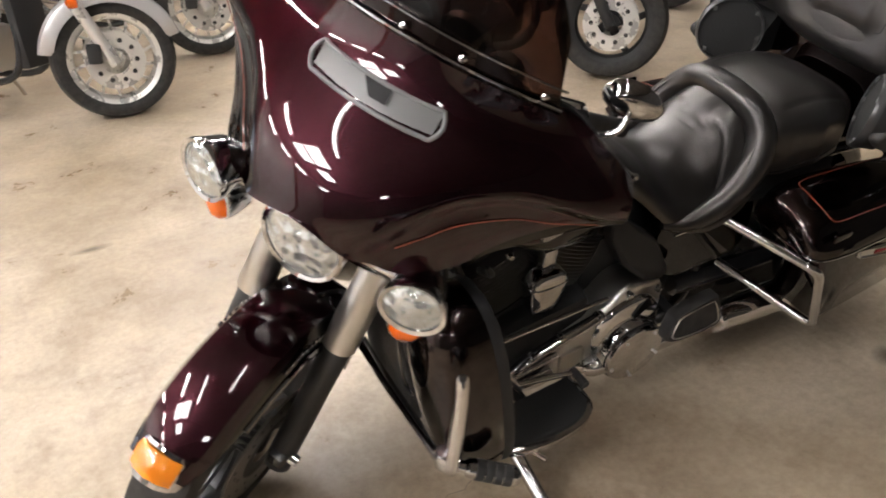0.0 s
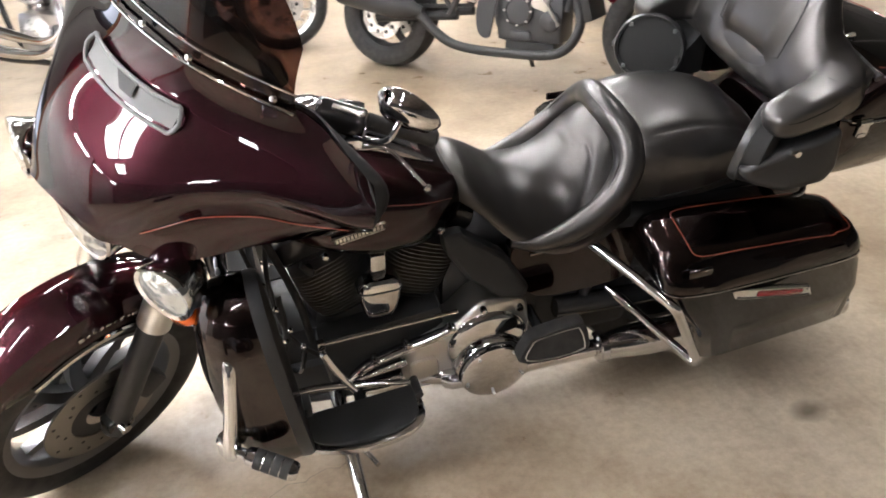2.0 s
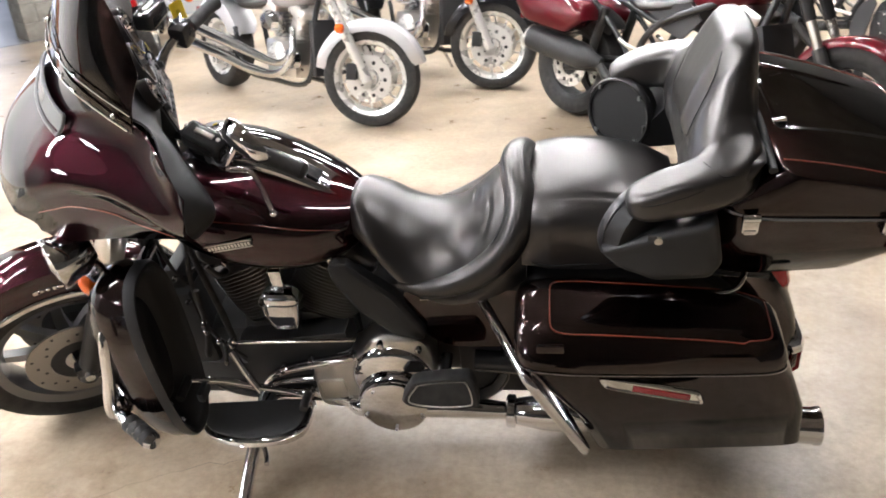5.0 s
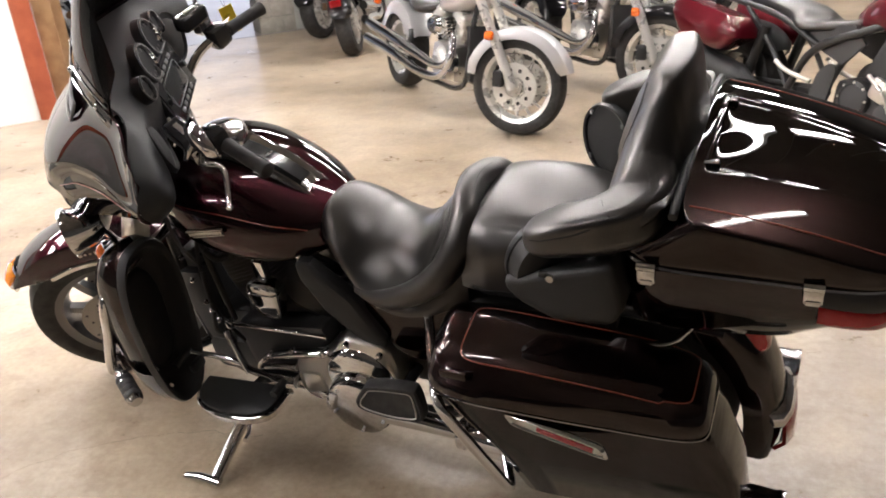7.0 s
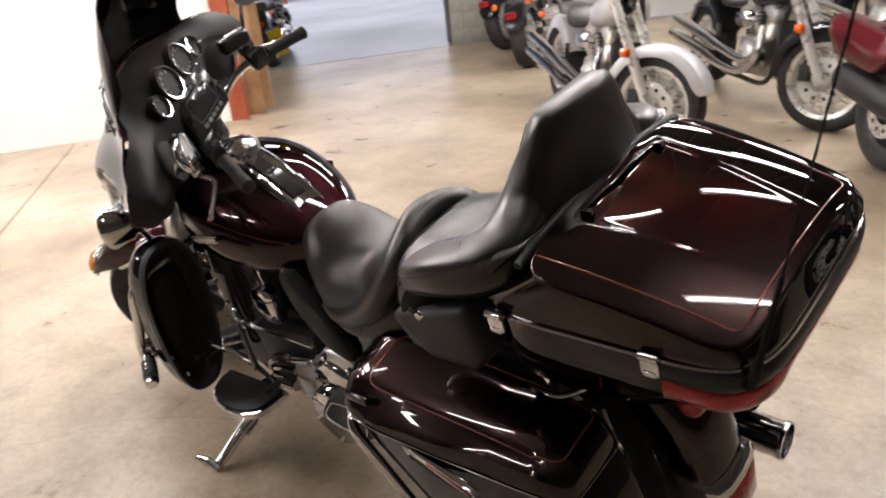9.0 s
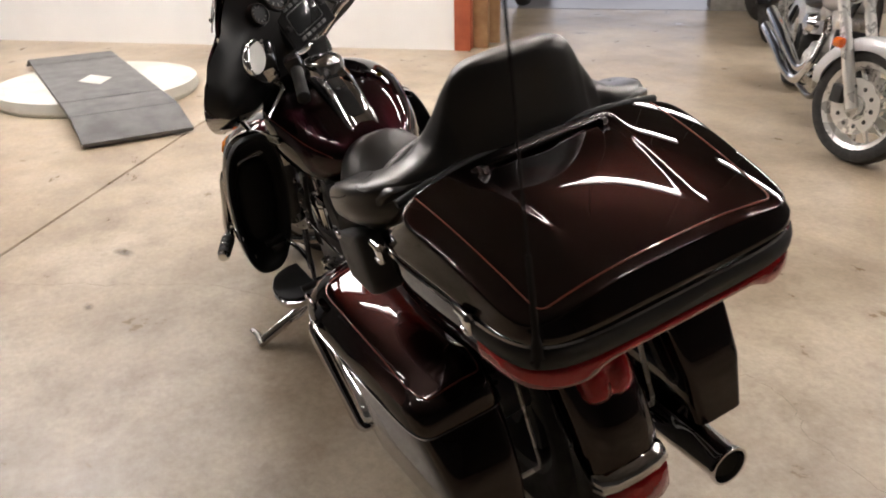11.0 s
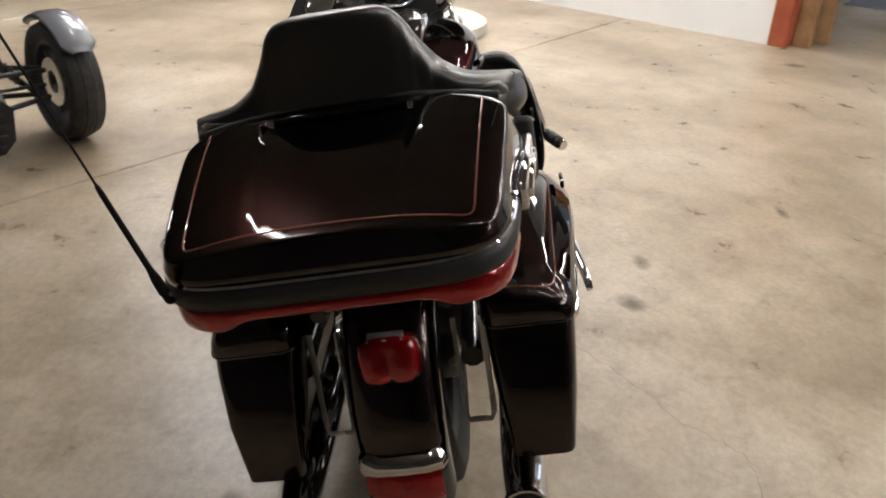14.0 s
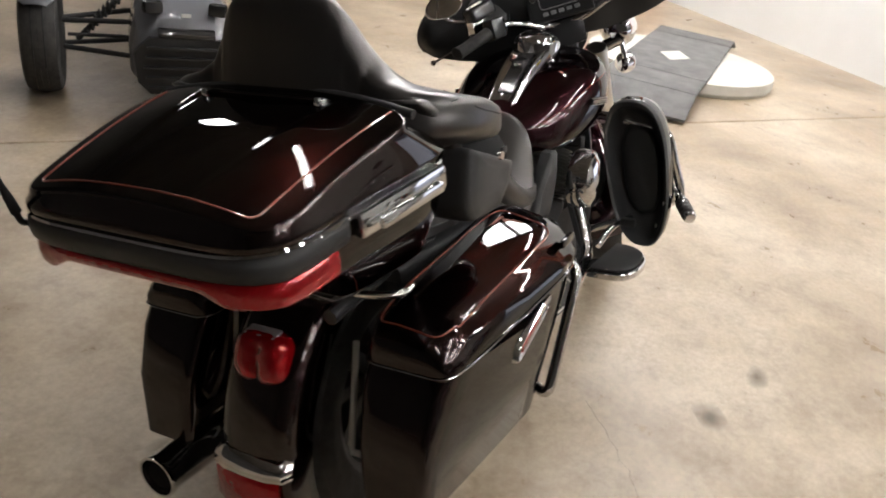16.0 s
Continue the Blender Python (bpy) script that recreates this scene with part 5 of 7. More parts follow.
# seat
PROF = [(-0.085, 0.745), (-0.105, 0.790), (-0.135, 0.814), (-0.19, 0.790), (-0.255, 0.752), (-0.32, 0.742), (-0.375, 0.757), (-0.42, 0.792), (-0.465, 0.840), (-0.505, 0.872), (-0.545, 0.875)]
HALF = [(-0.085, 0.055), (-0.14, 0.118), (-0.22, 0.168), (-0.33, 0.205), (-0.45, 0.203), (-0.545, 0.175)]
LOW = [(-0.085, 0.750), (-0.16, 0.720), (-0.25, 0.640), (-0.35, 0.606), (-0.45, 0.618), (-0.545, 0.655)]


def curve(table, x):
    xs = [p[0] for p in table[::-1]]
    ys = [p[1] for p in table[::-1]]
    return float(np.interp(x, xs, ys))


PROF_S, HALF_S, LOW_S = (spline(t, 6) for t in (PROF, HALF, LOW))
PIL = [(-0.535, 0.820), (-0.558, 0.862), (-0.60, 0.874), (-0.66, 0.879), (-0.74, 0.875), (-0.82, 0.858), (-0.88, 0.832)]
PIL_S = spline(PIL, 6)


def seat_section(x, top, hw, lo, e=3.0, n=30, arch=0.11):
    out = []
    for k in range(n):
        a = math.pi * k / (n - 1)
        c, s = math.cos(a), math.sin(a)
        y = hw * math.copysign(abs(c) ** (2 / e), c)
        t = top(x, y)
        out.append((x, y, lo + (t - lo) * abs(s) ** (2 / e)))
    return out


def rider_top(x, y):
    """Saddle-shaped pan: it falls towards the sides and climbs into the back bolster."""
    f = min(abs(y) / 0.2, 1.0)
    drop = float(np.interp(-x, (0.10, 0.18, 0.26, 0.34, 0.42, 0.55), (0.030, 0.048, 0.066, 0.085, 0.125, 0.165)))
    edge = -0.405 - 0.055 * math.sin(math.pi * min(1.0, f * 1.25))
    seam = 0.005 * math.exp(-((x - edge) / 0.005) ** 2)
    hollow = 0.008 * math.exp(-((x + 0.29) / 0.10) ** 2) * math.exp(-(y / 0.12) ** 2)
    return curve(PROF_S, min(max(x, -0.545), -0.085)) - drop * f ** 1.9 - seam - hollow


def pill_top(x, y):
    f = min(abs(y) / 0.19, 1.0)
    panel = 0.004 * math.exp(-((abs(y) - 0.135) / 0.006) ** 2) * ease(0.57, 0.62, -x)
    return curve(PIL_S, x) - 0.022 * f ** 3 - panel


rows = [seat_section(x, rider_top, curve(HALF_S, x), curve(LOW_S, x), 2.7, 60) for x in np.linspace(-0.085, -0.545, 150)]
seat_bm = skin(rows, None, True, True)
seat = P("rider_seat", seat_bm, LEATHER, None, "black leatherette bucket seat", 70)
# thick roll that wraps the back and sides of the bucket
roll = [(-0.518, 0.0, 0.868, 0.036), (-0.524, 0.055, 0.861, 0.036), (-0.534, 0.105, 0.838, 0.037), (-0.529, 0.147, 0.798, 0.037), (-0.497, 0.175, 0.742, 0.036), (-0.440, 0.188, 0.690, 0.033), (-0.370, 0.190, 0.652, 0.028), (-0.300, 0.186, 0.634, 0.020), (-0.235, 0.172, 0.640, 0.010)]
path_r = [(x, -y, z, r) for x, y, z, r in roll[:0:-1]] + roll
P("bolster", tube([p[:3] for p in path_r], [p[3] for p in path_r], sides=26, per=8), LEATHER, seat, "rolled seat bolster", 70)
for lift, ahead in ((0.024, 0.027), (0.030, -0.018)):
    line = [(x + ahead * (1.0 if z > 0.74 else 0.35), y * 1.02, z + lift * (1.0 if z > 0.74 else 0.8)) for x, y, z, r in path_r[2:-2]]
    P("seam", tube(line, 0.0016, sides=6, per=6), PIPING, seat)
rows = [seat_section(x, pill_top, float(np.interp(-x, (0.53, 0.60, 0.72, 0.82, 0.88), (0.172, 0.190, 0.192, 0.175, 0.14))), 0.700, 4.6, 60) for x in np.linspace(-0.535, -0.885, 60)]
pill_bm = skin(rows, None, True, True)
pill = P("pillion_seat", pill_bm, LEATHER, None, "black leatherette pillion seat", 70)
for s in (-1, 1):
    P("seam", tube([(x, float(np.interp(-x, (0.53, 0.60, 0.72, 0.82, 0.88), (0.172, 0.190, 0.192, 0.175, 0.14))) * s * 1.004, 0.708 + 0.05 * (-x - 0.56)) for x in np.linspace(-0.56, -0.87, 9)], 0.0018, sides=6), PIPING, pill)
skirt = [seat_section(x, lambda a, b: 0.668, float(np.interp(-x, (0.28, 0.40, 0.60, 0.86), (0.12, 0.165, 0.180, 0.15))), 0.620, 4.0, 16) for x in np.linspace(-0.28, -0.88, 14)]
P("seat_base", skin(skirt), PLASTIC, seat)

# backrest with wrap-round arms, speaker pods
def horseshoe():
    """Half of the wrap-round cushion, from the middle of the back to the tip of the arm:
    x, y, lower edge, upper edge, half thickness, lean of the top, squareness."""
    return spline([
        (-0.930, 0.000, 0.880, 1.203, 0.062, 0.066, 2.7), (-0.929, 0.040, 0.880, 1.2025, 0.062, 0.066, 2.7), (-0.926, 0.078, 0.882, 1.1995, 0.062, 0.064, 2.4),
        (-0.922, 0.108, 0.885, 1.187, 0.063, 0.060, 2.2), (-0.920, 0.134, 0.890, 1.160, 0.064, 0.055, 2.2), (-0.921, 0.157, 0.896, 1.126, 0.064, 0.050, 2.2),
        (-0.924, 0.181, 0.905, 1.093, 0.064, 0.044, 2.4), (-0.929, 0.206, 0.918, 1.067, 0.063, 0.038, 2.8), (-0.928, 0.230, 0.928, 1.049, 0.060, 0.032, 3.5),
        (-0.912, 0.256, 0.934, 1.038, 0.056, 0.024, 3.8), (-0.876, 0.277, 0.931, 1.024, 0.050, 0.012, 4.2), (-0.822, 0.285, 0.926, 1.008, 0.048, 0.008, 4.4),
        (-0.790, 0.289, 0.924, 0.993, 0.045, 0.004, 4.2), (-0.768, 0.290, 0.928, 0.982, 0.038, 0.0, 3.6), (-0.756, 0.290, 0.936, 0.973, 0.026, 0.0, 3.0), (-0.751, 0.290, 0.945, 0.964, 0.012, 0.0, 2.6)], 5)


def horseshoe_rings(s):
    half = horseshoe()
    rings = []
    for i, (x, y, z0, z1, h, lean, e) in enumerate(half):
        a, c = half[max(i - 1, 0)], half[min(i + 1, len(half) - 1)]
        d = Vector((c[0] - a[0], c[1] - a[1], 0)).normalized()
        if i == 0:
            d = Vector((0, 1, 0))
        tall = min(1.0, max(0.0, (z1 - z0 - 0.09) / 0.20))
        tall_base = ease(0.985, 1.060, z1)
        ring = []
        for u, v, _ in superring(0, 0, 1, 1, 0, e, 64):
            f = (v + 1) / 2
            thick = h * (1 - 0.42 * tall * f ** 1.8)
            belly = tall * (0.022 * (1 - ease(0.070, 0.122, y)) * ease(0.26, 0.44, f) + 0.010 * math.exp(-((f - 0.16) / 0.10) ** 2) * (1 - ease(0.10, 0.20, y))) if u < 0 else 0.0
            heel = 0.020 * tall_base * math.exp(-((f - 0.40) / 0.22) ** 2) if u > 0 else 0.0
            off = u * thick + lean * f - belly + heel * u
            # outwards is to the rear in the middle and to the side along the arm
            ring.append((x - d.y * off, (y + d.x * off) * s, z0 + (z1 - z0) * f))
        rings.append(ring)
    return rings


right = horseshoe_rings(-1)
left = horseshoe_rings(1)
back_bm = skin(right[::-1] + left[1:])
back_tree = BVHTree.FromBMesh(back_bm)
back = P("backrest", back_bm, LEATHER, None, "black leatherette wrap-round passenger backrest", 70)
for s in (-1, 1):
    P("seam", tube(drape(back_tree, [(-0.6, y * s, z) for y, z in ((0.118, 1.000), (0.120, 1.040), (0.117, 1.085), (0.108, 1.130), (0.088, 1.172))], (-1, 0, 0), 0.0), 0.002, sides=6), PIPING, back)
    P("seam", tube(drape(back_tree, [(x, 0.45 * s, z) for x, z in ((-0.775, 0.968), (-0.80, 0.974), (-0.83, 0.984), (-0.862, 0.994), (-0.89, 1.006))], (0, -s, 0), 0.0), 0.0018, sides=6), PIPING, back)
    # fold where the cushion of the arm meets the back
    P("seam", tube(drape(back_tree, [(x, 0.45 * s, z) for x, z in ((-0.872, 1.040), (-0.895, 1.030), (-0.920, 1.026), (-0.945, 1.024))], (0, -s, 0), 0.0), 0.0016, sides=6), PIPING, back)
P("centre_panel", tube(drape(back_tree, [(-0.6, y, z) for y, z in ((-0.118, 1.000), (-0.06, 0.978), (0, 0.974), (0.06, 0.978), (0.118, 1.000))], (-1, 0, 0), 0.0), 0.002, sides=6), PIPING, back)
for s in (-1, 1):
    # wedge pod: pointed front, flat top under the arm, straight bottom
    prof = fillet([(-0.702, 0, 0.846), (-0.738, 0, 0.922), (-0.925, 0, 0.936), (-0.945, 0, 0.83), (-0.925, 0, 0.795), (-0.815, 0, 0.788), (-0.735, 0, 0.815), (-0.702, 0, 0.846), (-0.738, 0, 0.922)], 0.012, 4)[5:-1]
    prof = [(p[0], p[2]) for p in prof]
    pod = P("speaker_pod", skin([[((p[0] if y > 0.25 else min(p[0], -0.825)) + (p[0] + 0.83) * g, (y - 0.16 * max(0, p[0] + 0.80)) * s, p[1] + (p[1] - 0.86) * g) for p in prof] for y, g in ((0.19, -0.05), (0.215, 0.0), (0.318, 0.0), (0.331, -0.015), (0.339, -0.05), (0.343, -0.11), (0.345, -0.30), (0.3455, -0.60))]), PLASTIC, None, "black speaker pod beside the pillion", 60)
    PM = Matrix.Translation((-0.775, 0.236 * s, 0.868)) @ pose(0, 0, 0, 0, 84, -52 * s)
    P("speaker_can", lathe([(0.050, -0.058), (0.084, -0.046), (0.092, -0.004)], PM, sides=40), PLASTIC, pod)
    P("speaker_ring", skin([[PM @ Vector((a * math.cos(t), a * math.sin(t), h)) for a, h in ((0.083, 0.000), (0.084, 0.008), (0.090, 0.010), (0.094, 0.002), (0.094, -0.010), (0.086, -0.010))] for t in np.linspace(0, 2 * math.pi, 49)], None, True, False), GUNMETAL, pod, "dark speaker rim")
    P("speaker_grille", lathe([(0.0, -0.004), (0.085, -0.004), (0.085, 0.002), (0.05, 0.005), (0.0, 0.006)], PM, sides=40), PAD, pod, "black cloth grille")
    for k in range(4):
        a = radians(45 + 90 * k)
        P("grille_clip", box(0.012, 0.010, 0.006, PM @ Matrix.Translation((0.082 * math.cos(a), 0.082 * math.sin(a), 0.008)), 0.002), GREYPLASTIC, pod)
    P("pod_button", box(0.018, 0.006, 0.012, Matrix.Translation((-0.80, 0.347 * s, 0.905)), 0.002), RUBBER, pod)
    P("pod_jack", lathe([(0.0, 0.004), (0.008, 0.004), (0.010, 0.0)], Matrix.Translation((-0.812, 0.346 * s, 0.897)) @ pose(0, 0, 0, -90 * s), sides=14), CHROME, pod)

# top box
pak = P("top_box", skin([superring(cx, 0, hx, hy, z, e, 72) for z, cx, hx, hy, e in (
(0.695, -1.04, 0.11, 0.15, 4), (0.712, -1.06, 0.145, 0.215, 4), (0.755, -1.10, 0.185, 0.270, 4.5), (0.805, -1.140, 0.222, 0.297, 5), (0.825, -1.158, 0.240, 0.306, 5.5), (0.860, -1.163, 0.246, 0.311, 5.5), (0.890, -1.163, 0.246, 0.311, 5.5))]), PAINT_DEEP, None, "black cherry top box with a hinged lid", 50)


def taper(x, y):
    """The box narrows towards the rear."""
    return y * (0.965 + 0.32 * (x + 1.16))


def rake(x, z):
    """The lid seam drops towards the rear."""
    return z + 0.085 * (x + 1.40) * min(1.0, max(0.0, (z - 0.75) / 0.13))


for v in pak.data.vertices:
    v.co.y = taper(v.co.x, v.co.y)
    v.co.z = rake(v.co.x, v.co.z)


def lid_top(x, y):
    """Bowed top with a lower middle panel whose front sinks into a scoop."""
    z = 1.055 - 0.101 * max(0.0, -(x + 0.93) / 0.45) ** 1.6 - 0.030 * (abs(y) / 0.30) ** 2.4
    b = -(x + 1.055)
    w = 0.150 - 0.115 * b
    f = 1 / (1 + math.exp(min(50.0, (abs(y) - w) / 0.0032)))
    step = 0.0050 * max(0.0, 1 - b / 0.34) * (1 / (1 + math.exp(min(50.0, -b / 0.003))))
    # the scoop ends in an arc
    r = math.hypot(b / 0.135, y / 0.165)
    scoop = 0.008 * max(0.0, 1 - r) ** 1.25 if b > 0 else 0.0
    return z - f * (step + scoop)


LX, LH, LY = -1.2095, 0.1825, 0.303
NX, NY = 96, 132


def squircle(a, b, e):
    """Carries a point of the square to a rounded square of exponent e."""
    m = max(abs(a), abs(b))
    q = (abs(a / m) ** e + abs(b / m) ** e) ** (1 / e) if m > 1e-6 else 1.0
    return a / q, b / q


au, bu = np.linspace(-1, 1, NX + 1), np.linspace(-1, 1, NY + 1)
rim = [(a, -1.0) for a in au[:-1]] + [(1.0, b) for b in bu[:-1]] + [(a, 1.0) for a in au[:0:-1]] + [(-1.0, b) for b in bu[:0:-1]]
lid_rings = []
for zz, g in ((0.894, 0.0), (0.898, 0.003), (0.910, 0.003)):
    pts = [squircle(a, b, 6.2) for a, b in rim]
    lid_rings.append([(-1.163 + (0.246 + g) * p, (0.310 + g) * q, 0) for p, q in pts])
    lid_rings[-1] = [(x, y, rake(x, zz)) for x, y, _ in lid_rings[-1]]
# the top is set back from the seam, so that the front face leans under the backrest
for f, drop in ((1.0, 0.009), (0.9965, 0.0035), (0.990, 0.0008), (0.980, 0.0)):
    pts = [squircle(a, b, 8.0) for a, b in rim]
    pts = [(LX + LH * f * p, LY * f * q) for p, q in pts]
    lid_rings.append([(x, y, max(rake(x, 0.916), lid_top(x, y) - drop)) for x, y in pts])
lid_bm = skin([[(x, taper(x, y), z) for x, y, z in r] for r in lid_rings], None, True, False)
top = []
for a in au:
    row = []
    for b in bu:
        p, q = squircle(float(a), float(b), 8.0)
        x, y = LX + LH * 0.980 * p, LY * 0.980 * q
        row.append(lid_bm.verts.new((x, taper(x, y), max(rake(x, 0.916), lid_top(x, y)))))
    top.append(row)
for r0, r1 in zip(top, top[1:]):
    for k in range(NY):
        lid_bm.faces.new((r0[k], r1[k], r1[k + 1], r0[k + 1]))
bmesh.ops.remove_doubles(lid_bm, verts=lid_bm.verts[:], dist=0.00002)
bmesh.ops.recalc_face_normals(lid_bm, faces=lid_bm.faces[:])
lid_tree = BVHTree.FromBMesh(lid_bm)
lid = P("lid", lid_bm, PAINT_DEEP, pak, "glossy dark cherry lid", 50)
turns = [Vector(p) for p in fillet([(-1.045, 0.256, 1.3), (-1.368, 0.256, 1.3), (-1.368, -0.256, 1.3), (-1.045, -0.256, 1.3)], 0.022, 6)]
st = []
for p, q in zip(turns, turns[1:]):
    n = max(1, int((q - p).length / 0.008))
    st += [p.lerp(q, k / n) for k in range(n)]
st = [(p.x, taper(p.x, p.y), p.z) for p in st + turns[-1:]]
P("pinstripe", tube(drape(lid_tree, st, (0, 0, -1), 0.0004), 0.0015, sides=6, per=1), STRIPE, lid)
seal = [(x, taper(x, y), rake(x, 0.892)) for x, y, _ in superring(-1.163, 0, 0.2495, 0.3135, 0, 5.5, 72)]
P("lid_seal", tube(seal, 0.0045, sides=6, per=1, closed=True), CHROME, pak, "thin bright lid seam")


def band(z0, z1, grow, x_front, material, name, label, deepen=0.0, lift=0.0, swell=1.0):
    rows = []
    base = [(x, y) for x, y, _ in superring(-1.163, 0, 0.2475 + grow, 0.313 + grow, 0, 5.5, 144) if x < x_front]
    k = max(range(len(base)), key=lambda i: math.dist(base[i], base[i - 1]))
    base = base[k:] + base[:k]
    n = len(base)
    for k, out in ((0.0, 0.0), (0.15, 0.007), (0.5, 0.010), (0.85, 0.008), (1.0, 0.0)):
        row = []
        for x, y in base:
            corner = ease(0.15, 0.22, abs(y))
            lo = z0 - deepen * corner
            out_ = out * swell
            row.append((-1.163 + (x + 1.163) * (1 + out_ / 0.25), taper(x, y) * (1 + out_ / 0.31), lo + (z1 - lo) * k + 0.35 * lift * max(0.0, x + 1.36)))
        rows.append(row)
    return P(name, sheet_thick(skin(rows, None, False), 0.004), material, pak, label, 50)


band(0.850, 0.891, 0.001, -1.235, PLASTIC, "lamp_hood", "matt black lamp hood", 0.0, 0.5, 0.7)
band(0.829, 0.849, -0.002, -1.25, REDLENS, "wrap_lamp", "wrap-round red lamp", 0.020, 0.5, 0.45)
for x in (-0.985, -1.255):
    yo = taper(x, 0.318)
    zl = 0.884 + 0.085 * (x + 1.40)
    la = P("latch", box(0.032, 0.010, 0.034, Matrix.Translation((x, yo + 0.003, zl)), 0.004), CHROME, pak, "chrome toggle latch")
    P("latch_hook", lathe([(0.0, -0.016), (0.008, -0.016), (0.008, 0.016), (0.0, 0.016)], Matrix.Translation((x, yo + 0.004, zl + 0.017)) @ pose(0, 0, 0, 0, 90), sides=14), CHROME, la)
    P("latch_tongue", box(0.024, 0.008, 0.010, Matrix.Translation((x, yo + 0.006, zl - 0.014)), 0.003), CHROME, la)
hin = P("hinge_cover", box(0.225, 0.020, 0.042, Matrix.Translation((-1.118, -taper(-1.118, 0.322), 0.902)) @ pose(0, 0, 0, 0, -5, -6), 0.007), CHROME, pak, "long chrome hinge cover")
P("hinge_step", box(0.165, 0.026, 0.020, Matrix.Translation((-1.105, -taper(-1.105, 0.326), 0.892)) @ pose(0, 0, 0, 0, -5, -6), 0.005), CHROME, hin)
P("hinge_screw", lathe([(0.0, 0.003), (0.005, 0.003), (0.006, 0.0)], Matrix.Translation((-1.04, -taper(-1.04, 0.334), 0.905)) @ pose(0, 0, 0, 90), sides=12), PLASTIC, hin)
# padded mount that fills the wedge between the cushion and the leaning lid front
mount = []
for z, x0, x1, hy in ((0.925, -0.880, -0.925, 0.306), (0.945, -0.880, -0.940, 0.312), (0.985, -0.885, -0.976, 0.309), (1.015, -0.900, -1.005, 0.303), (1.030, -0.930, -1.018, 0.290), (1.034, -0.940, -1.016, 0.280)):
    mount.append([(x, y, z) for x, y, _ in superring((x0 + x1) / 2, 0, (x0 - x1) / 2, hy, 0, 6, 48)])
P("backrest_mount", skin(mount), LEATHER, back, "", 50)
# black gasket between lid and backrest
gasket = [(-1.022, y, lid_top(-1.03, y) - 0.004) for y in np.linspace(0, 0.285, 6)]
P("gasket", tube([(x, -y, z) for x, y, z in gasket[:0:-1]] + gasket, 0.0085, sides=10, per=4), PLASTIC, pak, "black gasket behind the backrest")
for y in (-0.128, 0.128):
    P("front_bracket", box(0.030, 0.012, 0.016, Matrix.Translation((-1.062, y, lid_top(-1.066, 0.16))) @ pose(0, 0, 0, 0, 14), 0.004), CHROME, pak, "small chrome lid bracket")
P("scoop_bar", box(0.012, 0.250, 0.010, Matrix.Translation((-1.055, 0, lid_top(-1.06, 0.16) + 0.001)), 0.004), PAINT_DEEP, pak)
rack = tube([(-0.90, 0.22, 0.655), (-0.98, 0.225, 0.660), (-1.02, 0.20, 0.665), (-1.05, 0.12, 0.670), (-1.055, 0, 0.670), (-1.05, -0.12, 0.670), (-1.02, -0.20, 0.665), (-0.98, -0.225, 0.660), (-0.90, -0.22, 0.655)], 0.008)
P("luggage_rack", rack, CHROME, None, "chrome rack under the top box")
ant0, adir = Vector((-1.408, 0.264, 0.930)), Vector((-0.235, 0.068, 0.970)).normalized()
ante = P("antenna", rod(ant0, ant0 + adir * 0.90, 0.0018, sides=8), WHIP, None, "thin black whip antenna")
P("antenna_base", lathe([(0.0, 0.0), (0.009, 0.0), (0.008, 0.03), (0.005, 0.05), (0.0042, 0.20), (0.003, 0.21)], along(ant0 - adir * 0.04, ant0 + adir)[0], sides=14), WHIP, ante)
P("antenna_foot", tube([(-1.368, 0.256, 0.868), (-1.392, 0.262, 0.872), tuple(ant0 - adir * 0.03)], 0.0055, sides=10), WHIP, ante)

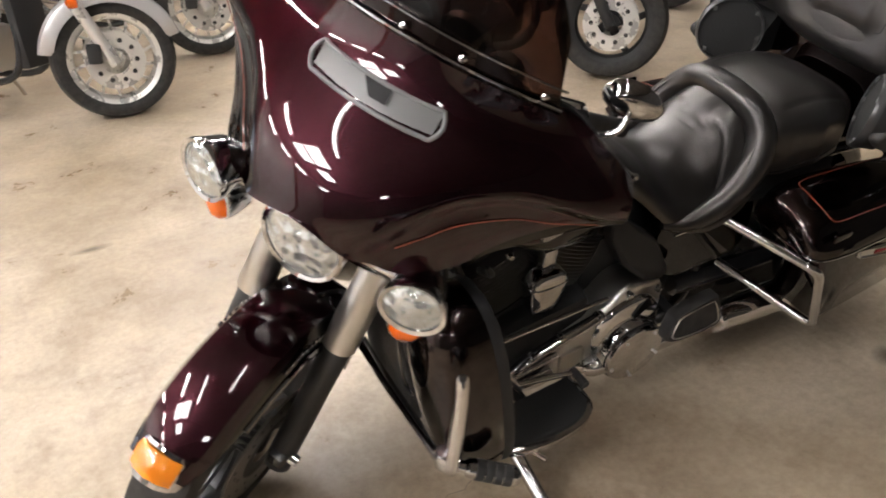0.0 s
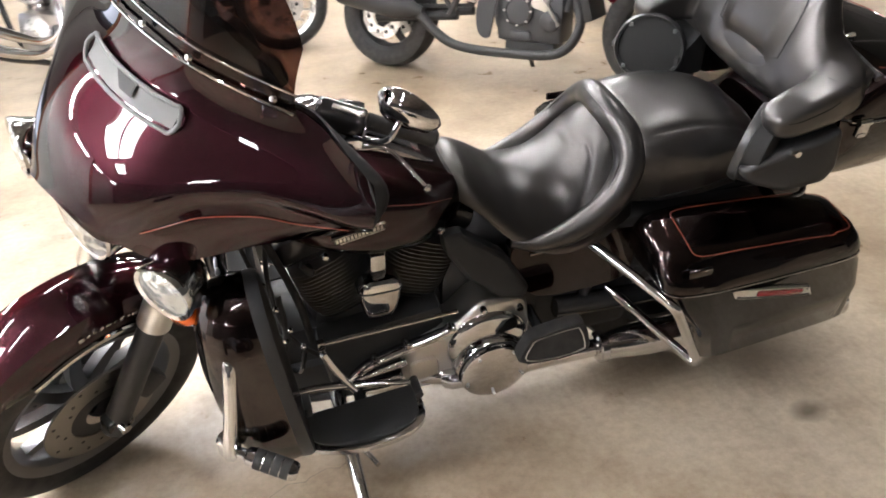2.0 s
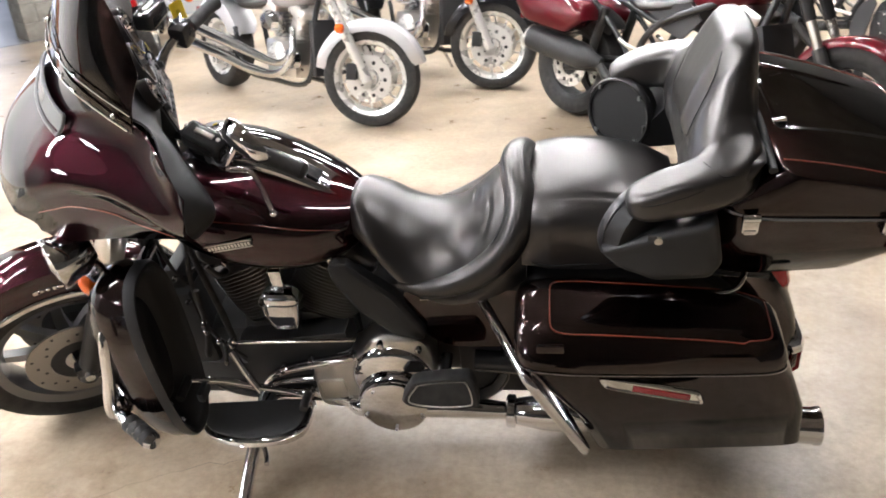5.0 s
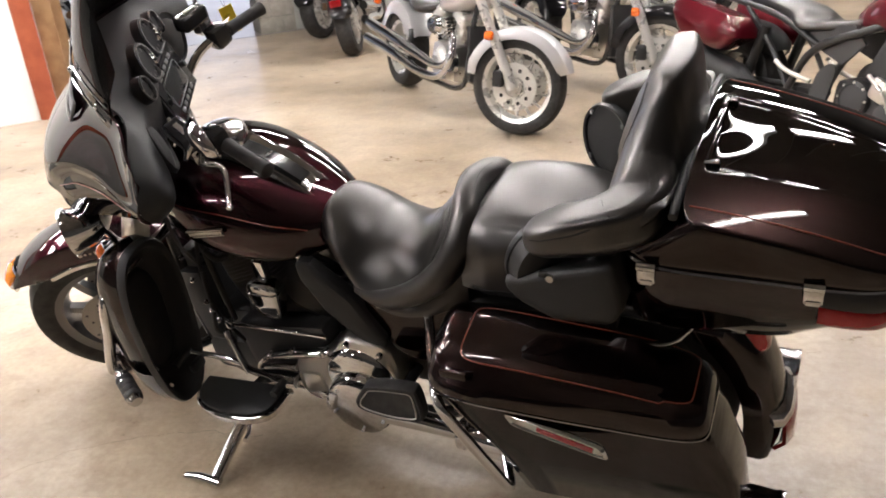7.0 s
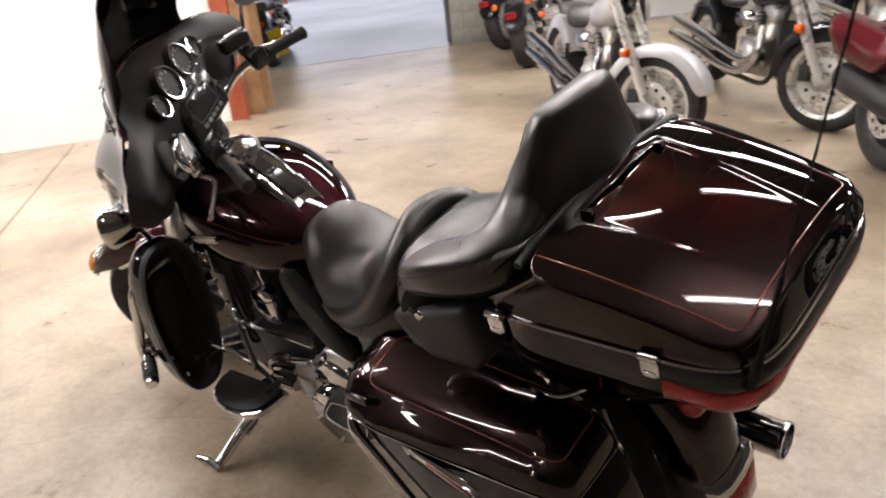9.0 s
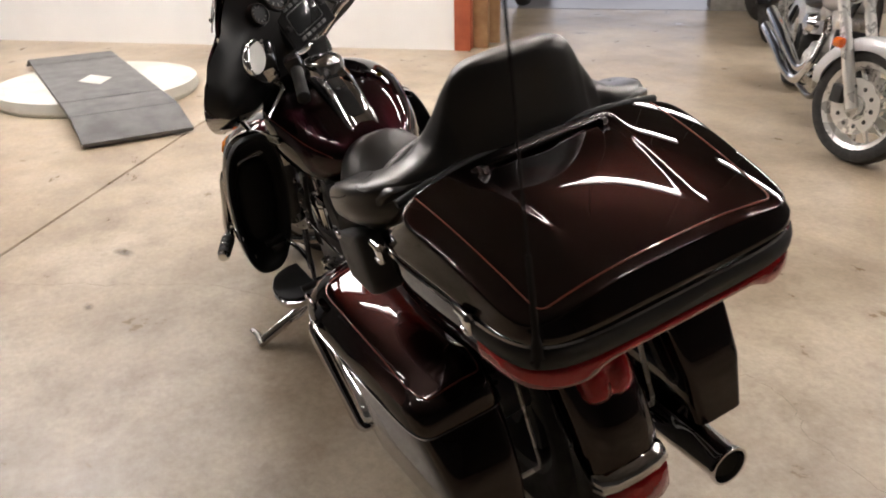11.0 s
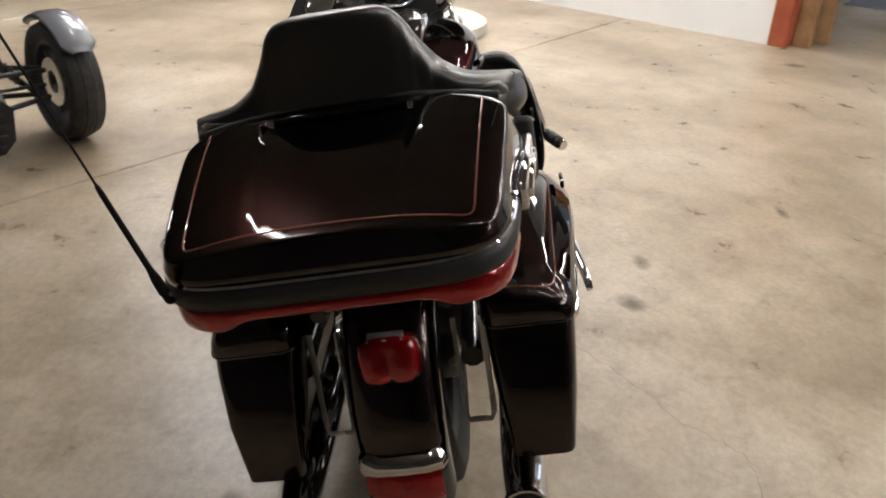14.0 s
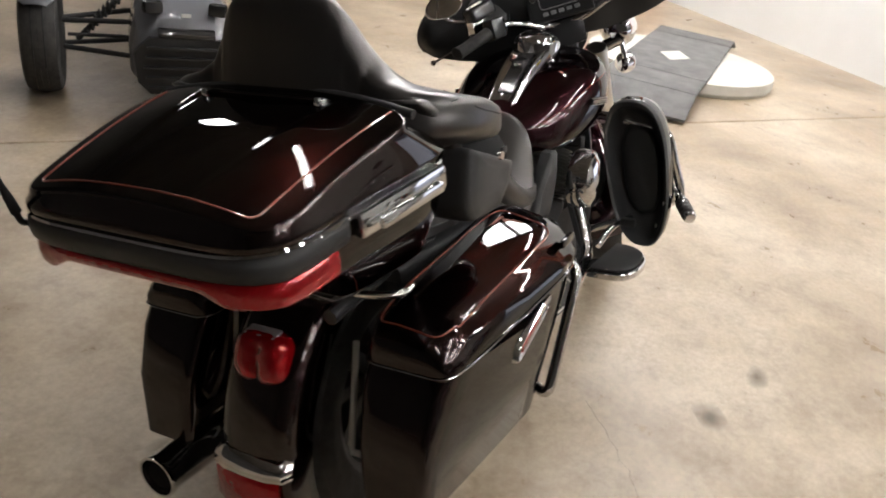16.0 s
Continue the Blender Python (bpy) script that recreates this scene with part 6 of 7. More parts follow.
# saddlebags
for s in (-1, 1):
    def bag_ring(x0, x1, y0, y1, z, e=5.0, slope=0.0):
        r = superring((x0 + x1) / 2, (y0 + y1) / 2, (x1 - x0) / 2, (y1 - y0) / 2, z, e, 60)
        narrow = lambda x, y: 0.19 + (y - 0.19) * (1 - 0.16 * min(1.0, max(0.0, (-0.70 - x) / 0.45)))
        return [(x, narrow(x, y) * s, zz + slope * (x + 0.80)) for x, y, zz in r]

    bag = P("saddlebag", skin([bag_ring(-1.168, -0.72, 0.235, 0.370, 0.290, 7), bag_ring(-1.182, -0.705, 0.222, 0.386, 0.300, 8), bag_ring(-1.165, -0.655, 0.205, 0.402, 0.43, 9), bag_ring(-1.125, -0.575, 0.195, 0.408, 0.53, 9), bag_ring(-1.100, -0.535, 0.190, 0.412, 0.580, 8, 0.05)]), PAINT_DEEP, None, "black cherry hard saddlebag with pinstriped lid", 50)
    top = [bag_ring(-1.104, -0.530, 0.188, 0.416, 0.584, 8, 0.05), bag_ring(-1.106, -0.522, 0.188, 0.418, 0.612, 7, 0.06), bag_ring(-1.098, -0.520, 0.190, 0.408, 0.640, 6, 0.08), bag_ring(-1.085, -0.528, 0.196, 0.385, 0.662, 5, 0.10)]
    for f, z in ((0.93, 0.674), (0.82, 0.680), (0.62, 0.683), (0.40, 0.685), (0.15, 0.686)):
        w, d = 0.272 * f, 0.090 * f
        top.append(bag_ring(-0.805 - w, -0.805 + w, 0.288 - d, 0.288 + d, z, 4.2, 0.105))
    lb = skin(top)
    for v in lb.verts:
        v.co.z -= 0.22 * max(0.0, abs(v.co.y) - 0.26) * (1 if v.co.z > 0.64 else 0.3)
    tree = BVHTree.FromBMesh(lb)
    bl = P("bag_lid", lb, PAINT_DEEP, bag, "glossy saddlebag lid", 50)
    pl = [(x, (y + 0.05 * (x + 0.78)) * s, 1.0) for x, y, _ in superring(-0.835, 0.294, 0.236, 0.070, 0, 9, 64)]
    pl = [tuple(Vector(p).lerp(Vector(q), k / 6)) for p, q in zip(pl, pl[1:] + pl[:1]) for k in range(6)]
    P("pinstripe", tube(drape(tree, pl, (0, 0, -1), 0.0004), 0.0015, sides=6, per=1, closed=True), STRIPE, bl)
    se = bag_ring(-1.1055, -0.527, 0.186, 0.4185, 0.583, 8, 0.05)
    P("lid_seam", tube(se, 0.0018, sides=6, per=1, closed=True), CHROME, bag)
    RM = Matrix.Translation((-0.815, 0.413 * s, 0.548)) @ pose(0, 0, 0, 0, -6, -5.5 * s)
    bez = []
    for h, gx, gz in ((-0.004, 1.0, 1.0), (0.004, 1.0, 1.0), (0.009, 0.97, 0.86), (0.0095, 0.95, 0.74), (0.006, 0.90, 0.60)):
        bez.append([RM @ Vector((a * gx + 0.010 * c / 0.017, h * s, c * gz)) for a, c, _ in superring(0, 0, 0.108, 0.017, 0, 7, 36)])
    rf = P("side_reflector", skin(bez), CHROME, bag, "chrome bezel with a red reflector", 35)
    P("reflector_lens", box(0.122, 0.004, 0.013, RM @ Matrix.Translation((-0.022, 0.0072 * s, -0.001)), 0.0015), REDREFLECT, rf)
    P("latch_handle", box(0.06, 0.010, 0.02, Matrix.Translation((-0.60, 0.405 * s, 0.655)), 0.004), PAINT_DEEP, bag)
    # guard rail
    gr = tube(fillet([(-0.395, 0.115 * s, 0.615), (-0.437, 0.190 * s, 0.607), (-0.552, 0.418 * s, 0.568), (-0.690, 0.400 * s, 0.300), (-0.572, 0.195 * s, 0.371), (-0.545, 0.140 * s, 0.385)], 0.035), 0.0125, sides=14, smooth=False)
    P("bag_guard", gr, CHROME, None, "bent chrome saddlebag guard rail")
    # muffler and pipe
    mf = P("muffler", lathe([(0.022, -0.02), (0.036, 0.02), (0.046, 0.08), (0.048, 0.14), (0.048, 0.60), (0.046, 0.66), (0.046, 0.735), (0.049, 0.74), (0.049, 0.752), (0.043, 0.752), (0.040, 0.70), (0.0, 0.69)], along((-0.50, 0.235 * s, 0.262), (-1.245, 0.250 * s if s > 0 else -0.236, 0.252 if s > 0 else 0.228))[0], sides=36), CHROME, None, "long chrome muffler")
    P("header_pipe", tube([(0.22, 0.11 * s, 0.50) if s < 0 else (0.05, 0.15, 0.24), (0.16, 0.19 * s, 0.30) if s < 0 else (-0.08, 0.19, 0.235), (-0.10, 0.215 * s, 0.245), (-0.32, 0.225 * s, 0.262), (-0.50, 0.235 * s, 0.262)], [0.024, 0.026, 0.028, 0.030, 0.022], sides=16), CHROME, mf)
    P("muffler_clamp", lathe([(0.038, 0), (0.043, 0.004), (0.043, 0.022), (0.038, 0.026)], along((-0.485, 0.235 * s, 0.262), (-1.245, 0.25 * s, 0.252))[0], sides=24), CHROME, mf)
    loop = [(-1.02, 0.126 * s, 0.55), (-1.065, 0.126 * s, 0.335), (-1.072, 0.132 * s, 0.322), (-1.072, 0.180 * s, 0.322), (-1.065, 0.187 * s, 0.335), (-1.02, 0.187 * s, 0.55)]
    P("muffler_bore", lathe([(0.0, 0.0), (0.039, 0.0), (0.039, 0.004), (0.0, 0.004)], along((-1.205, 0.2492 * s if s > 0 else -0.2359, 0.2526 if s > 0 else 0.2298), (-1.3, 0.251 * s if s > 0 else -0.2361, 0.2513 if s > 0 else 0.2254))[0], sides=24), PLASTIC, mf, "black disc inside the bore")
    # chrome, drawn pale so that its bright reflections sit in the colour
    P("bag_bracket", tube(loop, 0.0068, sides=8, smooth=False, squash=0.6), PALE_METAL, None, "chrome bracket between fender and saddlebag")


# rear wheel, fender and lamps
RW = Vector((-0.8125, 0, 0.32))
rw = P("rear_wheel", moved(rim_bm(0.21, 0.17), Matrix.Translation(RW)), CRINKLE, None, "cast rear wheel")
P("tyre", moved(tyre_bm(0.32, 0.18, 0.208), Matrix.Translation(RW)), RUBBER, rw)
P("spokes", moved(spoke_bm(9, 0.05, 0.19, 0.02, 0.012, 0.02), Matrix.Translation(RW)), CRINKLE, rw)
P("hub", lathe([(0.0, -0.1), (0.055, -0.1), (0.055, 0.1), (0.0, 0.1)], Matrix.Translation(RW) @ pose(0, 0, 0, 90)), SATIN, rw)
P("swingarm", tube([(-0.40, 0.13, 0.34), (-0.60, 0.135, 0.33), (-0.83, 0.135, 0.32)], 0.03, tube([(-0.40, -0.13, 0.34), (-0.60, -0.135, 0.33), (-0.83, -0.135, 0.32)], 0.03)), GLOSS)


def fender_rear(u):
    hw = 0.100 - 0.012 * u
    pts = [(0.335, hw), (0.365, hw + 0.001), (0.392, hw * 0.95), (0.408, hw * 0.78), (0.416, hw * 0.5), (0.419, hw * 0.2)]
    return pts + [(r, -y) for r, y in pts[::-1]]


P("rear_fender", sheet_thick(skin(ring_arc((-0.8125, 0.32), 70, 196, 36, fender_rear), None, False), 0.004), PAINT_DEEP, None, "black cherry rear fender")
TL = Matrix.Translation((-1.118, -0.004, 0.540)) @ pose(0, 0, 0, 0, -72)
tl = P("tail_lamp", moved(skin([superring(0, 0, a, b, z, 3.2, 40) for z, a, b in ((-0.045, 0.050, 0.060), (0.008, 0.053, 0.064), (0.016, 0.055, 0.066))]), TL), CHROME, None, "red tail lamp on the rear fender")
lens_bm = skin([superring(0.006 * z / 0.07, 0, a, b, z, 3.4, 56) for z, a, b in ((0.016, 0.053, 0.064), (0.040, 0.052, 0.063), (0.056, 0.048, 0.058), (0.064, 0.040, 0.049), (0.0675, 0.028, 0.036), (0.069, 0.014, 0.018), (0.0695, 0.003, 0.004))])
for v in lens_bm.verts:
    # two bulging lobes with a furrow between them
    if v.co.z > 0.05:
        v.co.z -= 0.010 * math.exp(-(v.co.y / 0.010) ** 2) * (1 if v.co.x < 0.02 else 0.3)
P("lens", moved(lens_bm, TL), REDLENS, tl, "red two-lobed lens")
P("top_window", moved(box(0.030, 0.074, 0.006, Matrix.Translation((0.0520, 0, 0.046)) @ pose(0, 0, 0, 0, 62), 0.003), TL), FROST, tl, "frosted number plate window")
fl = []
for a, r, hw in ((172, 0.418, 0.076), (173.5, 0.432, 0.082), (176, 0.438, 0.084), (177.5, 0.434, 0.083)):
    fl.append([(-0.8125 + q * math.cos(radians(a)), y, 0.32 + q * math.sin(radians(a))) for q, y in ((r - 0.035, hw * 1.10), (r - 0.012, hw), (r, hw * 0.6), (r + 0.003, 0), (r, -hw * 0.6), (r - 0.012, -hw), (r - 0.035, -hw * 1.10))])
flp = P("fender_lamp", sheet_thick(skin(fl, None, False), 0.012), CHROME, None, "chrome rear fender lamp with red lens")
fl = []
for a, r, hw in ((176, 0.428, 0.074), (178, 0.440, 0.078), (186, 0.446, 0.078), (191, 0.428, 0.072)):
    fl.append([(-0.8125 + q * math.cos(radians(a)), y, 0.32 + q * math.sin(radians(a))) for q, y in ((r - 0.014, hw), (r, hw * 0.6), (r + 0.004, 0), (r, -hw * 0.6), (r - 0.014, -hw))])
P("lens", sheet_thick(skin(fl, None, False), 0.008), REDLENS, flp, "red lens")

# side stand, its foot on the floor
LI = bike.matrix_basis.inverted()
foot0, foot1 = LI @ Vector((0.200, 0.475, 0.018)), LI @ Vector((0.300, 0.490, 0.012))
ss = P("side_stand", tube([(0.205, 0.14, 0.205), (0.205, 0.30, 0.165), tuple(foot0)], [0.022, 0.019, 0.017], sides=12), CHROME, None, "chrome side stand leg")
P("stand_foot", tube([tuple(foot0 + Vector((-0.02, 0.01, -0.002))), tuple((foot0 + foot1) / 2), tuple(foot1)], [0.014, 0.012, 0.010], sides=10, squash=0.6), CHROME, ss)
P("stand_tab", tube([(0.20, 0.26, 0.180), (0.165, 0.32, 0.165), (0.15, 0.36, 0.170)], 0.007), CHROME, ss)
# ---- other motorcycles in the hall ----
# yellow price card hanging from the lever
TAGM = bike.matrix_basis @ Matrix.Translation((0.410, -0.405, 1.165)) @ pose(0, 0, 0, -4, 8, 62)
card = thing("price_tag", "yellow price card hanging on a string from the lever", "price tag", TAGM)
part("card", box(0.044, 0.002, 0.088, Matrix.Translation((0, 0, -0.056)), 0.0008), YELLOW, card)
part("string", tube([(0, 0, -0.016), (0.004, 0, 0.004), (0.0, 0.006, 0.018), (-0.004, 0, 0.004), (0, 0, -0.016)], 0.0008, sides=5), PIPING, card)


def wheel_into(parent, c, r, w, bead, rim_material, spokes, disc_r, turn=None):
    t = Matrix.Translation(c) if turn is None else turn @ Matrix.Translation(c)
    name = "front_wheel" if c[0] > 0 else "rear_wheel"
    wh = part(name, moved(rim_bm(bead + 0.002, w), t), rim_material, parent)
    part("tyre", moved(tyre_bm(r, w, bead), t), RUBBER, wh)
    part("spokes", moved(spokes, t), rim_material, wh)
    part("hub", lathe([(0.0, -w * 0.6), (0.05, -w * 0.6), (0.05, w * 0.6), (0.0, w * 0.6)], t @ pose(0, 0, 0, 90), sides=20), rim_material, wh)
    for s in (-1, 1):
        dm = t @ Matrix.Translation((0, 0.62 * w * s, 0))
        dk = part("brake_disc", disc_bm(disc_r * 0.45, disc_r, 0.006, dm, 32), PALE_METAL, wh)
        hole = mesh_of("disc_hole", lathe([(0.013, -0.0045), (0.013, 0.0045)], pose(0, 0, 0, 90), sides=8), CRINKLE)
        for k in range(10):
            a = 2 * math.pi * k / 10
            ho = new("disc_hole", hole)
            ho.parent = dk
            ho.matrix_basis = dm @ Matrix.Translation((disc_r * 0.70 * math.cos(a), 0, disc_r * 0.70 * math.sin(a)))
    return wh


def thin_spokes(n, r1):
    return spoke_bm(n, 0.04, r1, 0.012, 0.005, 0.010)


def loft_x(table, e_up=2.6, e_dn=3.0, per=5, n=30, belly=0.4):
    rings = []
    for x, hw, z0, z1 in spline(table, per):
        zc = z0 + (z1 - z0) * belly
        r = []
        for k in range(n):
            a = 2 * math.pi * k / n
            c, s = math.cos(a), math.sin(a)
            e = e_up if s > 0 else e_dn
            h = (z1 - zc) if s > 0 else (zc - z0)
            r.append((x, hw * math.copysign(abs(c) ** (2 / e), c), zc + h * math.copysign(abs(s) ** (2 / e), s)))
        rings.append(r)
    return skin(rings)


def arc_fender(c, r, hw, a0, a1, skirt):
    def f(u):
        k = min(1.0, 6 * min(u, 1 - u) + 0.55)
        pts = [(r - skirt, hw * k), (r - skirt * 0.5, hw * k), (r - 0.010, hw * 0.85 * k), (r, hw * 0.45 * k)]
        return pts + [(q, -y) for q, y in pts[::-1]]
    return sheet_thick(skin(ring_arc(c, a0, a1, 24, f), None, False), 0.004)


def cruiser(label, m, body, fender, tank_label, fork=PALE_METAL, wb=0.90):
    b = thing("cruiser_motorcycle", label, "motorcycle", m, "parked motorcycles")
    fw, rw_ = (wb, 0, 0.315), (-wb, 0, 0.315)
    wheel_into(b, fw, 0.315, 0.13, 0.225, PALE_METAL, thin_spokes(14, 0.215), 0.15)
    wheel_into(b, rw_, 0.315, 0.17, 0.205, PALE_METAL, thin_spokes(10, 0.195), 0.13)
    part("front_fender", arc_fender((fw[0], fw[2]), 0.365, 0.085, 18, 172, 0.075), fender, b, tank_label)
    part("rear_fender", arc_fender((rw_[0], rw_[2]), 0.375, 0.115, 20, 165, 0.11), body, b)
    for s in (-1, 1):
        lo, hi = Vector((fw[0], 0.10 * s, 0.30)), Vector((fw[0] - 0.33, 0.10 * s, 0.97))
        mid = lo.lerp(hi, 0.5)
        lg = part("fork_leg", rod(lo, mid, 0.032, sides=18), fork, b)
        part("fork_tube", rod(mid, hi, 0.029, sides=16), PALE_METAL, lg)
        part("caliper", box(0.07, 0.05, 0.10, Matrix.Translation((fw[0] - 0.10, 0.11 * s, 0.36)), 0.012), CRINKLE, lg)
        sg = part("indicator", lathe([(0.0, -0.035), (0.026, -0.025), (0.030, 0.0), (0.026, 0.02), (0.0, 0.028)], Matrix.Translation((fw[0] - 0.16, 0.15 * s, 0.62)) @ pose(0, 0, 0, 0, 90), sides=18), AMBER, b, "orange indicator")
        sg = part("indicator", lathe([(0.0, -0.035), (0.026, -0.025), (0.030, 0.0), (0.026, 0.02), (0.0, 0.028)], Matrix.Translation((-wb - 0.26, 0.17 * s, 0.66)) @ pose(0, 0, 0, 0, -90), sides=18), AMBER, b, "orange indicator")
        part("down_tube", tube([(0.50, 0.03 * s, 0.92), (0.46, 0.09 * s, 0.62), (0.42, 0.12 * s, 0.24), (0.0, 0.13 * s, 0.19), (-0.42, 0.13 * s, 0.22), (-0.55, 0.12 * s, 0.50)], 0.019), GLOSS, b)
    part("radiator", box(0.05, 0.24, 0.36, Matrix.Translation((0.47, 0, 0.45)) @ pose(0, 0, 0, 0, -6), 0.012), PLASTIC, b)
    part("fuel_tank", loft_x([(-0.10, 0.05, 0.70, 0.76), (0.0, 0.13, 0.68, 0.84), (0.15, 0.18, 0.68, 0.90), (0.32, 0.17, 0.72, 0.93), (0.44, 0.09, 0.78, 0.91)]), body, b, tank_label)
    part("seat", loft_x([(-0.02, 0.07, 0.70, 0.76), (-0.16, 0.14, 0.66, 0.72), (-0.33, 0.18, 0.64, 0.71), (-0.45, 0.17, 0.66, 0.79), (-0.60, 0.13, 0.69, 0.80), (-0.82, 0.11, 0.68, 0.79)], 3, 3), LEATHER, b)
    en = part("engine", box(0.40, 0.27, 0.26, Matrix.Translation((0.08, 0, 0.35)), 0.06), SATIN, b)
    for k, (cx, tilt) in enumerate(((0.20, 26), (-0.04, -26))):
        cm = Matrix.Translation((cx, 0, 0.55)) @ pose(0, 0, 0, 0, tilt)
        part("cylinder", skin([superring(0, 0, (0.085 if j % 2 else 0.070), (0.085 if j % 2 else 0.070), -0.10 + 0.013 * j, 3, 20) for j in range(16)]), CHROME if k else SATIN, en).data.transform(cm)
        part("head_cover", box(0.19, 0.22, 0.10, cm @ Matrix.Translation((0, 0, 0.13)), 0.035, segments=3), PALE_METAL, en)
    for s in (-1, 1):
        part("crank_cover", lathe([(0.12, -0.02), (0.115, 0.01), (0.09, 0.035), (0.05, 0.045), (0.0, 0.047)], Matrix.Translation((0.06, 0.13 * s, 0.34)) @ pose(0, 0, 0, -90 * s), sides=32), PALE_METAL, en)
        part("crank_cover", lathe([(0.07, -0.02), (0.065, 0.02), (0.0, 0.03)], Matrix.Translation((0.24, 0.13 * s, 0.36)) @ pose(0, 0, 0, -90 * s), sides=28), CHROME, en)
    part("air_cleaner", moved(lathe([(0.0, 0.04), (0.06, 0.036), (0.085, 0.0), (0.08, -0.03)], sides=28), Matrix.Translation((0.08, -0.19, 0.60)) @ pose(0, 0, 0, 90) @ Matrix.Diagonal((1.3, 0.8, 1, 1))), CHROME, en)
    for dz, x1 in ((0.0, -wb - 0.30), (0.115, -wb - 0.24)):
        part("exhaust", tube([(0.24, -0.12, 0.56 - dz), (0.30, -0.17, 0.40), (0.16, -0.20, 0.26 + dz * 0.6), (-0.20, -0.21, 0.25 + dz), (-0.55, -0.22, 0.30 + dz), (x1, -0.24, 0.36 + dz * 1.1)], [0.024, 0.024, 0.026, 0.036, 0.044, 0.042], sides=16), CHROME, b, "long chrome exhaust")
    part("handlebar", tube([(0.33, -0.40, 1.05), (0.45, -0.30, 1.09), (0.52, -0.10, 1.02), (0.52, 0.10, 1.02), (0.45, 0.30, 1.09), (0.33, 0.40, 1.05)], 0.013), CHROME, b)
    for s in (-1, 1):
        part("grip", rod((0.44, 0.31 * s, 1.088), (0.32, 0.405 * s, 1.046), 0.018), RUBBER, b)
        mr = part("mirror", moved(lathe([(0.0, -0.015), (0.05, -0.01), (0.055, 0.0), (0.0, 0.002)], sides=24), Matrix.Translation((0.42, 0.36 * s, 1.22)) @ pose(0, 0, 0, 0, -80) @ Matrix.Diagonal((0.7, 1.2, 1, 1))), CHROME, b)
        part("stalk", rod((0.45, 0.29 * s, 1.09), (0.42, 0.34 * s, 1.20), 0.006), CHROME, mr)
    hd = part("headlight", lathe([(0.0, -0.10), (0.06, -0.085), (0.092, 0.0), (0.096, 0.02), (0.088, 0.025)], Matrix.Translation((0.64, 0, 0.90)) @ pose(0, 0, 0, 0, 90), sides=32), CHROME, b)
    part("lens", lathe([(0.09, 0.018), (0.06, 0.034), (0.0, 0.042)], Matrix.Translation((0.64, 0, 0.90)) @ pose(0, 0, 0, 0, 90), sides=28), CLEAR, hd)
    part("tail_lamp", box(0.05, 0.12, 0.07, Matrix.Translation((-wb - 0.36, 0, 0.56)), 0.02), REDLENS, b)
    part("side_stand", tube([(0.10, 0.15, 0.22), (0.12, 0.24, 0.10), (0.14, 0.30, -0.035)], 0.012), CHROME, b)
    # the bars stand turned to the stand's side
    swing = Matrix.Translation((fw[0] - 0.06, 0, 0)) @ pose(0, 0, 0, 0, 0, 38) @ Matrix.Translation((0.06 - fw[0], 0, 0))
    for o in b.children:
        xs = [v.co.x for v in o.data.vertices]
        if min(xs) > 0.30 and o.name.split(".")[0] not in ("radiator", "down_tube"):
            o.matrix_basis = swing @ o.matrix_basis
    return b


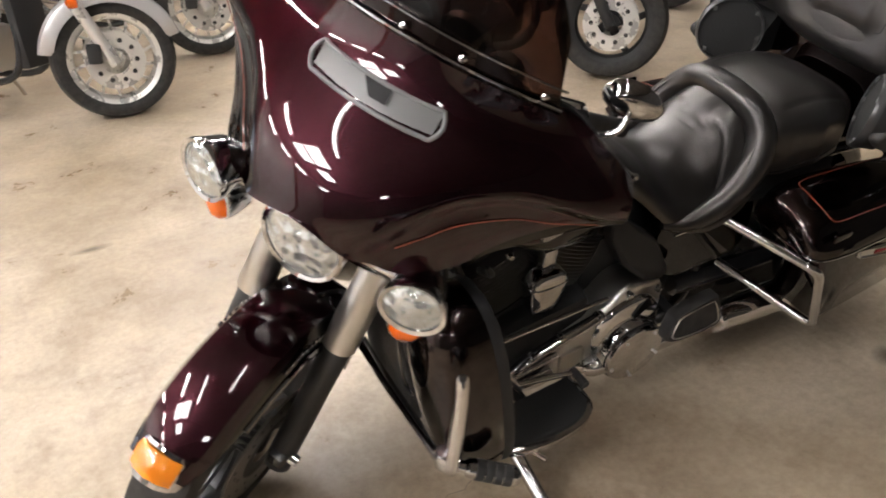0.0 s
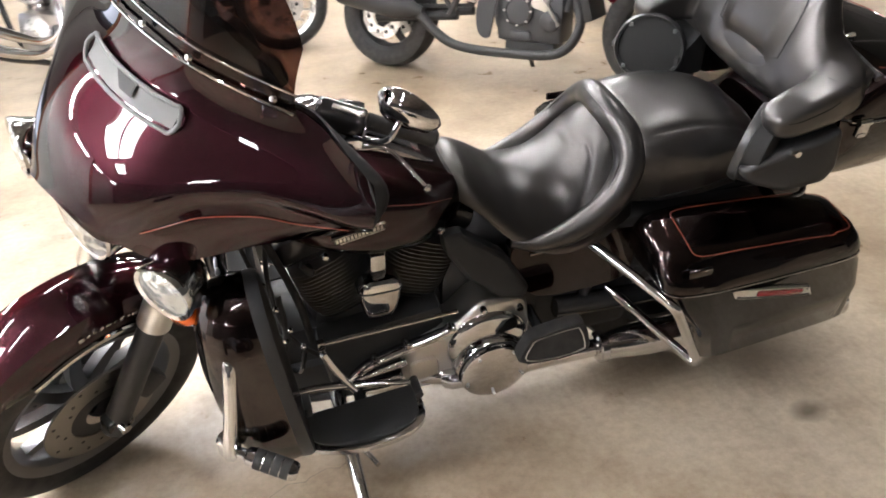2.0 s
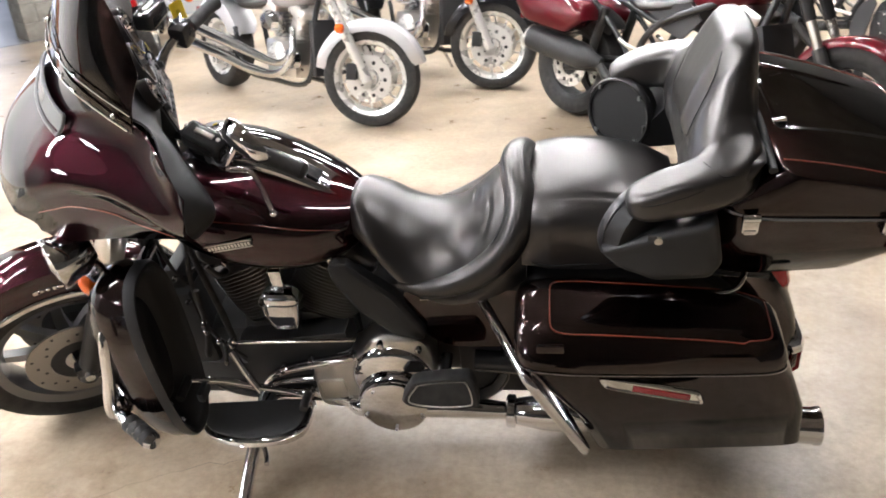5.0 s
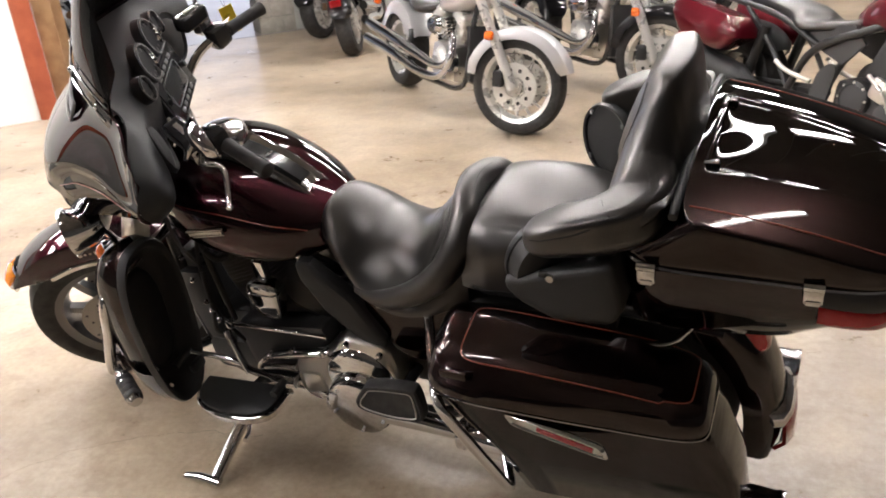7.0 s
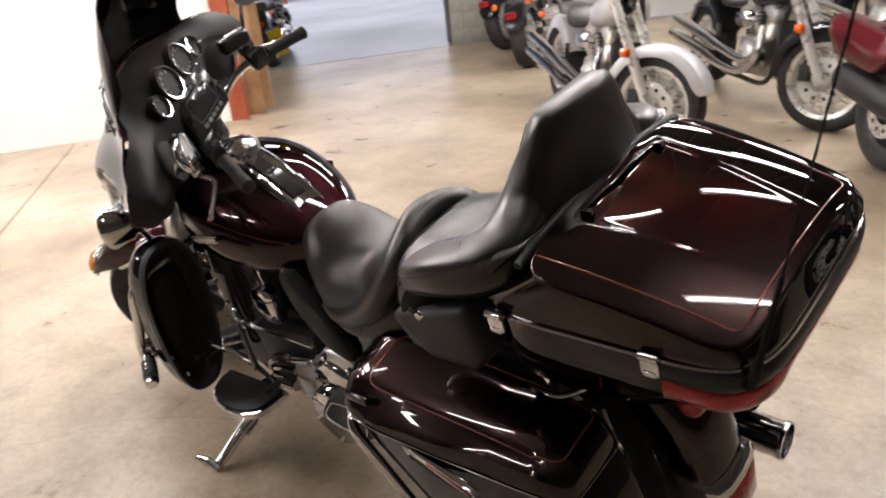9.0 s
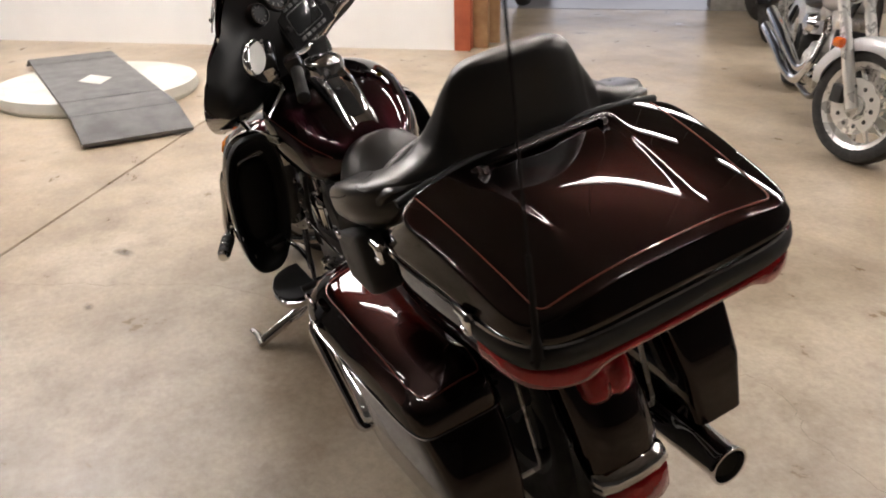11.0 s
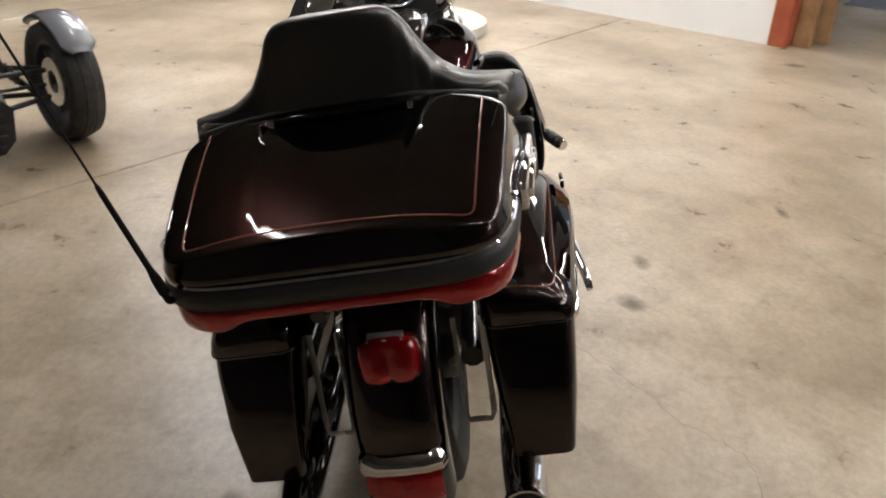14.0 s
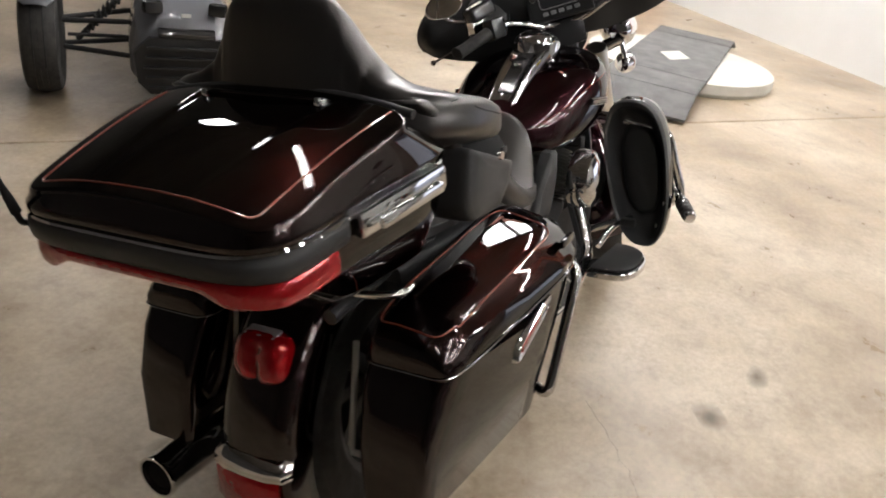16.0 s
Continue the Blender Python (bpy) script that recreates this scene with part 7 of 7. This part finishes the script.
def standard(label, m, wb=0.83):
    b = thing("naked_motorcycle", label, "motorcycle", m, "parked motorcycles")
    fw, rw_ = (wb, 0, 0.315), (-wb, 0, 0.315)
    wheel_into(b, fw, 0.315, 0.13, 0.215, CRINKLE, spoke_bm(5, 0.04, 0.205, 0.026, 0.016, 0.014), 0.155)
    wheel_into(b, rw_, 0.315, 0.18, 0.20, CRINKLE, spoke_bm(5, 0.04, 0.19, 0.026, 0.016, 0.014), 0.13)
    part("front_fender", arc_fender((fw[0], fw[2]), 0.345, 0.075, 45, 150, 0.05), RED_PAINT, b)
    part("rear_fender", arc_fender((rw_[0], rw_[2]), 0.37, 0.10, 40, 150, 0.06), CRINKLE, b)
    for s in (-1, 1):
        lo, hi = Vector((fw[0], 0.10 * s, 0.30)), Vector((fw[0] - 0.34, 0.10 * s, 0.98))
        lg = part("fork_leg", rod(lo, lo.lerp(hi, 0.42), 0.031, sides=18), CRINKLE, b)
        part("fork_tube", rod(lo.lerp(hi, 0.42), hi, 0.023, sides=16), SATIN, lg)
        part("frame_rail", tube([(0.46, 0.05 * s, 0.90), (0.10, 0.13 * s, 0.74), (-0.22, 0.14 * s, 0.60), (-0.36, 0.14 * s, 0.36)], 0.020), GUNMETAL, b, "gunmetal frame tube")
        part("frame_rail", tube([(-0.20, 0.13 * s, 0.62), (-0.50, 0.14 * s, 0.74), (-0.95, 0.12 * s, 0.80)], 0.016), GUNMETAL, b)
        part("frame_rail", tube([(-0.35, 0.14 * s, 0.40), (-0.50, 0.145 * s, 0.58), (-0.72, 0.14 * s, 0.76)], 0.015), GUNMETAL, b)
        part("frame_rail", tube([(0.44, 0.05 * s, 0.86), (0.38, 0.10 * s, 0.62), (0.34, 0.12 * s, 0.42)], 0.019), GUNMETAL, b)
        sb = part("saddlebag", skin([[(x, y, z + 0.16 * (-0.86 - x)) for x, y, z in superring(cx, 0.235 * s, hx, hy, z, 5.5, 36)] for z, cx, hx, hy in ((0.545, -0.90, 0.16, 0.06), (0.56, -0.90, 0.19, 0.078), (0.63, -0.88, 0.26, 0.092), (0.655, -0.87, 0.29, 0.095), (0.70, -0.87, 0.29, 0.088), (0.745, -0.87, 0.25, 0.065), (0.75, -0.87, 0.22, 0.05))]), RED_PAINT, b, "crimson hard saddlebag")
        part("reflector", box(0.03, 0.05, 0.05, Matrix.Translation((-1.12, 0.235 * s, 0.60)), 0.01), REDLENS, sb)
        part("shock", tube([(-0.66, 0.14 * s, 0.36), (-0.56, 0.145 * s, 0.68)], 0.026, smooth=False, sides=12), CRINKLE, b)
        ft = part("fork_cover", rod(lo.lerp(hi, 0.60), lo.lerp(hi, 0.80), 0.029, sides=16), GLOSS, b)
    part("fuel_tank", loft_x([(-0.08, 0.05, 0.74, 0.80), (0.02, 0.12, 0.71, 0.88), (0.18, 0.16, 0.72, 0.95), (0.34, 0.14, 0.77, 0.96), (0.44, 0.07, 0.83, 0.93)]), RED_PAINT, b, "crimson fuel tank")
    part("seat", loft_x([(-0.03, 0.08, 0.72, 0.77), (-0.16, 0.14, 0.69, 0.75), (-0.32, 0.17, 0.68, 0.74), (-0.42, 0.14, 0.71, 0.80), (-0.62, 0.11, 0.75, 0.83), (-0.78, 0.08, 0.77, 0.83)], 3, 3), LEATHER, b)
    en = part("engine", box(0.40, 0.24, 0.26, Matrix.Translation((0.12, 0, 0.36)), 0.05), CASTING, b)
    part("cylinder_block", box(0.20, 0.24, 0.24, Matrix.Translation((0.20, 0, 0.58)) @ pose(0, 0, 0, 0, 25), 0.03), CASTING, en)
    part("cam_cover", box(0.22, 0.22, 0.08, Matrix.Translation((0.27, 0, 0.72)) @ pose(0, 0, 0, 0, 25), 0.025), SATIN, en)
    part("sump", box(0.30, 0.18, 0.08, Matrix.Translation((0.12, 0, 0.21)), 0.02), CRINKLE, en)
    for s in (-1, 1):
        cov = part("clutch_cover", lathe([(0.088, -0.02), (0.086, 0.018), (0.070, 0.026), (0.066, 0.020), (0.0, 0.024)], Matrix.Translation((0.06, 0.125 * s, 0.41)) @ pose(0, 0, 0, -90 * s), sides=32), CASTING, en)
        for k in range(8):
            a = 2 * math.pi * k / 8
            part("bolt", lathe([(0.0, 0.026), (0.006, 0.025), (0.007, 0.016)], Matrix.Translation((0.06 + 0.078 * math.cos(a), 0.125 * s, 0.41 + 0.078 * math.sin(a))) @ pose(0, 0, 0, -90 * s), sides=8), SATIN, cov)
        part("generator_cover", lathe([(0.06, -0.02), (0.056, 0.020), (0.040, 0.028), (0.0, 0.03)], Matrix.Translation((0.245, 0.120 * s, 0.36)) @ pose(0, 0, 0, -90 * s), sides=28), CASTING, en)
        part("case_cover", box(0.10, 0.03, 0.10, Matrix.Translation((0.19, 0.125 * s, 0.47)) @ pose(0, 0, 0, 0, 18), 0.012), SATIN, en)
        part("pump_cover", box(0.12, 0.03, 0.05, Matrix.Translation((0.08, 0.125 * s, 0.275)), 0.012), CASTING, en)
        part("engine_plate", skin([[(x, (0.135 + d) * s, z) for x, z in spline([(-0.10, 0.55), (-0.16, 0.50), (-0.19, 0.38), (-0.17, 0.27), (-0.11, 0.25), (-0.09, 0.33), (-0.07, 0.45), (-0.06, 0.53)], 4, True)] for d in (0.0, 0.016)]), CASTING, en, "grey swingarm pivot plate")
        part("water_pipe", tube([(0.12, 0.135 * s, 0.53), (0.22, 0.145 * s, 0.46), (0.30, 0.135 * s, 0.34)], 0.011), SATIN, en)
        part("side_panel", skin([[(x, (0.115 + d) * s, z) for x, z in ((-0.30, 0.64), (-0.05, 0.55), (0.06, 0.66), (-0.02, 0.74), (-0.26, 0.72))] for d in (0.0, 0.012)]), CASTING, b, "grey side panel", 25)
        part("passenger_peg", tube([(-0.20, 0.15 * s, 0.45), (-0.34, 0.17 * s, 0.48), (-0.42, 0.18 * s, 0.52)], 0.012), SATIN, b)
    part("drive_chain", box(0.56, 0.012, 0.022, Matrix.Translation((-0.50, -0.105, 0.40)) @ pose(0, 0, 0, 0, -4), 0.004), CRINKLE, b)
    part("header_pipe", tube([(0.34, -0.08, 0.54), (0.42, -0.12, 0.36), (0.32, -0.17, 0.20), (0.0, -0.19, 0.18), (-0.28, -0.20, 0.20), (-0.42, -0.205, 0.27), (-0.52, -0.213, 0.365)], 0.028), CRINKLE, b)
    mf = part("muffler", lathe([(0.030, -0.06), (0.045, 0.0), (0.072, 0.06), (0.078, 0.10), (0.078, 0.46), (0.072, 0.49), (0.0, 0.492)], along((-0.56, -0.215, 0.385), (-1.05, -0.240, 0.475))[0], sides=28), CRINKLE, b, "matt black muffler")
    part("end_cap", lathe([(0.074, 0.482), (0.074, 0.494), (0.050, 0.500), (0.0, 0.498)], along((-0.56, -0.215, 0.385), (-1.05, -0.240, 0.475))[0], sides=28), SATIN, mf)
    part("swingarm", tube([(-0.32, -0.12, 0.36), (-0.83, -0.13, 0.315)], 0.028, tube([(-0.32, 0.12, 0.36), (-0.83, 0.13, 0.315)], 0.028, smooth=False), smooth=False), CRINKLE, b)
    part("handlebar", tube([(0.34, -0.40, 1.06), (0.44, -0.25, 1.08), (0.48, 0, 1.02), (0.44, 0.25, 1.08), (0.34, 0.40, 1.06)], 0.013), CRINKLE, b)
    part("headlight", lathe([(0.0, -0.09), (0.06, -0.08), (0.085, 0.0), (0.088, 0.02), (0.0, 0.03)], Matrix.Translation((0.60, 0, 0.90)) @ pose(0, 0, 0, 0, 90), sides=28), GLOSS, b)
    part("radiator", box(0.05, 0.30, 0.30, Matrix.Translation((0.43, 0, 0.52)) @ pose(0, 0, 0, 0, -16), 0.01), PLASTIC, b)
    part("indicator", box(0.05, 0.04, 0.04, Matrix.Translation((0.60, -0.22, 0.86)), 0.014), AMBER, b)
    part("side_stand", tube([(0.0, 0.14, 0.24), (0.02, 0.22, 0.10), (0.04, 0.28, -0.03)], 0.012), CRINKLE, b)
    return b


def parked(front, rear, lean=-7.0, wb=0.90):
    """A pose that stands a bike with its wheels on the line from rear to front."""
    f, r = Vector((*front, 0)), Vector((*rear, 0))
    c = (f + r) / 2
    d = f - r
    return Matrix.Translation(c) @ pose(0, 0, 0, 0, 0, math.degrees(math.atan2(d.y, d.x))) @ pose(0, 0, 0, lean)


cruiser("silver cruiser motorcycle with chrome exhausts parked in the row", parked((0.57, -2.90), (1.96, -4.105), wb=0.92), SILVER_PAINT, SILVER_PAINT, "silver paint", wb=0.92)
cruiser("black cruiser motorcycle with chrome fork parked behind the silver one", parked((-0.13, -3.75), (1.12, -5.0)), BLACK_PAINT, BLACK_PAINT, "black paint")
standard("crimson and black naked motorcycle with hard saddlebags and matt muffler", parked((-1.975, -1.95), (-0.755, -3.075), wb=0.83))
cruiser("dark cruiser motorcycle with its tail to the aisle", parked((3.80, -6.86), (3.22, -5.42)), BLACK_PAINT, BLACK_PAINT, "black paint")
cruiser("dark cruiser motorcycle beside the concrete block pillar", parked((4.35, -7.88), (4.15, -6.33)), BLACK_PAINT, BLACK_PAINT, "black paint")
cruiser("black cruiser motorcycle at the end of the row", parked((-0.6, -5.3), (0.7, -6.5)), BLACK_PAINT, BLACK_PAINT, "black paint")
cruiser("dark motorcycle standing in the bay opening", parked((7.99, -5.9), (6.84, -4.85)), BLACK_PAINT, BLACK_PAINT, "black paint")
standard("crimson motorcycle further along the row", parked((-3.3, -2.9), (-2.1, -4.05), wb=0.83))

# ---- three-wheeler facing the camera ----
tr_c = Vector((0.975, 2.444, 0))
tr = thing("three_wheeler", "grey and black three-wheeled roadster with two front wheels", "three-wheeler", Matrix.Translation(tr_c) @ pose(0, 0, 0, 0, 0, 228.6))
for s in (-1, 1):
    c = (0.0, 0.655 * s, 0.30)
    w = part("front_wheel", moved(rim_bm(0.205, 0.16), Matrix.Translation(c)), CRINKLE, tr)
    part("tyre", moved(tyre_bm(0.30, 0.17, 0.202), Matrix.Translation(c)), RUBBER, w)
    for k in range(-2, 3):
        part("tread_groove", skin([[(c[0] + q * math.cos(a), c[1] + 0.026 * k + d, c[2] + q * math.sin(a)) for q, d in ((0.2985 - 0.0028 * k * k, -0.0025), (0.3005 - 0.0028 * k * k, 0.0), (0.2985 - 0.0028 * k * k, 0.0025))] for a in np.linspace(0, 2 * math.pi, 49)], None, True, False), GLOSS, w)
    part("spokes", moved(spoke_bm(6, 0.04, 0.195, 0.022, 0.014, 0.03), Matrix.Translation(c)), CRINKLE, w)
    part("brake_disc", disc_bm(0.06, 0.12, 0.008, Matrix.Translation((0, 0.60 * s, 0.30)), 28), STEEL, w)
    part("wheel_fender", arc_fender((c[0], c[2]), 0.345, 0.085, 35, 130, 0.03), GREY_PAINT, tr, "short grey wheel fender").data.transform(Matrix.Translation((0, c[1], 0)))
    for z0, z1, x in ((0.235, 0.24, 0.10), (0.235, 0.24, -0.12), (0.40, 0.37, 0.07), (0.40, 0.37, -0.10)):
        part("suspension_arm", rod((x * 1.6, 0.20 * s, z0), (x * 0.3, 0.56 * s, z1), 0.013), CRINKLE, tr)
    sp = part("shock", rod((0.0, 0.24 * s, 0.55), (0.0, 0.50 * s, 0.27), 0.014), CRINKLE, tr)
    spring = [(0.0 + 0.034 * math.cos(a), (0.28 + 0.17 * u) * s, 0.51 - 0.17 * 1.08 * u + 0.034 * math.sin(a)) for u, a in ((k / 64, 2 * math.pi * k / 8) for k in range(65))]
    part("spring", tube(spring, 0.006, sides=6, per=1), CRINKLE, sp)
    part("steering_arm", rod((0.05, 0.18 * s, 0.31), (0.06, 0.54 * s, 0.31), 0.009), CRINKLE, tr)
nose = []
for x, hw, z0, z1 in spline([(0.44, 0.17, 0.19, 0.40), (0.40, 0.235, 0.155, 0.50), (0.25, 0.26, 0.15, 0.58), (0.0, 0.25, 0.16, 0.66), (-0.35, 0.22, 0.18, 0.74), (-0.60, 0.16, 0.22, 0.72)], 5):
    nose.append([(x, hw * a, z0 + (z1 - z0) * b) for a, b in ((-0.80, 0), (-1, 0.18), (-1, 0.50), (-0.88, 0.72), (-0.55, 0.93), (0, 1), (0.55, 0.93), (0.88, 0.72), (1, 0.50), (1, 0.18), (0.80, 0))])
part("body", skin(nose), GREY_PAINT, tr, "grey angular nose body", 25)
part("grille_frame", skin([[(0.40 - d, y, z) for y, z in ((-0.225, 0.20), (-0.24, 0.34), (-0.17, 0.415), (0.17, 0.415), (0.24, 0.34), (0.225, 0.20), (0.17, 0.145), (-0.17, 0.145))] for d in (0.0, -0.055)]), PLASTIC, tr, "", 25)
for k in range(5):
    part("grille_bar", box(0.03, 0.40 - 0.02 * abs(k - 2), 0.012, Matrix.Translation((0.462, 0, 0.18 + 0.048 * k)), 0.003), CRINKLE, tr)
part("nose_slot", box(0.05, 0.26, 0.03, Matrix.Translation((0.435, 0, 0.437)) @ pose(0, 0, 0, 0, 25), 0.008), GLOSS, tr)
part("nose_badge", box(0.004, 0.045, 0.018, Matrix.Translation((0.400, 0, 0.515)) @ pose(0, 0, 0, 0, -25), 0.001), MARK, tr, "", 0)
for s in (-1, 1):
    part("headlight", box(0.06, 0.09, 0.06, Matrix.Translation((0.36, 0.15 * s, 0.54)) @ pose(0, 0, 0, 0, 0, -20 * s), 0.018), GLOSS, tr)
part("seat", loft_x([(-0.45, 0.12, 0.62, 0.70), (-0.60, 0.17, 0.58, 0.66), (-0.85, 0.18, 0.58, 0.68), (-1.05, 0.12, 0.62, 0.74)], 3, 3), LEATHER, tr)
part("handlebar", tube([(-0.42, -0.38, 0.98), (-0.30, -0.20, 1.00), (-0.25, 0, 0.94), (-0.30, 0.20, 1.00), (-0.42, 0.38, 0.98)], 0.014), CRINKLE, tr)
part("column", rod((-0.25, 0, 0.70), (-0.26, 0, 0.95), 0.03), CRINKLE, tr)
rwl = part("rear_wheel", moved(rim_bm(0.20, 0.20), Matrix.Translation((-1.70, 0, 0.31))), CRINKLE, tr)
part("tyre", moved(tyre_bm(0.31, 0.21, 0.198), Matrix.Translation((-1.70, 0, 0.31))), RUBBER, rwl)
part("rear_body", loft_x([(-0.55, 0.16, 0.28, 0.60), (-0.9, 0.16, 0.30, 0.60), (-1.3, 0.10, 0.36, 0.62), (-1.6, 0.07, 0.55, 0.66)], 3, 3), PLASTIC, tr)
part("swingarm", tube([(-0.8, 0.10, 0.33), (-1.70, 0.13, 0.31)], 0.035, smooth=False), CRINKLE, tr)
